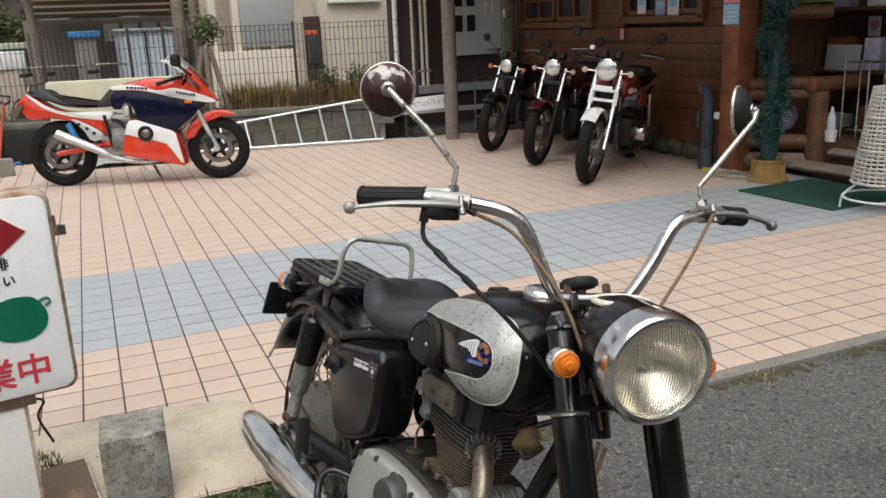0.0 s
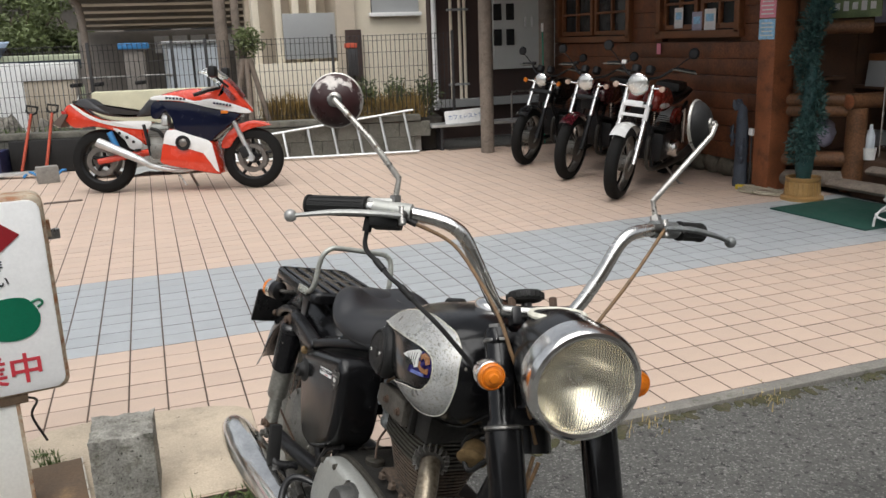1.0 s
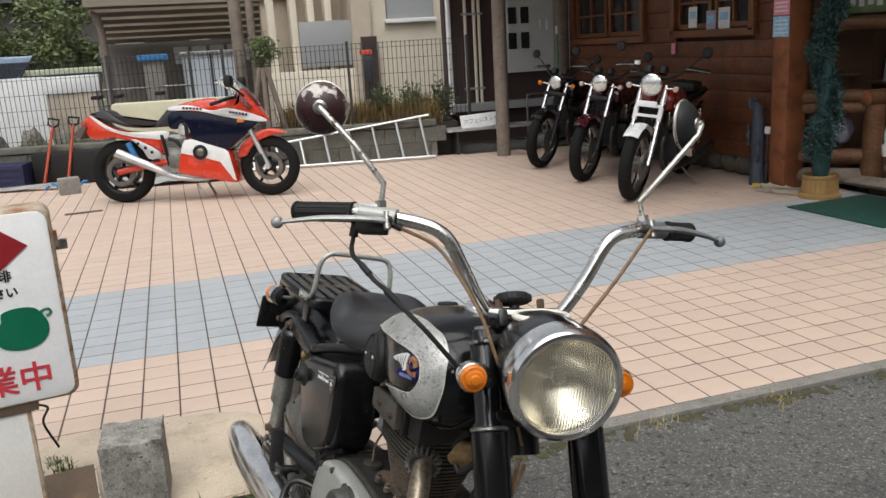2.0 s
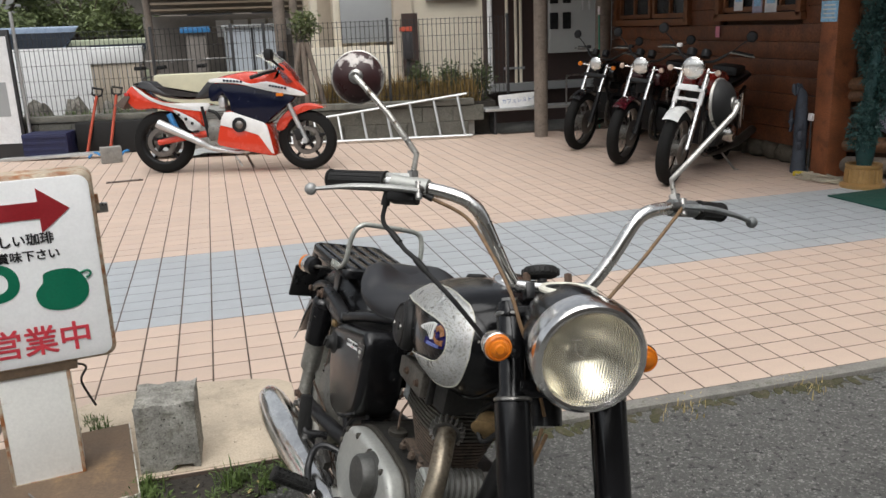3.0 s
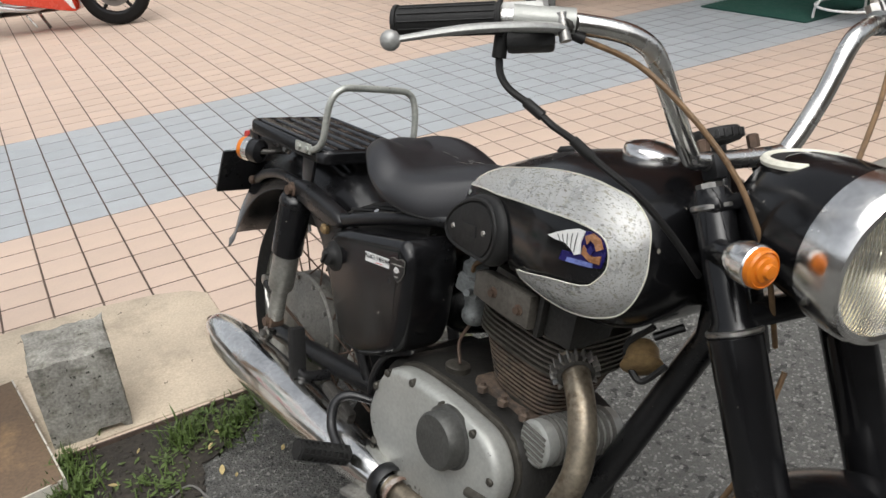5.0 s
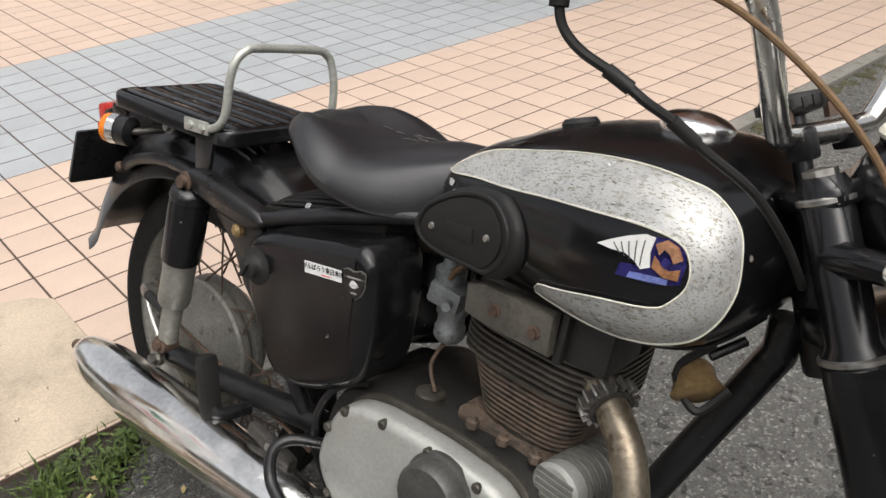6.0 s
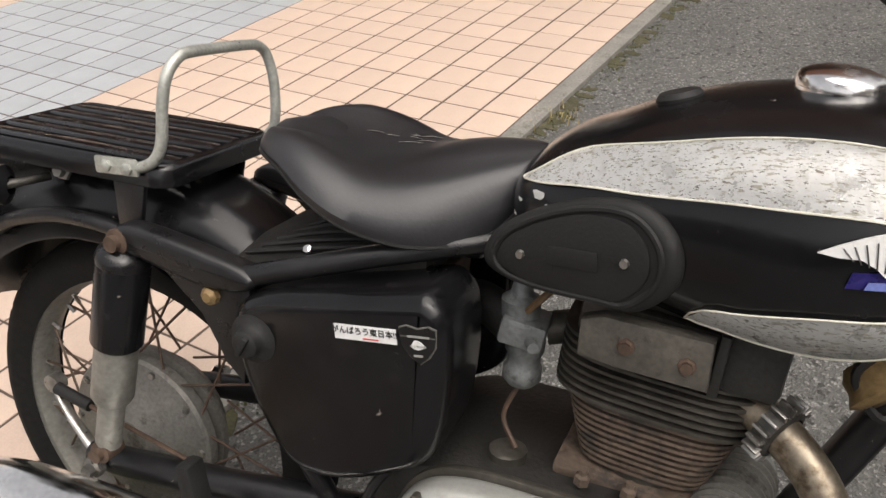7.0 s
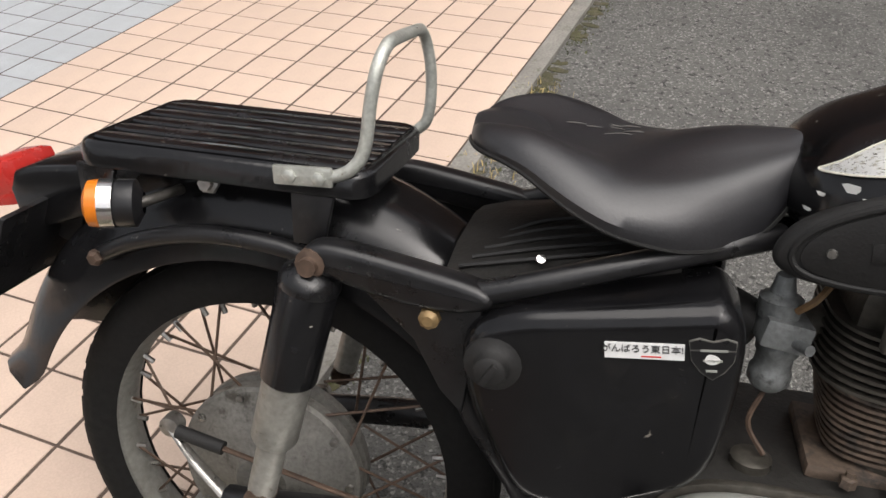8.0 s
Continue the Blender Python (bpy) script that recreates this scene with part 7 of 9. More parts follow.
def engine(b):
    case = part("crankcase", one_slab(curve2([(0.42, 0.32), (0.44, 0.41), (0.50, 0.448), (0.62, 0.452), (0.75, 0.450), (0.805, 0.405), (0.815, 0.28), (0.75, 0.21), (0.60, 0.19), (0.46, 0.22)], 4), 0.23, pose(0, 0.105, 0, 90, 0, 0), 0.012), M_case, b, "oily grey crankcase")
    out = curve2([(0.456, 0.325), (0.468, 0.390), (0.496, 0.435), (0.545, 0.455), (0.62, 0.459), (0.70, 0.455), (0.760, 0.444), (0.793, 0.410), (0.800, 0.368), (0.780, 0.318), (0.735, 0.278), (0.67, 0.252), (0.59, 0.248), (0.50, 0.270)], 5)
    mid = Vector((0.632, 0.356))
    part("cover_joint", one_slab([tuple(mid + (Vector(p) - mid) * 1.03) for p in out], 0.010, pose(0, -0.118, 0, 90, 0, 0), 0.002), M_fin_dark, case)
    cov = part("timing_cover", one_slab(out, 0.046, pose(0, -0.126, 0, 90, 0, 0), 0.015, 4), M_alloy_light, b, "pale alloy engine cover with flaked grey paint")
    part("cover_cap", one_lathe([(0.053, -0.004), (0.053, 0.004), (0.048, 0.006), (0.047, 0.028), (0.043, 0.033), (0.02, 0.034), (0, 0.034)], (0.681, -0.170, 0.405), (0, -1, 0), 36), M_cap, cov)
    for x, z in ((0.475, 0.395), (0.505, 0.434), (0.575, 0.449), (0.655, 0.448), (0.735, 0.440), (0.786, 0.385), (0.770, 0.315), (0.715, 0.275), (0.60, 0.259), (0.485, 0.290)):
        part("cover_screw", one_lathe([(0.0072, -0.006), (0.0072, 0.003), (0.005, 0.005), (0, 0.005)], (x, -0.170, z), (0, -1, 0), 10), M_fin_dark, cov)
    part("lug", one_tube([(0.745, -0.176, 0.345), (0.790, -0.176, 0.352)], 0.008, smooth=False), M_fin_dark, cov)
    part("oil_filler", one_lathe([(0.022, -0.004), (0.022, 0.010), (0.016, 0.014), (0, 0.014)], (0.575, -0.075, 0.452), (0, 0, 1), 16), M_fin_dark, case)
    part("gearbox_hump", one_lathe([(0.06, -0.06), (0.06, 0.05), (0.04, 0.06), (0, 0.06)], (0.47, 0.0, 0.38), (0, -1, 0), 24), M_case, case)
    # barrel: square-round finned cylinder, leaning a little forward
    up = Vector((0.08, 0, 1)).normalized()
    base = Vector((0.716, -0.018, 0.450))
    bar = part("cylinder", one_lathe([(0.055, 0), (0.055, 0.15), (0.055, 0.20), (0, 0.20)], base, up, 28), M_fin_dark, b, "finned iron cylinder, rusty below and sooty above")
    part("base_flange", box(bmesh.new(), (0, 0, 0.004), (0.128, 0.176, 0.018), (0, 0, 0), 0.006, m=axis(base, up)), M_fin_rust, bar)
    for x in (-0.05, 0.0, 0.05):
        part("base_nut", one_lathe([(0.009, 0), (0.009, 0.010), (0.005, 0.012), (0.005, 0.018), (0, 0.018)], base + Vector((x, -0.080, 0.012)), up, 6), M_fin_rust, bar)
    for k in range(18):
        h = 0.022 + 0.0090 * k
        head = k >= 10
        grow = min(1.0, (k + 2) / 11)
        wx, wy = 0.052 + 0.028 * grow + (0.008 if head else 0), 0.066 + 0.030 * grow + (0.014 if head else 0)
        c = base + up * h
        n = 32
        ol = []
        for j in range(n):
            a = 2 * math.pi * j / n
            ol.append((wx * math.copysign(abs(math.cos(a)) ** 0.55, math.cos(a)), wy * math.copysign(abs(math.sin(a)) ** 0.55, math.sin(a))))
        part("fin", one_slab(ol, 0.0036, axis(c, up)), M_fin_dark if head else M_fin_rust, bar)
    hd = base + up * 0.168
    headp = part("cylinder_head", box(bmesh.new(), (0, 0, 0.024), (0.130, 0.186, 0.050), (0, 0, 0), 0.012, m=axis(hd, up)), M_fin_dark, b, "sooty cylinder head with bolted rocker boxes")
    part("rocker_plate", one_slab([(0.652, 0.634), (0.652, 0.672), (0.674, 0.680), (0.776, 0.676), (0.776, 0.624), (0.690, 0.628)], 0.020, pose(0, -0.114, 0, 90, 0, 0), 0.004), M_rocker, headp)
    for x, z in ((0.698, 0.654), (0.755, 0.648)):
        part("head_bolt", one_lathe([(0.009, 0), (0.0085, 0.002), (0.006, 0.003), (0.006, 0.007), (0, 0.007)], (x, -0.134, z), (0, -1, 0), 8), M_spoke, headp)
    part("pushrod_tower", one_box((0.812, -0.062, 0.645), (0.058, 0.09, 0.066), (0, 4, 0), 0.010), M_case, headp)
    part("tower_rib", one_box((0.782, -0.112, 0.645), (0.010, 0.014, 0.066), (0, 4, 0), 0.003), M_case, headp)
    part("rocker_lid", one_box((0.735, 0.0, 0.680), (0.15, 0.15, 0.030), (0, 4, 0), 0.008), M_fin_dark, headp)
    # exhaust
    pipe_pts = [(0.815, -0.072, 0.590), (0.852, -0.096, 0.576), (0.888, -0.116, 0.545), (0.911, -0.131, 0.500), (0.914, -0.143, 0.450), (0.894, -0.155, 0.388), (0.850, -0.164, 0.325), (0.79, -0.170, 0.278),
                (0.71, -0.176, 0.254), (0.62, -0.184, 0.246), (0.52, -0.190, 0.248)]
    pipe = part("exhaust_pipe", one_tube(pipe_pts, 0.0205, seg=18, per=8), M_pipe, b, "heat-browned exhaust pipe")
    way = (Vector(pipe_pts[1]) - Vector(pipe_pts[0])).normalized()
    nut = part("finned_nut", one_lathe([(0.022, -0.011), (0.028, -0.009), (0.028, 0.009), (0.022, 0.011)], (0.842, -0.090, 0.581), way, 28), M_dark_steel, pipe)
    am = axis((0.842, -0.090, 0.581), way)
    for k in range(18):
        a = 2 * math.pi * k / 18
        part("nut_fin", box(bmesh.new(), (0.031 * math.cos(a), 0.031 * math.sin(a), 0), (0.011, 0.0035, 0.018), (0, 0, math.degrees(a)), 0.0015, m=am), M_steel, nut)
    mp = [(0.57, -0.187, 0.247), (0.52, -0.190, 0.247), (0.42, -0.192, 0.248), (0.30, -0.194, 0.249), (0.15, -0.195, 0.250), (0.02, -0.195, 0.250), (-0.08, -0.194, 0.250), (-0.14, -0.192, 0.250), (-0.165, -0.191, 0.249), (-0.178, -0.191, 0.249)]
    muff = part("silencer", one_tube(mp, [0.026, 0.036, 0.045, 0.051, 0.054, 0.053, 0.047, 0.037, 0.024, 0.012], seg=28, per=4), M_silencer, b, "tapered chrome silencer with streaky polish")
    part("tail_nub", one_tube([(-0.172, -0.191, 0.249), (-0.196, -0.191, 0.248)], 0.011, smooth=False), M_spoke, muff)
    part("clamp", one_lathe([(0.033, -0.014), (0.036, -0.010), (0.036, 0.010), (0.033, 0.014)], (0.555, -0.188, 0.247), (-1, -0.03, 0), 24), M_frame, muff)
    part("clamp_ring", one_lathe([(0.027, -0.006), (0.029, 0.0), (0.027, 0.006)], (0.585, -0.187, 0.247), (-1, -0.03, 0), 24), M_rust_steel, muff)
    part("hanger", one_box((0.36, -0.172, 0.304), (0.10, 0.02, 0.022), (0, 14, 0), 0.005), M_dark_steel, muff)
    part("hanger_bolt", one_lathe([(0.009, 0), (0.009, 0.010), (0, 0.010)], (0.372, -0.180, 0.312), (0, -1, 0), 8), M_steel, muff)
    # dynamo: ribbed cylinder across the front of the crankcase
    dyn = part("dynamo", one_lathe([(0.0, 0), (0.032, 0), (0.037, 0.004), (0.037, 0.018), (0.033, 0.020), (0.033, 0.15), (0, 0.15)], (0.806, -0.112, 0.445), (0.15, 1, 0), 28), M_alloy_light, b, "ribbed alloy dynamo")
    for k in range(9):
        part("dynamo_rib", one_lathe([(0.033, 0), (0.039, 0.001), (0.039, 0.004), (0.033, 0.005)], (0.810 + 0.0018 * k, -0.086 + 0.0125 * k, 0.445), (0.15, 1, 0), 24), M_alloy, dyn)
    for k in range(6):
        part("end_groove", one_box((0.806, -0.1135, 0.4225 + 0.009 * k), (0.056, 0.003, 0.0035), (0, 0, -9)), M_alloy, dyn)
    # carburettor
    carb = part("carburettor", one_lathe([(0, -0.02), (0.016, -0.02), (0.022, -0.012), (0.022, 0.0), (0.019, 0.004), (0.019, 0.02), (0.022, 0.024), (0.022, 0.035), (0.017, 0.045), (0.017, 0.06), (0, 0.06)], (0.578, -0.055, 0.560), (0.05, -0.05, 1), 18), M_zinc, b, "zinc-grey carburettor")
    part("carb_body", one_box((0.578, -0.06, 0.612), (0.05, 0.05, 0.032), (0, 10, 8), 0.006), M_zinc, carb)
    part("carb_top", one_lathe([(0.021, 0), (0.022, 0.02), (0.013, 0.026), (0.009, 0.045), (0, 0.045)], (0.572, -0.06, 0.625), (0, 0, 1), 14), M_zinc, carb)
    part("idle_screw", one_tube([(0.59, -0.08, 0.606), (0.60, -0.10, 0.61)], 0.006, smooth=False), M_zinc, carb)
    part("inlet_stub", one_tube([(0.595, -0.03, 0.60), (0.66, -0.01, 0.615)], 0.019, smooth=False), M_fin_dark, carb)
    part("air_hose", one_tube([(0.56, -0.04, 0.60), (0.52, -0.02, 0.61), (0.48, 0, 0.60)], 0.024), M_rubber_part, carb)
    part("fuel_pipe", one_tube([(0.62, -0.06, 0.68), (0.60, -0.085, 0.66), (0.585, -0.078, 0.64)], 0.004, seg=6), M_cable, carb)
    part("drain_pipe", one_tube([(0.575, -0.06, 0.535), (0.565, -0.07, 0.50), (0.585, -0.08, 0.47)], 0.003, seg=6), M_spoke, carb)
    # kick-starter, footrests, pedal
    kick = part("kick_starter", one_tube([(0.455, -0.15, 0.345), (0.420, -0.188, 0.352), (0.408, -0.212, 0.335), (0.425, -0.226, 0.300), (0.470, -0.236, 0.282)], 0.009), M_frame, b, "steel kick-starter with its rubber pedal")
    peg0, peg1 = Vector((0.492, -0.232, 0.280)), Vector((0.482, -0.328, 0.316))
    part("pedal_rubber", one_tube([peg0, peg1], 0.0155, smooth=False, seg=14), M_rubber_part, kick)
    way = (peg1 - peg0).normalized()
    for k in range(9):
        part("rubber_rib", one_lathe([(0.0155, -0.0028), (0.0185, -0.002), (0.0185, 0.002), (0.0155, 0.0028)], peg0 + way * (0.006 + 0.0115 * k), way, 14), M_rubber_part, kick)
    pm = axis(peg0, way)
    for k in range(8):
        a = 2 * math.pi * k / 8
        part("rubber_bar", box(bmesh.new(), (0.0163 * math.cos(a), 0.0163 * math.sin(a), 0.052), (0.0045, 0.0045, 0.100), (0, 0, math.degrees(a)), m=pm), M_rubber_part, kick)
    cable = part("curved_guard", one_tube([(0.500, -0.125, 0.462), (0.458, -0.142, 0.440), (0.432, -0.150, 0.39), (0.430, -0.150, 0.33)], 0.006), M_frame, b)
    part("pillion_footrest", one_box((0.222, -0.190, 0.350), (0.022, 0.032, 0.104), (0, -10, 0), 0.007), M_rubber_part, b, "folded black rubber pillion footrest")
    part("footrest_bracket", one_tube([(0.25, -0.13, 0.30), (0.24, -0.178, 0.302), (0.228, -0.190, 0.315)], 0.012), M_frame, b)
    ped = part("brake_pedal", one_tube([(0.50, -0.15, 0.205), (0.55, -0.235, 0.195), (0.60, -0.245, 0.205), (0.64, -0.235, 0.225)], 0.010), M_frame, b, "black bent brake pedal")
    part("pedal_plate", one_box((0.53, -0.225, 0.225), (0.06, 0.045, 0.010), (0, -8, 10), 0.004), M_alloy, ped)
    # horn under the tank
    horn = part("horn", one_lathe([(0, 0), (0.018, 0), (0.024, 0.010), (0.024, 0.022), (0.030, 0.034), (0.018, 0.040), (0, 0.040)], (0.905, -0.035, 0.640), (0.5, -0.45, -0.5), 24), M_brass, b, "tarnished brass horn")
    part("horn_bracket", one_tube([(0.925, -0.04, 0.66), (0.95, -0.01, 0.68)], 0.006), M_frame, horn)
    part("wire_loom", one_tube([(0.93, -0.05, 0.68), (0.90, -0.06, 0.64), (0.93, -0.06, 0.60), (0.955, -0.04, 0.63)], 0.005, seg=6), M_rubber_part, horn)


def steering(b):
    g = in_steer
    roll = pose(0, 0, 0, -4, 0, 0)
    G = lambda pts: [STEER @ roll @ Vector(p) for p in pts]
    gw = lambda v: STEER.to_3x3() @ Vector(v)
    front_at = (0.088, 0, -0.722)
    wheel(b, "front_wheel", front_at, STEER, tyre_r=0.300, rim_r=0.241, half=0.040, hub_r=0.09)
    part("front_mudguard", arc_fender(bmesh.new(), front_at, 0.315, 0.348, 0.068, -12, 190, 44, STEER, crown=2.4), M_paint, b, "black front mudguard with chipped paint")
    for s in (-1, 1):
        x, y = 0.062, s * 0.085
        leg = part("fork_leg", one_lathe([(0.0, 0.0), (0.019, 0.0), (0.024, -0.010), (0.024, -0.155), (0.030, -0.165), (0.030, -0.172), (0.0325, -0.175), (0.031, -0.375), (0.029, -0.382), (0, -0.382)],
                                         g((x, y, -0.022)), gw((0, 0, 1)), 28), M_paint, b, "black fork leg over a rusty steel slider")
        part("slider", one_lathe([(0.025, -0.38), (0.026, -0.385), (0.025, -0.64), (0.018, -0.71), (0, -0.71)], g((x, y, -0.022)), gw((0, 0, 1)), 24), M_rust_steel, leg)
        part("ring", one_lathe([(0.0305, -0.165), (0.0335, -0.167), (0.0335, -0.171), (0.0305, -0.173)], g((x, y, -0.022)), gw((0, 0, 1)), 28), M_steel, leg)
        part("top_ring", one_lathe([(0.0242, -0.018), (0.0262, -0.020), (0.0262, -0.024), (0.0242, -0.026)], g((x, y, -0.022)), gw((0, 0, 1)), 28), M_steel, leg)
        part("top_cap", one_lathe([(0.016, 0.0), (0.016, 0.006), (0, 0.008)], g((x, y, -0.022)), gw((0, 0, 1)), 6), M_steel, leg)
        part("lamp_ear", one_tube(G([(x, y * 1.0, -0.10), (0.10, s * 0.095, -0.11), (0.145, s * 0.092, -0.125)]), [0.018, 0.015, 0.012]), M_paint, leg)
        # front indicators
        at, way = G([(0.165, s * (0.128 if s < 0 else 0.118), -0.120)])[0], gw((0.9, s * -0.02, -0.38))
        ind = part("front_indicator", one_lathe([(0.0, -0.030), (0.014, -0.028), (0.0215, -0.016), (0.0235, -0.004), (0.0240, 0.010), (0.0225, 0.012), (0, 0.012)], at, way, 28), M_chrome, b, "round orange indicator in a chrome cup")
        part("lens", one_lathe([(0.0222, 0.012), (0.0215, 0.018), (0.0190, 0.0205), (0.0180, 0.0190), (0.0142, 0.0205), (0.0132, 0.0235), (0.0085, 0.0250), (0.0070, 0.0290), (0, 0.0300)], at, way, 28), M_orange, ind)
        part("stalk", one_tube([at - 0.02 * way.normalized(), g((0.14, s * 0.10, -0.118))], 0.007, smooth=False), M_frame, ind)
    part("top_yoke", one_slab(curve2([(-0.03, -0.03), (0.038, -0.100), (0.084, -0.100), (0.085, -0.05), (0.085, 0.05), (0.084, 0.100), (0.038, 0.100), (-0.03, 0.03)], 4), 0.02, STEER @ Matrix.Translation((0, 0, -0.052)), 0.004), M_paint, b)
    part("bottom_yoke", one_slab(curve2([(-0.03, -0.03), (0.04, -0.088), (0.080, -0.088), (0.085, -0.05), (0.085, 0.05), (0.080, 0.088), (0.04, 0.088), (-0.03, 0.03)], 4), 0.03, STEER @ Matrix.Translation((0, 0, -0.190)), 0.004), M_paint, b)
    # handlebar: one bent tube
    right_bar = [(0.014, -0.050, 0.016), (0.019, -0.072, 0.030), (0.048, -0.106, 0.084), (0.070, -0.134, 0.132), (0.075, -0.153, 0.152), (0.071, -0.180, 0.167), (0.058, -0.225, 0.182), (0.034, -0.288, 0.200), (-0.046, -0.396, 0.226)]
    left_bar = [(0.022, 0.058, 0.011), (0.029, 0.080, 0.020), (0.052, 0.118, 0.070), (0.072, 0.150, 0.122), (0.076, 0.171, 0.143), (0.070, 0.200, 0.155), (0.055, 0.238, 0.163), (0.035, 0.290, 0.168), (0.018, 0.345, 0.171)]
    bar = part("handlebar", one_tube([g(p) for p in right_bar[::-1] + left_bar], 0.0125, seg=14, per=6), M_bar, b, "high dull-chrome handlebar")
    for y in (-0.036, 0.044):
        part("bar_clamp", one_box((0, 0, 0), (0.030, 0.018, 0.032), (0, 0, 0), 0.005), M_frame, bar).data.transform(STEER @ Matrix.Translation((0.016, y, 0.006)))
        part("clamp_bolt", one_lathe([(0.008, 0.0), (0.008, 0.016), (0.005, 0.018), (0, 0.018)], g((0.004, y, 0.026)), gw((0, 0, 1)), 6), M_spoke, bar)
    part("damper_stem", one_tube(G([(-0.006, -0.006, -0.04), (-0.006, -0.006, 0.045)]), 0.010, smooth=False), M_frame, b)
    damper = part("damper_knob", one_lathe([(0.010, 0.018), (0.030, 0.022), (0.034, 0.027), (0.034, 0.034), (0.030, 0.040), (0, 0.042)], g((-0.006, -0.006, 0.016)), gw((0, 0, 1)), 32), M_rubber_part, b, "black ribbed damper knob")
    for k in range(20):
        a = 2 * math.pi * k / 20
        part("knurl", box(bmesh.new(), (-0.006 + 0.034 * math.cos(a), -0.006 + 0.034 * math.sin(a), 0.0465), (0.004, 0.005, 0.011), (0, 0, math.degrees(a)), 0.001, m=STEER), M_rubber_part, damper)
    for s, grip_pts, perch_pts, lever_pts, pivot_at in (
            (-1, [(0.027, -0.300, 0.203), (-0.048, -0.400, 0.228)], [(0.060, -0.228, 0.183), (0.034, -0.290, 0.200)], [(0.062, -0.236, 0.176), (0.064, -0.29, 0.180), (0.052, -0.36, 0.184), (0.029, -0.428, 0.184)], (0.064, -0.246, 0.177)),
            (1, [(0.030, 0.305, 0.169), (0.008, 0.362, 0.173)], [(0.056, 0.234, 0.164), (0.038, 0.290, 0.168)], [(0.084, 0.245, 0.158), (0.078, 0.30, 0.158), (0.058, 0.36, 0.154), (0.034, 0.406, 0.149)], (0.076, 0.250, 0.160))):
        a, c = g(grip_pts[0]), g(grip_pts[1])
        grip = part("grip", one_tube([a, c], 0.0170, smooth=False, seg=18), M_rubber_part, b, "black rubber grip")
        for p in (a.lerp(c, 0.01), a.lerp(c, 0.97)):
            part("collar", one_lathe([(0.0165, -0.003), (0.0195, -0.002), (0.0195, 0.002), (0.0165, 0.003)], p, c - a, 16), M_rubber_part, grip)
        for k in range(12):
            t = 2 * math.pi * k / 12
            off = axis(a, c - a).to_3x3() @ Vector((0.0172 * math.cos(t), 0.0172 * math.sin(t), 0))
            part("groove_rib", one_tube([a.lerp(c, 0.05) + off, a.lerp(c, 0.93) + off], 0.0012, smooth=False, seg=4), M_rubber_part, grip)
        perch = part("lever_perch", one_tube([g(p) for p in perch_pts], 0.0160 if s < 0 else 0.0165, smooth=False, seg=16), M_alloy_light if s < 0 else M_zinc, b, "cast grey lever bracket")
        lever = part("lever", one_tube([g(p) for p in lever_pts], [0.0085, 0.0095, 0.0090, 0.0060], seg=12, flat=0.60), M_lever if s < 0 else M_zinc, b, "dull alloy lever with a ball end")
        end = g(lever_pts[-1]) + 0.008 * (g(lever_pts[-1]) - g(lever_pts[-2])).normalized()
        part("ball_end", one_lathe([(0, -0.0115), (0.0058, -0.0100), (0.0100, -0.0058), (0.0115, 0), (0.0100, 0.0058), (0.0058, 0.0100), (0, 0.0115)], end, (0, 0, 1), 18), M_lever if s < 0 else M_zinc, lever)
        part("pivot", one_tube([g(pivot_at) - gw((0, 0, 0.016)), g(pivot_at) + gw((0, 0, 0.016))], 0.007, smooth=False), M_steel, lever)
        part("pivot_arm", one_tube([g(perch_pts[0]), g(pivot_at)], 0.010, smooth=False), M_dark_steel, perch)
    # switch housing on the right
    sw = part("switch_box", one_box((0, 0, 0), (0.044, 0.050, 0.030), (0, 0, 0), 0.006), M_lever, b, "grey switch housing")
    sw.data.transform(STEER @ pose(0.026, -0.274, 0.201, -9, 0, -28))
    part("switch_lower", one_box((0, 0, 0), (0.036, 0.055, 0.020), (0, 0, 0), 0.006), M_rubber_part, sw).data.transform(STEER @ pose(0.026, -0.268, 0.174, -9, 0, -28))
    # cables
    cables = [("clutch_cable", 0.0034, [(0.056, -0.240, 0.176), (0.060, -0.222, 0.164), (0.071, -0.160, 0.126), (0.104, -0.126, 0.055), (0.122, -0.100, -0.012), (0.124, -0.084, -0.070), (0.105, -0.060, -0.13), (0.062, -0.03, -0.22)]),
              ("brake_cable", 0.0034, [(0.080, 0.246, 0.157), (0.085, 0.232, 0.141), (0.112, 0.151, 0.054), (0.127, 0.074, -0.024), (0.130, 0.055, -0.045)]),
              ("speedo_cable", 0.0036, [(0.045, -0.03, -0.24), (0.04, -0.07, -0.34), (-0.01, -0.105, -0.42), (-0.03, -0.115, -0.52), (-0.005, -0.105, -0.60), (0.06, -0.09, -0.715)]),
              ("second_cable", 0.0036, [(0.07, -0.03, -0.25), (0.03, -0.075, -0.36), (-0.012, -0.095, -0.46), (-0.012, -0.105, -0.56), (0.04, -0.095, -0.70)])]
    for name, r, pts in cables:
        part(name, one_tube([g(p) for p in pts], r, seg=8, per=8), M_cable, b)
    part("cable_ferrule", one_tube([g((0.054, -0.248, 0.180)), g((0.060, -0.220, 0.163))], 0.0062, smooth=False), M_rubber_part, b)
    loom = [Vector(p) for p in ((0.812, -0.288, 1.030), (0.818, -0.291, 1.008), (0.830, -0.296, 0.995), (0.848, -0.296, 0.983), (0.872, -0.284, 0.970), (0.897, -0.272, 0.953), (0.915, -0.255, 0.940), (0.940, -0.233, 0.918), (0.975, -0.200, 0.888), (0.998, -0.150, 0.840), (1.01, -0.10, 0.79))]
    switch_cable = part("switch_cable", one_tube(loom, 0.0044, seg=8, per=8), M_rubber_part, b)
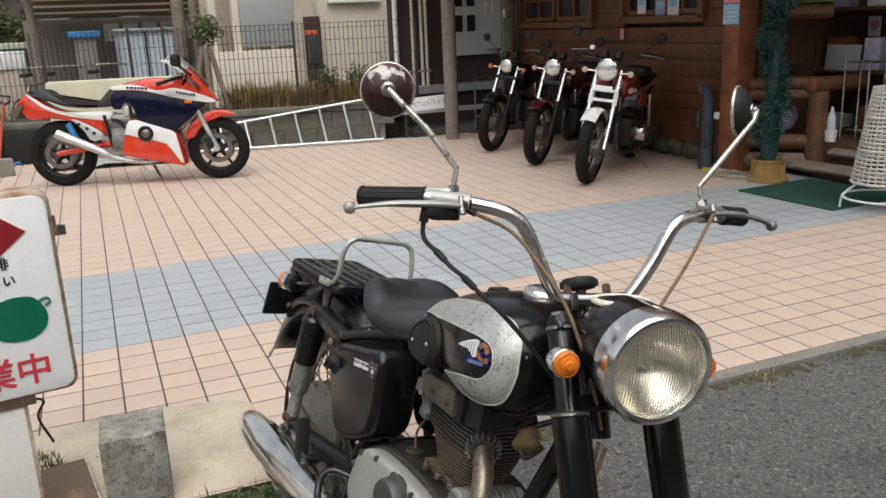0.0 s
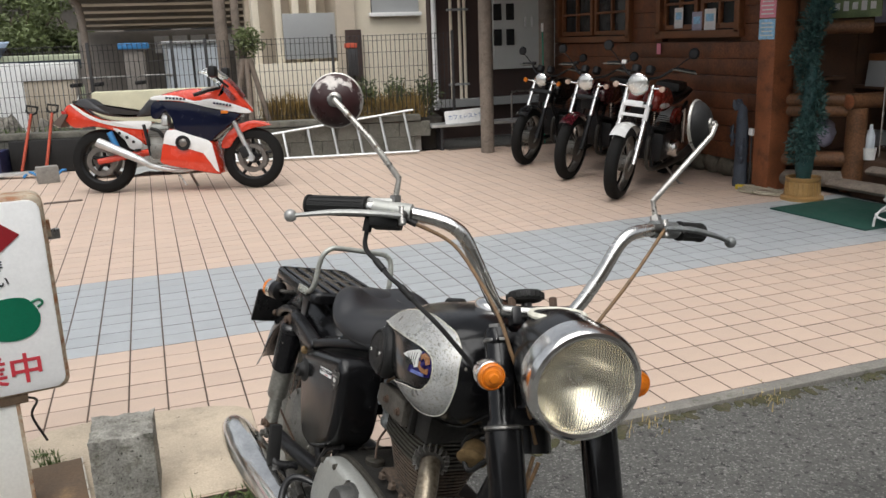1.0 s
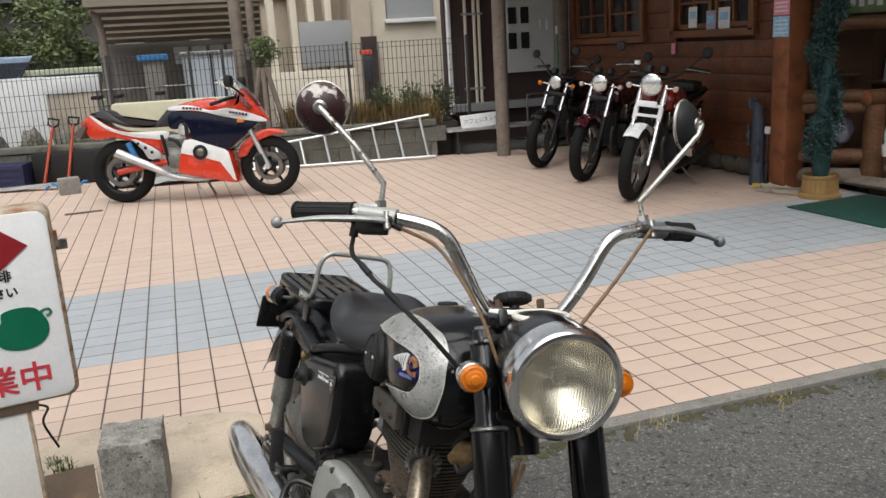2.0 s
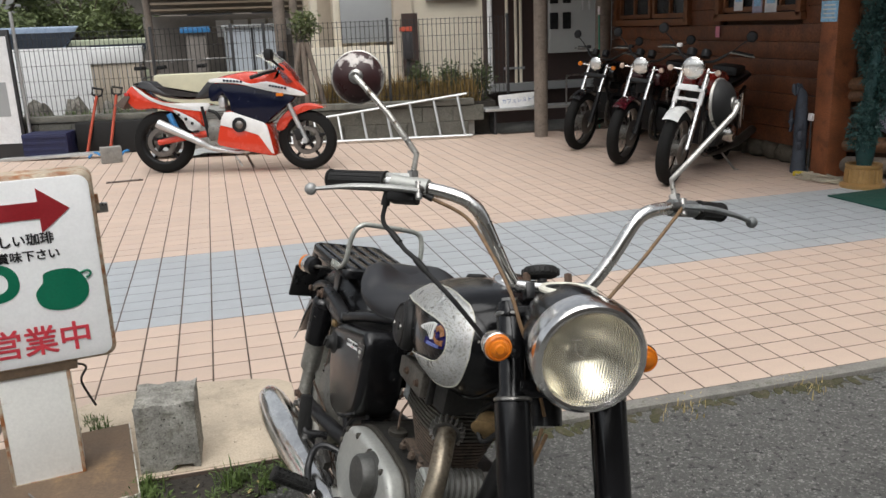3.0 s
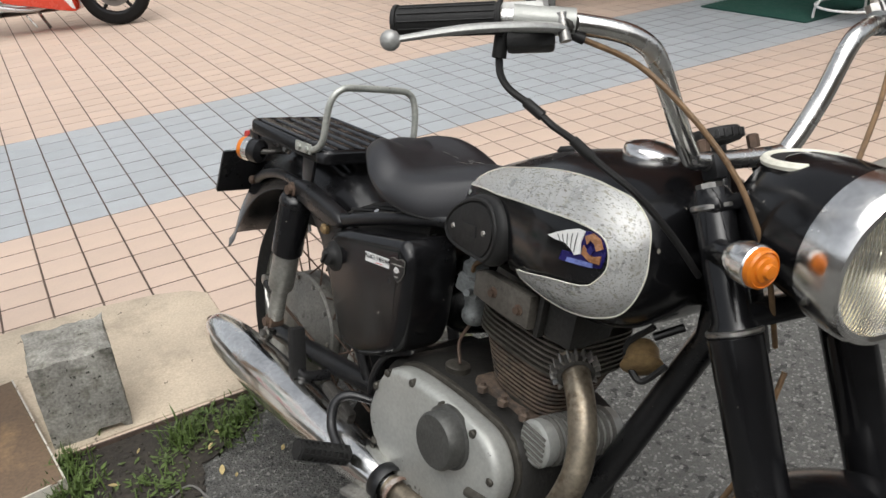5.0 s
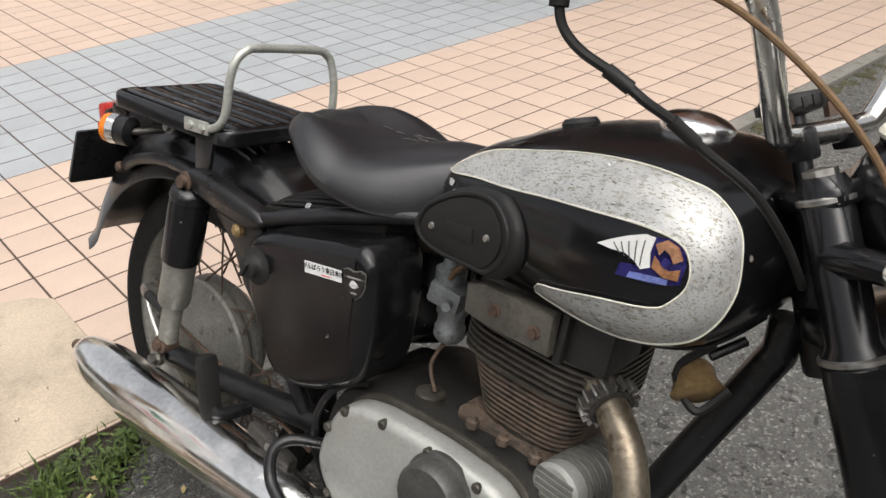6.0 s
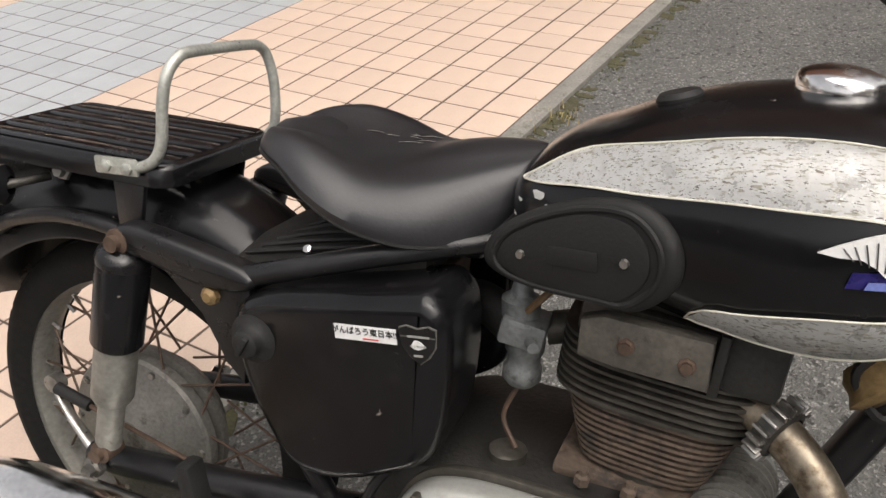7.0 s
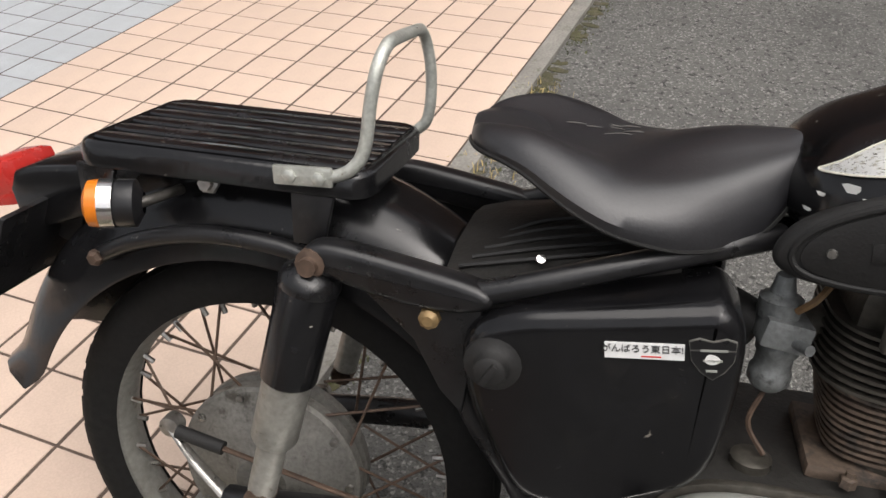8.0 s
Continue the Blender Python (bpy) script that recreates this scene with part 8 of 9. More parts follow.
    for p, q in (((0.866, -0.287, 0.973), (0.886, -0.278, 0.961)), ((0.915, -0.255, 0.940), (0.933, -0.239, 0.924))):
        part("cable_sleeve", one_tube([p, q], 0.0062, smooth=False), M_rubber_part, switch_cable)
    part("cable_boot", one_tube([(0.812, -0.287, 1.040), (0.815, -0.290, 1.014)], 0.0085, smooth=False), M_rubber_part, b)
    # headlamp
    n = Vector((0.862, 0.0, -0.507)).normalized()
    hm = STEER @ axis((0.222, 0.002, -0.140), n)
    lamp = part("headlamp", lathe(bmesh.new(), [(0.0, -0.205), (0.03, -0.202), (0.056, -0.185), (0.074, -0.15), (0.084, -0.10), (0.088, -0.05), (0.088, -0.035), (0.080, -0.035), (0.0, -0.15)], hm, 48), M_paint, b, "large round headlamp in a black shell")
    part("bezel", lathe(bmesh.new(), [(0.088, -0.052), (0.092, -0.050), (0.0945, -0.03), (0.0945, -0.012), (0.0935, -0.003), (0.090, 0.003), (0.085, 0.0045), (0.080, 0.002), (0.0775, -0.005), (0.0775, -0.014), (0.086, -0.04)], hm, 56), M_chrome, lamp)
    part("reflector", lathe(bmesh.new(), [(0.0805 * k / 10, -0.072 + 0.060 * (k / 10) ** 2) for k in range(10, -1, -1)], hm, 48), M_reflector, lamp)
    part("bulb", lathe(bmesh.new(), [(0.012, -0.070), (0.012, -0.05), (0.011, -0.035), (0.006, -0.028), (0, -0.027)], hm, 20), M_chrome, lamp)
    rows = []
    for i in range(24):
        v = -1 + 2 * i / 23
        row = []
        for k in range(217):
            u = 0.995 * (-1 + 2 * k / 216)
            x, y = 0.0775 * u, 0.0775 * v * math.sqrt(1 - u * u)
            clear = abs(x) < 0.042 and -0.004 < y < 0.036
            flute = (0.00008 if clear else 0.00050) * math.cos(2 * math.pi * x / 0.0050) * (1 if abs(v) < 0.97 else 0)
            row.append(hm @ Vector((x, y, 0.0055 - 1.75 * (x * x + y * y) + flute)))
        rows.append(row)
    bm = ring_loft(bmesh.new(), rows, close=False, caps=False)
    bmesh.ops.recalc_face_normals(bm, faces=bm.faces[:])
    bmesh.ops.solidify(bm, geom=bm.faces[:], thickness=0.003)
    part("lens_glass", bm, M_lens, lamp, "clear fluted glass").visible_shadow = False
    part("speedometer", lathe(bmesh.new(), [(0.040, 0.012), (0.043, 0.015), (0.048, 0.014), (0.051, 0.010), (0.050, 0.006)], STEER @ axis((0.124, 0.002, -0.019), (0.36, 0, 0.93)), 36), M_pin, lamp)
    part("speedo_cup", lathe(bmesh.new(), [(0.049, 0.008), (0.049, -0.01), (0.042, -0.04)], STEER @ axis((0.124, 0.002, -0.019), (0.36, 0, 0.93)), 36), M_paint, lamp)
    part("speedo_glass", lathe(bmesh.new(), [(0.0, 0.0135), (0.030, 0.0130), (0.0415, 0.0115)], STEER @ axis((0.124, 0.002, -0.019), (0.36, 0, 0.93)), 36), M_dark_hole, lamp)
    # mirrors
    inv = BIKE.inverted()
    for s, at, facing, stem in ((-1, (0.830, -2.474, 1.276), (-0.30, -0.94, 0.12), [(0.046, -0.254, 0.196), (0.049, -0.254, 0.212), (0.062, -0.249, 0.246), (0.070, -0.300, 0.316), (0.078, -0.350, 0.387)]),
                                (1, (1.520, -2.612, 1.196), (0.575, -0.82, 0.05), [(0.044, 0.252, 0.172), (0.043, 0.251, 0.186), (0.057, 0.241, 0.219), (0.080, 0.304, 0.285), (0.099, 0.358, 0.342), (0.099, 0.363, 0.348)])):
        c = inv @ Vector(at)
        f = (inv.to_3x3() @ Vector(facing)).normalized()
        mm = axis(c, f)
        mir = part("mirror", lathe(bmesh.new(), [(0.0, 0.020), (0.018, 0.0185), (0.032, 0.014), (0.042, 0.006), (0.0475, -0.003), (0.049, -0.008), (0.047, -0.010), (0.044, -0.010)], mm, 36), M_mirror_back if s < 0 else M_rubber_part, b,
                   "round mirror with flaked maroon and chrome back" if s < 0 else "round mirror with a dark back")
        part("glass", lathe(bmesh.new(), [(0.0, -0.0085), (0.044, -0.0085), (0.045, -0.0098)], mm, 36), M_mirror, mir)
        part("rim", lathe(bmesh.new(), [(0.0465, -0.004), (0.0500, -0.005), (0.0504, -0.009), (0.047, -0.0115), (0.044, -0.0105)], mm, 36), M_dull_chrome, mir)
        part("hub", lathe(bmesh.new(), [(0.014, 0.016), (0.013, 0.022), (0.008, 0.024), (0.008, 0.030), (0, 0.030)], mm, 20), M_steel, mir)
        pts = [g(p) for p in stem]
        pts[-1] = c + 0.028 * f
        part("stem", one_tube(pts, 0.0055, seg=10, per=5, smooth=False), M_dull_chrome, mir)
        part("stem_nut", one_tube([pts[0], pts[0] + 0.022 * (pts[1] - pts[0]).normalized()], 0.011, smooth=False, seg=6), M_steel, mir)


motorcycle()

# ---- the other parked motorcycles ----
M_red_gloss = material("racing_red", (0.60, 0.045, 0.018), 0.22, vary=0.04, bump=0, coat=0.6)
M_white_gloss = material("racing_white", (0.74, 0.74, 0.73), 0.25, vary=0.03, bump=0, coat=0.5)
M_navy = material("deep_navy", (0.005, 0.007, 0.022), 0.18, vary=0.1, bump=0, spec=0.28)
M_blackened = material("black_casting", (0.011, 0.011, 0.012), 0.5, spec=0.3, vary=0.25, scale=20)
M_disc = material("brake_disc", (0.20, 0.185, 0.17), 0.4, metal=0.8, vary=0.12, scale=25)
M_screen = glass("smoked_screen", (0.75, 0.78, 0.8), 0.03)
M_maroon = material("maroon_paint", (0.05, 0.005, 0.009), 0.25, vary=0.1, bump=0, coat=0.5)
M_lamp_glass = material("headlamp_glass", (0.80, 0.81, 0.78), 0.20, metal=0.6, vary=0.10, scale=40, bump=0.0)


def cast_wheel(parent, name, x, r, half, spokes=5, disc=True, y=0.0):
    """A cast wheel about y: tyre, rim, spokes, discs."""
    at = (x, y, r)
    prof = [(r * 0.70 + r * 0.30 * math.sin(math.pi * k / 12) ** 0.5, -half * math.cos(math.pi * k / 12)) for k in range(13)]
    w = part(name, one_lathe(prof, at, (0, 1, 0), 44), M_rubber, parent, "black road tyre on a cast wheel")
    part("rim", one_lathe([(r * 0.72, -half * 0.7), (r * 0.66, -half * 0.6), (r * 0.63, 0), (r * 0.66, half * 0.6), (r * 0.72, half * 0.7)], at, (0, 1, 0), 44), M_blackened, w)
    part("hub", one_lathe([(0, -half), (0.05, -half), (0.055, 0), (0.05, half), (0, half)], at, (0, 1, 0), 24), M_blackened, w)
    for k in range(spokes):
        a = 2 * math.pi * k / spokes + 0.3
        d = Vector((math.cos(a), 0, math.sin(a)))
        part("wheel_spoke", one_tube([Vector(at) + 0.04 * d, Vector(at) + r * 0.66 * d], [0.020, 0.014], smooth=False, seg=8), M_blackened, w)
    if disc:
        for s in (-1, 1):
            part("brake_disc", one_lathe([(r * 0.33, -0.002), (r * 0.47, -0.002), (r * 0.47, 0.002), (r * 0.33, 0.002), (r * 0.33, -0.002)], (x, y + s * (half + 0.012), r), (0, 1, 0), 36), M_disc, w)
    return w


def narrow(x):
    """How the bodywork narrows towards nose and tail."""
    return 1 - 0.62 * max(0.0, (x - 1.15) / 0.45) ** 1.6 - 0.45 * max(0.0, (0.25 - x) / 0.5) ** 1.5


def side_panel(name, pts, y0, depth, mat, parent, bevel=0.012, smooth=3, label="", taper=True):
    """A panel drawn in x, z that stands from y0 outwards to the right by depth."""
    out = curve2(pts, smooth) if smooth else pts
    bm = one_slab(out, depth, pose(0, y0, 0, 90, 0, 0), bevel)
    if taper:
        for v in bm.verts:
            v.co.y *= narrow(v.co.x)
    return part(name, bm, mat, parent, label)


def red_bike():
    m = Matrix.Translation((-0.03, 4.885, 0)) @ pose(0, 0, 0, -4, 0, math.degrees(math.atan2(-0.513, 1.438)))
    b = thing("sport_motorcycle", m, "red, white and navy faired sport motorcycle on its stand", "motorcycle")
    rear = cast_wheel(b, "rear_wheel", 0.08, 0.315, 0.062)
    cast_wheel(b, "front_wheel", 1.565, 0.298, 0.052)
    for pts, nm, mat, y0, d in (
            ([(-0.26, 0.80), (-0.20, 0.875), (-0.12, 0.865), (0.02, 0.77), (0.20, 0.71), (0.45, 0.69), (0.60, 0.68), (0.60, 0.58), (0.54, 0.46), (0.47, 0.52), (0.22, 0.615), (0.04, 0.655), (-0.16, 0.650), (-0.25, 0.74)], "tail_cowl", M_red_gloss, 0.13, 0.26),
    ):
        side_panel(nm, pts, y0, d, mat, b, 0.03)
    side_panel("white_band", [(-0.17, 0.885), (-0.11, 0.86), (0.03, 0.765), (0.21, 0.705), (0.50, 0.70), (0.625, 0.69), (0.61, 0.645), (0.57, 0.615), (0.46, 0.625), (0.25, 0.660), (0.05, 0.722), (-0.08, 0.800)], -0.128, 0.010, M_white_gloss, b, 0.002)
    seat = side_panel("seat", [(-0.16, 0.895), (-0.05, 0.928), (0.03, 0.918), (0.10, 0.86), (0.23, 0.81), (0.41, 0.772), (0.50, 0.79), (0.60, 0.89), (0.66, 0.925), (0.72, 0.86), (0.66, 0.755), (0.45, 0.735), (0.20, 0.755), (0.03, 0.815), (-0.10, 0.875)], 0.124, 0.248, M_vinyl, b, 0.03, label="black stepped dual seat")
    side_panel("fuel_tank", [(0.68, 0.84), (0.72, 0.93), (0.85, 0.965), (1.04, 0.99), (1.20, 0.965), (1.28, 0.90), (1.20, 0.80), (0.95, 0.78), (0.75, 0.78)], 0.165, 0.33, M_red_gloss, b, 0.05, label="red fuel tank with white stripe")
    side_panel("tank_stripe", [(0.66, 0.895), (0.70, 0.93), (0.90, 0.925), (1.08, 0.868), (1.24, 0.885), (1.44, 0.825), (1.575, 0.765), (1.57, 0.735), (1.42, 0.755), (1.20, 0.805), (0.95, 0.872), (0.78, 0.885)], -0.176, 0.022, M_white_gloss, b, 0.003)
    for x0, x1, z0, z1, mt in ((0.80, 1.00, 0.908, 0.888, M_navy), (1.25, 1.42, 0.846, 0.812, M_navy)):
        n = 6
        for k in range(n):
            u = (k + 0.5) / n
            part("letter_bar", one_box((x0 + (x1 - x0) * u, -0.1985 * narrow(x0 + (x1 - x0) * u), z0 + (z1 - z0) * u), (abs(x1 - x0) / n * 0.72, 0.006, 0.021), (0, 8, 22 if x0 > 1.1 else 0)), mt, b)
    side_panel("side_fairing", [(0.64, 0.74), (0.68, 0.88), (0.95, 0.862), (1.12, 0.832), (1.26, 0.79), (1.47, 0.735), (1.47, 0.705), (1.34, 0.60), (1.25, 0.53), (1.18, 0.48), (0.98, 0.555), (0.86, 0.605), (0.84, 0.70), (0.78, 0.78), (0.70, 0.71)], 0.178, 0.356, M_navy, b, 0.014, label="deep navy side fairing")
    side_panel("belly_fairing", [(0.79, 0.60), (0.86, 0.60), (1.18, 0.48), (1.215, 0.46), (1.25, 0.28), (1.265, 0.17), (1.20, 0.165), (0.95, 0.22), (0.71, 0.275), (0.70, 0.35), (0.74, 0.50)], 0.19, 0.38, M_red_gloss, b, 0.02, 2, "red belly fairing")
    side_panel("belly_white", [(0.79, 0.60), (0.86, 0.605), (1.18, 0.49), (1.21, 0.46), (1.262, 0.18), (1.235, 0.19), (1.12, 0.368), (1.0, 0.41), (0.74, 0.475), (0.76, 0.55)], -0.186, 0.012, M_white_gloss, b, 0.003, 0)
    part("round_vent", one_lathe([(0.072, 0), (0.072, 0.012), (0.055, 0.016), (0.05, 0.010), (0, 0.010)], (0.935, -0.197, 0.475), (0, -1, 0), 28), M_blackened, b)
    part("vent_boss", one_lathe([(0.04, 0.010), (0.03, 0.018), (0, 0.02)], (0.935, -0.197, 0.475), (0, -1, 0), 20), M_disc, b)
    side_panel("nose_cowl", [(1.12, 0.86), (1.23, 0.91), (1.32, 0.95), (1.335, 1.04), (1.37, 1.05), (1.45, 0.965), (1.52, 0.86), (1.59, 0.765), (1.56, 0.74), (1.42, 0.775), (1.26, 0.82)], 0.172, 0.344, M_red_gloss, b, 0.03, label="red nose cowl")
    bm = bmesh.new()
    rows = []
    for x, z, w in ((1.20, 1.19, 0.10), (1.28, 1.165, 0.13), (1.36, 1.105, 0.15), (1.45, 1.015, 0.16), (1.53, 0.90, 0.15)):
        rows.append([(x - 0.10 * (k / 5 - 1) ** 2, w * (k / 5 - 1), z - 0.05 * (k / 5 - 1) ** 2) for k in range(11)])
    ring_loft(bm, rows, close=False)
    bmesh.ops.solidify(bm, geom=bm.faces[:], thickness=0.003)
    part("windscreen", bm, M_screen, b, "smoked clear windscreen")
    side_panel("front_mudguard", [(1.27, 0.41), (1.30, 0.51), (1.43, 0.62), (1.60, 0.665), (1.76, 0.615), (1.62, 0.595), (1.50, 0.555), (1.41, 0.49), (1.35, 0.41)], 0.075, 0.15, M_red_gloss, b, 0.012, label="red front mudguard", taper=False)
    for s in (-1, 1):
        fk = part("fork_leg", one_tube([(1.40, s * 0.10, 0.70), (1.565, s * 0.10, 0.31)], [0.021, 0.026], smooth=False, seg=14), M_alu, b)
        part("axle_clamp", one_lathe([(0.03, -0.03), (0.03, 0.03), (0, 0.03)], (1.565, s * 0.11, 0.30), (0, s, 0), 14), M_alu, fk)
        part("caliper", one_box((1.50, s * 0.12, 0.36), (0.07, 0.05, 0.11), (0, -20, 0), 0.012), M_blackened, fk)
        mir = part("mirror", one_box((1.29, s * 0.24, 1.135), (0.08, 0.14, 0.115), (0, 0, 0), 0.036), M_blackened, b)
        part("mirror_stalk", one_tube([(1.30, s * 0.20, 1.09), (1.40, s * 0.13, 0.99)], 0.012, smooth=False), M_blackened, mir)
        hb = part("handlebar", one_tube([(1.33, s * 0.12, 0.99), (1.24, s * 0.26, 0.96), (1.13, s * 0.33, 0.925)], 0.014), M_blackened, b)
        part("grip", one_tube([(1.22, s * 0.28, 0.955), (1.12, s * 0.335, 0.922)], 0.019, smooth=False), M_rubber_part, hb)
        part("lever", one_tube([(1.30, s * 0.20, 1.0), (1.20, s * 0.34, 0.965)], 0.008, smooth=False), M_alu, hb)
        part("indicator", one_box((1.36, s * 0.20, 0.755), (0.07, 0.03, 0.03), bevel=0.008), M_orange, b)
        part("swinging_arm", one_tube([(0.06, s * 0.10, 0.315), (0.36, s * 0.10, 0.365), (0.62, s * 0.11, 0.40)], [0.030, 0.034, 0.036], smooth=False, seg=10), M_red_gloss, b)
    eng = part("engine", one_box((0.68, 0, 0.47), (0.22, 0.27, 0.40), bevel=0.04), M_alloy_light, b, "grey alloy engine block")
    part("engine_cover", one_lathe([(0.075, 0), (0.075, 0.03), (0.06, 0.04), (0, 0.04)], (0.655, -0.13, 0.40), (0, -1, 0), 26), M_alloy, eng)
    for k in range(4):
        part("cooling_fin", one_box((0.69, 0, 0.545 + 0.022 * k), (0.20, 0.31, 0.007), bevel=0.002), M_alloy, eng)
    part("frame_rail", one_tube([(0.55, -0.14, 0.66), (0.58, -0.15, 0.50), (0.60, -0.15, 0.36)], [0.026, 0.028, 0.024], flat=0.6), M_blackened, b)
    for k in range(3):
        part("engine_bolt", one_lathe([(0.012, 0), (0.012, 0.008), (0, 0.009)], (0.62 + 0.05 * k, -0.1355, 0.33 + 0.02 * (k % 2)), (0, -1, 0), 8), M_chrome, eng)
    part("clutch_cover", one_lathe([(0.052, 0), (0.052, 0.022), (0.04, 0.030), (0, 0.031)], (0.735, -0.134, 0.335), (0, -1, 0), 22), M_alloy, eng)
    part("coolant_hose", one_tube([(0.62, -0.15, 0.62), (0.69, -0.165, 0.60), (0.74, -0.16, 0.53)], 0.016), M_rubber_part, eng)
    part("carburettor", one_box((0.755, -0.09, 0.695), (0.07, 0.13, 0.10), bevel=0.02), M_alu, b)
    part("carburettor_cap", one_lathe([(0.026, 0), (0.028, 0.02), (0.014, 0.03), (0, 0.03)], (0.755, -0.135, 0.742), (0, 0, 1), 16), M_alu, b)
    ft = part("footrest_plate", one_slab(curve2([(0.25, 0.64), (0.36, 0.60), (0.52, 0.50), (0.50, 0.42), (0.40, 0.44), (0.36, 0.52)], 2), 0.012, pose(0, -0.15, 0, 90, 0, 0), 0.003), M_alu, b)
    for x, z, r in ((0.315, 0.588, 0.016), (0.385, 0.545, 0.017), (0.445, 0.50, 0.016)):
        part("plate_hole", one_lathe([(r, 0), (r, 0.002), (0, 0.002)], (x, -0.1625, z), (0, -1, 0), 14), M_dark_hole, ft)
    part("footrest", one_tube([(0.50, -0.16, 0.42), (0.49, -0.25, 0.42)], 0.014, smooth=False), M_rubber_part, ft)
    sil = part("silencer", one_tube([(0.115, -0.19, 0.505), (0.14, -0.19, 0.495), (0.50, -0.19, 0.325), (0.62, -0.17, 0.255), (0.85, -0.12, 0.205), (1.05, -0.08, 0.22)], [0.042, 0.046, 0.035, 0.024, 0.022, 0.022], seg=18, per=4), M_alu, b, "chrome megaphone silencer")
    part("silencer_mouth", one_lathe([(0.034, 0.001), (0, 0.001)], (0.113, -0.19, 0.506), (-0.9, 0, 0.45), 18), M_dark_hole, sil)
    part("rear_shock", one_tube([(0.20, -0.12, 0.60), (0.27, -0.11, 0.42)], 0.03, smooth=False), M_blue_plastic, b)
    part("sprocket_disc", one_lathe([(0.098, 0), (0.140, 0), (0.140, 0.004), (0.098, 0.004), (0.098, 0)], (0.08, -0.082, 0.315), (0, -1, 0), 36), M_disc, rear)
    part("tail_lamp", one_box((-0.235, 0, 0.79), (0.05, 0.20, 0.06), bevel=0.015), M_tail, b)
    part("plate_bracket", one_slab([(-0.36, 0.70), (-0.24, 0.80), (-0.20, 0.78), (-0.28, 0.66)], 0.20, pose(0, 0.10, 0, 90, 0, 0), 0.005), M_rust_plate, b)
    part("stand", one_tube([(0.86, 0.10, 0.22), (0.92, 0.22, 0.01)], 0.014, smooth=False), M_steel, b)
    part("stand_foot", one_tube([(0.84, -0.09, 0.16), (0.91, -0.12, 0.06)], 0.010, smooth=False), M_steel, b)


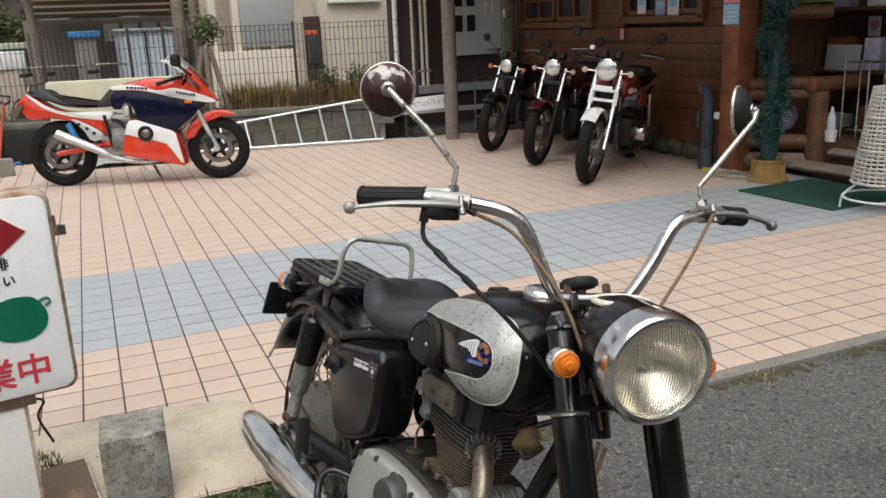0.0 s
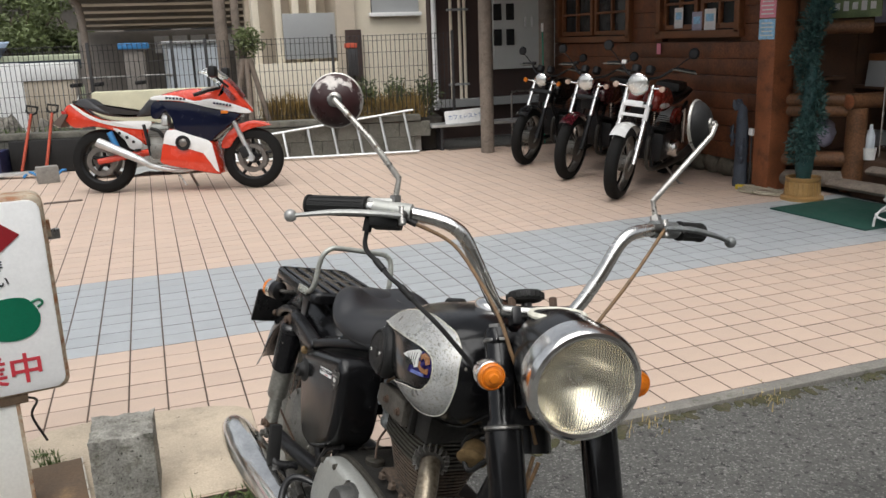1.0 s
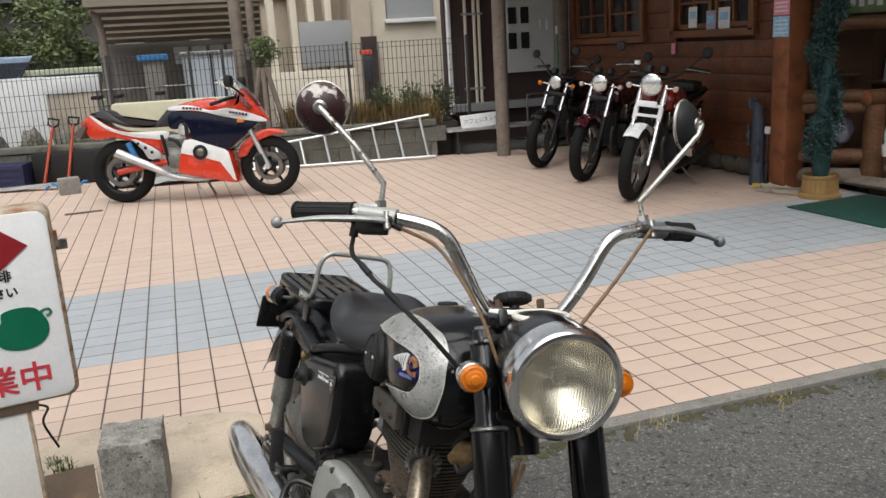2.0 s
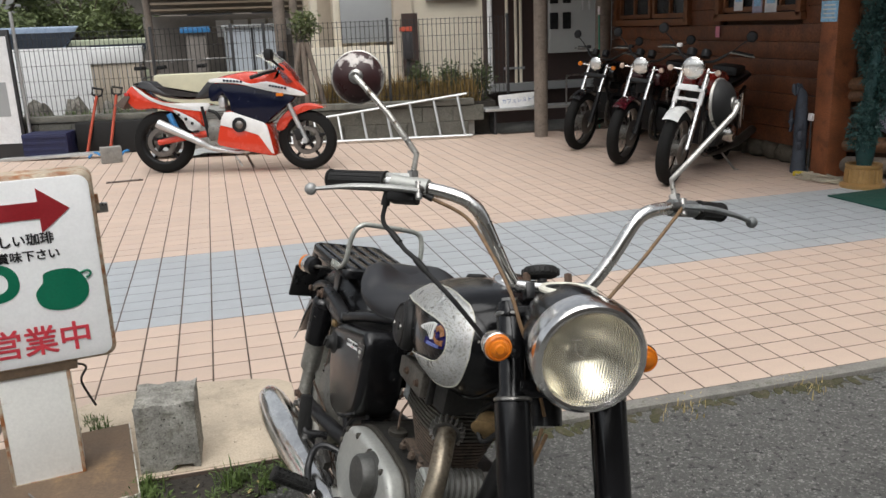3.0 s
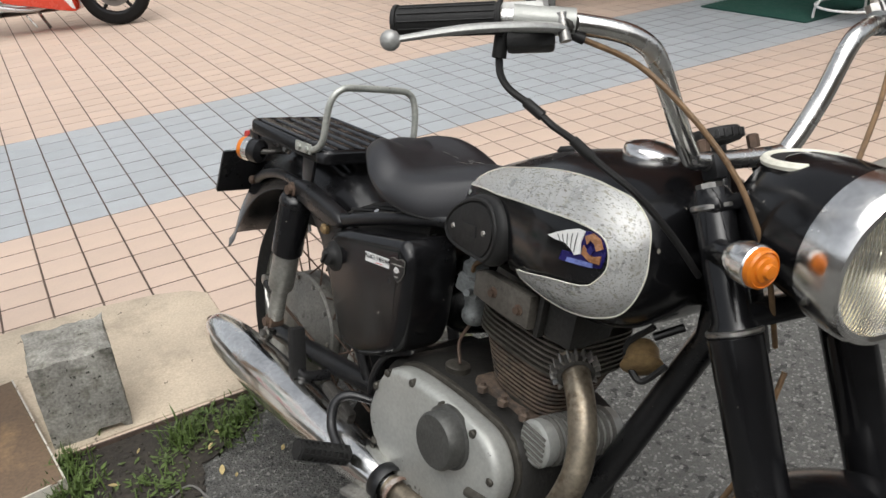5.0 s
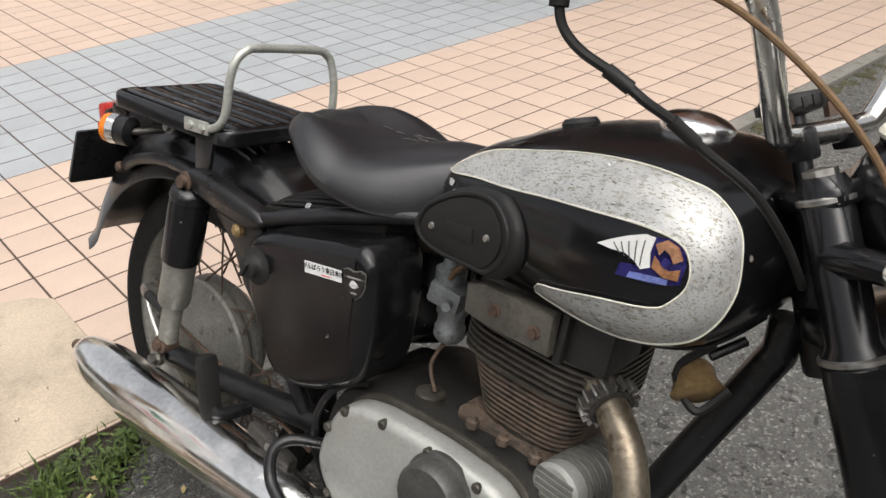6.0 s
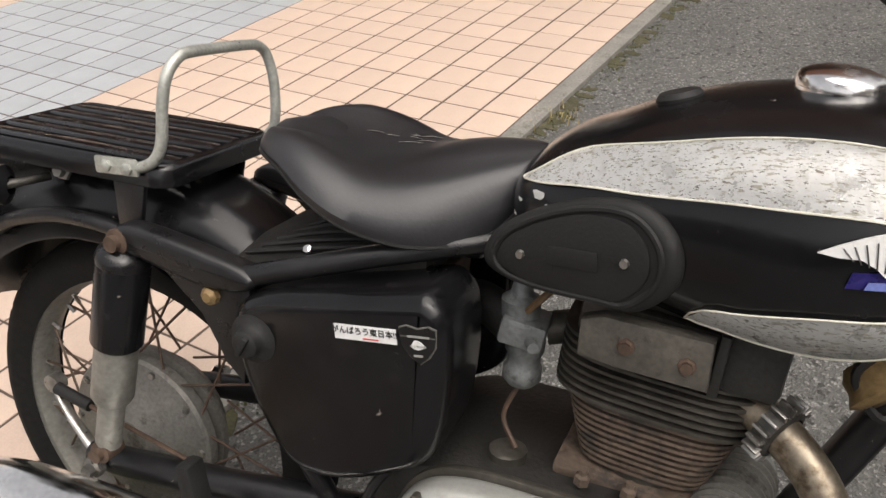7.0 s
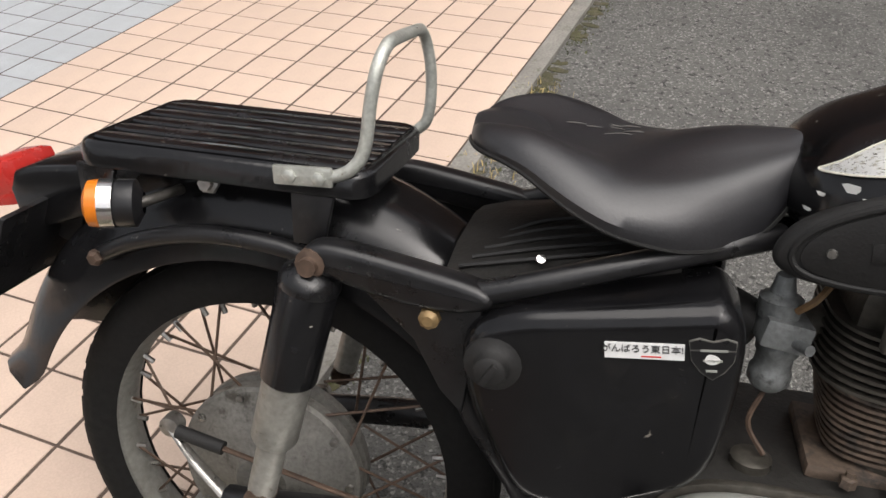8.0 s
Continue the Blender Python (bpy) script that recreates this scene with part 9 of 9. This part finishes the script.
def roadster(name, at, heading, lab, tank_mat, fender_mat, ind_mat, lamp_r=0.092, tall=1.0, brace=False, seat_bag=False):
    """An upright bike seen from the front: x is its forward way, its front tyre stands on the point given."""
    m = Matrix.Translation((at[0], at[1], 0)) @ pose(0, 0, 0, -7, 0, heading) @ Matrix.Translation((-1.42, 0, 0))
    b = thing(name, m, lab, "motorcycle", "motorcycles by the cafe wall")
    steer = 16 if not brace else 10
    def spoked(nm, x, r, half):
        w = part(nm, one_lathe([(r * 0.76 + r * 0.24 * math.sin(math.pi * k / 12) ** 0.5, -half * math.cos(math.pi * k / 12)) for k in range(13)], (x, 0, r), (0, 1, 0), 44), M_rubber, b, "black tyre on a bright rim")
        part("rim", one_lathe([(r * 0.78, -half * 0.7), (r * 0.73, -half * 0.55), (r * 0.70, 0), (r * 0.73, half * 0.55), (r * 0.78, half * 0.7)], (x, 0, r), (0, 1, 0), 44), M_disc, w)
        part("hub", one_lathe([(0, -0.06), (0.06, -0.06), (0.07, 0), (0.06, 0.06), (0, 0.06)], (x, 0, r), (0, 1, 0), 24), M_alloy, w)
        for k in range(18):
            a = 2 * math.pi * k / 18
            p = Vector((x + 0.06 * math.cos(a + 0.5), 0.035 * (1 if k % 2 else -1), r + 0.06 * math.sin(a + 0.5)))
            q = Vector((x + r * 0.71 * math.cos(a), 0, r + r * 0.71 * math.sin(a)))
            part("spoke", one_tube([p, q], 0.003, smooth=False, seg=4), M_steel, w)
        for s in (-1, 1):
            part("brake_disc", one_lathe([(0.06, -0.002), (r * 0.42, -0.002), (r * 0.42, 0.002), (0.06, 0.002), (0.06, -0.002)], (x, s * 0.075, r), (0, 1, 0), 32), M_disc, w)
    spoked("front_wheel", 1.42, 0.31, 0.052)
    spoked("rear_wheel", 0.0, 0.31, 0.062)
    part("front_mudguard", arc_fender(bmesh.new(), (1.42, 0, 0.31), 0.325, 0.345, 0.065, 50, 150, 20, crown=2.2), fender_mat, b)
    part("rear_mudguard", arc_fender(bmesh.new(), (0, 0, 0.31), 0.335, 0.355, 0.08, 40, 170, 20, crown=2.2), fender_mat, b)
    top = Vector((1.16, 0, 0.96 * tall))
    for s in (-1, 1):
        fk = part("fork_leg", one_tube([(1.42, s * 0.105, 0.31), (1.29, s * 0.105, 0.62)], [0.027, 0.025], smooth=False, seg=14), M_blackened if not brace else M_chrome, b)
        part("stanchion", one_tube([(1.29, s * 0.105, 0.62), (1.165, s * 0.105, 0.93 * tall)], 0.019, smooth=False, seg=14), M_chrome, fk)
        ind = part("front_indicator", one_lathe([(0, -0.03), (0.020, -0.02), (0.025, 0), (0.025, 0.012), (0.017, 0.020), (0, 0.022)], (1.215, s * 0.20, 0.915 * tall), (1, 0, -0.1), 20), ind_mat, b)
        part("stalk", one_tube([(1.20, s * 0.10, 0.91 * tall), (1.20, s * 0.19, 0.915 * tall)], 0.008, smooth=False), M_chrome, ind)
        part("gauge", one_lathe([(0, -0.05), (0.036, -0.05), (0.042, 0.0), (0.036, 0.012), (0, 0.012)], (1.15, s * 0.06, 1.065 * tall), (-0.5, 0, 1), 20), M_blackened, b)
        gr = part("grip", one_tube([(1.02, s * 0.27, 1.07 * tall), (0.96, s * 0.385, 1.055 * tall)], 0.018, smooth=False), M_rubber_part, b)
        part("lever", one_tube([(1.08, s * 0.22, 1.07 * tall), (1.06, s * 0.30, 1.065 * tall), (1.0, s * 0.41, 1.05 * tall)], 0.0065), M_alloy, gr)
        mi = part("mirror", one_lathe([(0, 0.018), (0.034, 0.014), (0.046, 0.0), (0.042, -0.006), (0, -0.006)], (1.04, s * 0.37, 1.21 * tall), (1, 0, 0.1), 22), M_blackened, b)
        part("mirror_stem", one_tube([(1.05, s * 0.24, 1.08 * tall), (1.05, s * 0.31, 1.15 * tall), (1.045, s * 0.362, 1.185 * tall)], 0.005), M_blackened, mi)
    part("handlebar", one_tube([(0.96, -0.385, 1.055 * tall), (1.04, -0.24, 1.075 * tall), (1.13, -0.11, 0.99 * tall), (1.13, 0.11, 0.99 * tall), (1.04, 0.24, 1.075 * tall), (0.96, 0.385, 1.055 * tall)], 0.011), M_blackened, b)
    part("master_cylinder", one_box((1.07, -0.20, 1.09 * tall), (0.04, 0.045, 0.035), bevel=0.01), M_white if brace else M_blackened, b)
    lamp = part("headlamp", one_lathe([(0, -0.13), (0.05, -0.12), (lamp_r * 0.92, -0.06), (lamp_r, 0), (lamp_r + 0.004, 0.01), (lamp_r - 0.006, 0.018)], (1.24, 0, 0.935 * tall), (1, 0, -0.06), 36), M_chrome, b, "round chrome headlamp")
    part("lens", one_lathe([(lamp_r - 0.004, 0.012), (lamp_r * 0.7, 0.024), (lamp_r * 0.35, 0.030), (0, 0.032)], (1.24, 0, 0.935 * tall), (1, 0, -0.06), 32), M_lamp_glass, lamp)
    part("lower_yoke", one_box((1.21, 0, 0.78), (0.06, 0.27, 0.04), (0, -22, 0), 0.01), M_blackened, b)
    if brace:
        for z, x in ((0.70, 1.27), (0.78, 1.24)):
            part("fork_brace", one_box((x, 0, z), (0.018, 0.235, 0.026), (0, -22, 0), 0.005), M_white, b)
        part("plate_bar", one_box((1.30, 0, 0.80), (0.012, 0.16, 0.05), (0, -20, 0), 0.004), M_white, b)
        for s in (-1, 1):
            part("fork_shroud", one_tube([(1.275, s * 0.105, 0.66), (1.185, s * 0.105, 0.88)], 0.0215, smooth=False, seg=14), M_white, b)
    for s in (-1, 1):
        part("tank_half", one_slab(curve2([(0.60, 0.74), (0.62, 0.84), (0.80, 0.92), (1.02, 0.90), (1.10, 0.80), (1.02, 0.72), (0.80, 0.70)], 3), 0.15, pose(0, 0.15 if s > 0 else 0.0, 0, 90, 0, 0), 0.04), tank_mat, b)
    if brace:
        part("tank_flash", one_slab(curve2([(0.74, 0.745), (0.78, 0.775), (0.98, 0.79), (1.03, 0.77), (0.95, 0.74)], 3), 0.006, pose(0, 0.156, 0, 90, 0, 0), 0.002), M_white, b)
    part("seat", one_slab(curve2([(-0.15, 0.80), (-0.10, 0.86), (0.20, 0.83), (0.45, 0.80), (0.62, 0.82), (0.62, 0.74), (0.2, 0.73)], 3), 0.26, pose(0, 0.13, 0, 90, 0, 0), 0.04), M_vinyl, b)
    if seat_bag:
        part("seat_bag", one_box((0.20, 0, 0.875), (0.30, 0.24, 0.09), bevel=0.04), M_rubber_part, b)
    eng = part("engine", one_box((0.72, 0, 0.40), (0.42, 0.40, 0.26), bevel=0.05), M_blackened, b)
    for k in range(8):
        part("fin", one_box((0.80, 0, 0.54 + 0.018 * k), (0.26, 0.40, 0.006), (0, -8, 0)), M_blackened, eng)
    for s in (-1, 1):
        part("engine_cover", one_lathe([(0.075, -0.05), (0.075, 0.03), (0.06, 0.045), (0, 0.05)], (0.70, s * 0.235, 0.38), (0, s, 0), 26), M_chrome, eng)
        part("exhaust", one_tube([(0.95, s * 0.09, 0.55), (1.06, s * 0.10, 0.45), (1.02, s * 0.11, 0.24), (0.75, s * 0.14, 0.19), (0.25, s * 0.20, 0.24), (-0.20, s * 0.21, 0.30)], [0.018, 0.018, 0.018, 0.020, 0.04, 0.042], seg=14), M_dark_steel, b)
        part("rear_shock", one_tube([(0.02, s * 0.14, 0.34), (0.12, s * 0.14, 0.68)], 0.026, smooth=False), M_chrome, b)
        part("side_cover", one_slab(curve2([(0.30, 0.55), (0.30, 0.70), (0.52, 0.70), (0.56, 0.58)], 3), 0.03, pose(0, 0.16 if s > 0 else -0.13, 0, 90, 0, 0), 0.01), tank_mat, b)
    for s in (-1, 1):
        part("frame_rail", one_tube([(1.10, s * 0.03, 0.80), (1.02, s * 0.10, 0.50), (0.92, s * 0.12, 0.22), (0.45, s * 0.12, 0.22), (0.35, s * 0.12, 0.60), (0.0, s * 0.12, 0.72)], 0.016, smooth=False), M_blackened, b)
        part("swinging_arm", one_tube([(0.0, s * 0.10, 0.31), (0.45, s * 0.10, 0.34)], 0.02, smooth=False), M_blackened, b)
    part("side_stand", one_tube([(0.62, 0.12, 0.24), (0.52, 0.30, 0.03)], 0.010, smooth=False), M_steel, b)
    part("stand_foot", one_box((0.52, 0.31, 0.035), (0.07, 0.04, 0.01), (7, 0, 0), 0.003), M_steel, b)
    part("horn", one_box((1.08, 0, 0.70), (0.08, 0.16, 0.10), bevel=0.02), M_blackened, b)
    part("frame_shield", one_box((0.98, 0, 0.48), (0.05, 0.22, 0.22), bevel=0.01), M_blackened, b)
    return b


M_deep_red = material("deep_red_paint", (0.22, 0.018, 0.012), 0.25, vary=0.06, bump=0, coat=0.3)
M_ind_clear = material("pale_indicator", (0.55, 0.42, 0.34), 0.3, vary=0.1)
red_bike()
HEAD = 180 + 40
roadster("roadster_motorcycle", (4.355, 4.26), HEAD - 4, "black roadster motorcycle with orange indicators by the wall", M_black, M_black, M_orange, 0.068, 0.97)
roadster("roadster_motorcycle", (4.31, 3.19), HEAD - 2, "maroon roadster motorcycle with a large headlamp", M_maroon, M_maroon, M_ind_clear, 0.078, 0.99, seat_bag=True)
roadster("roadster_motorcycle", (4.19, 2.09), HEAD, "deep red roadster motorcycle with white fork covers and mudguard", M_deep_red, M_white_gloss, M_ind_clear, 0.087, 1.02, brace=True, seat_bag=True)
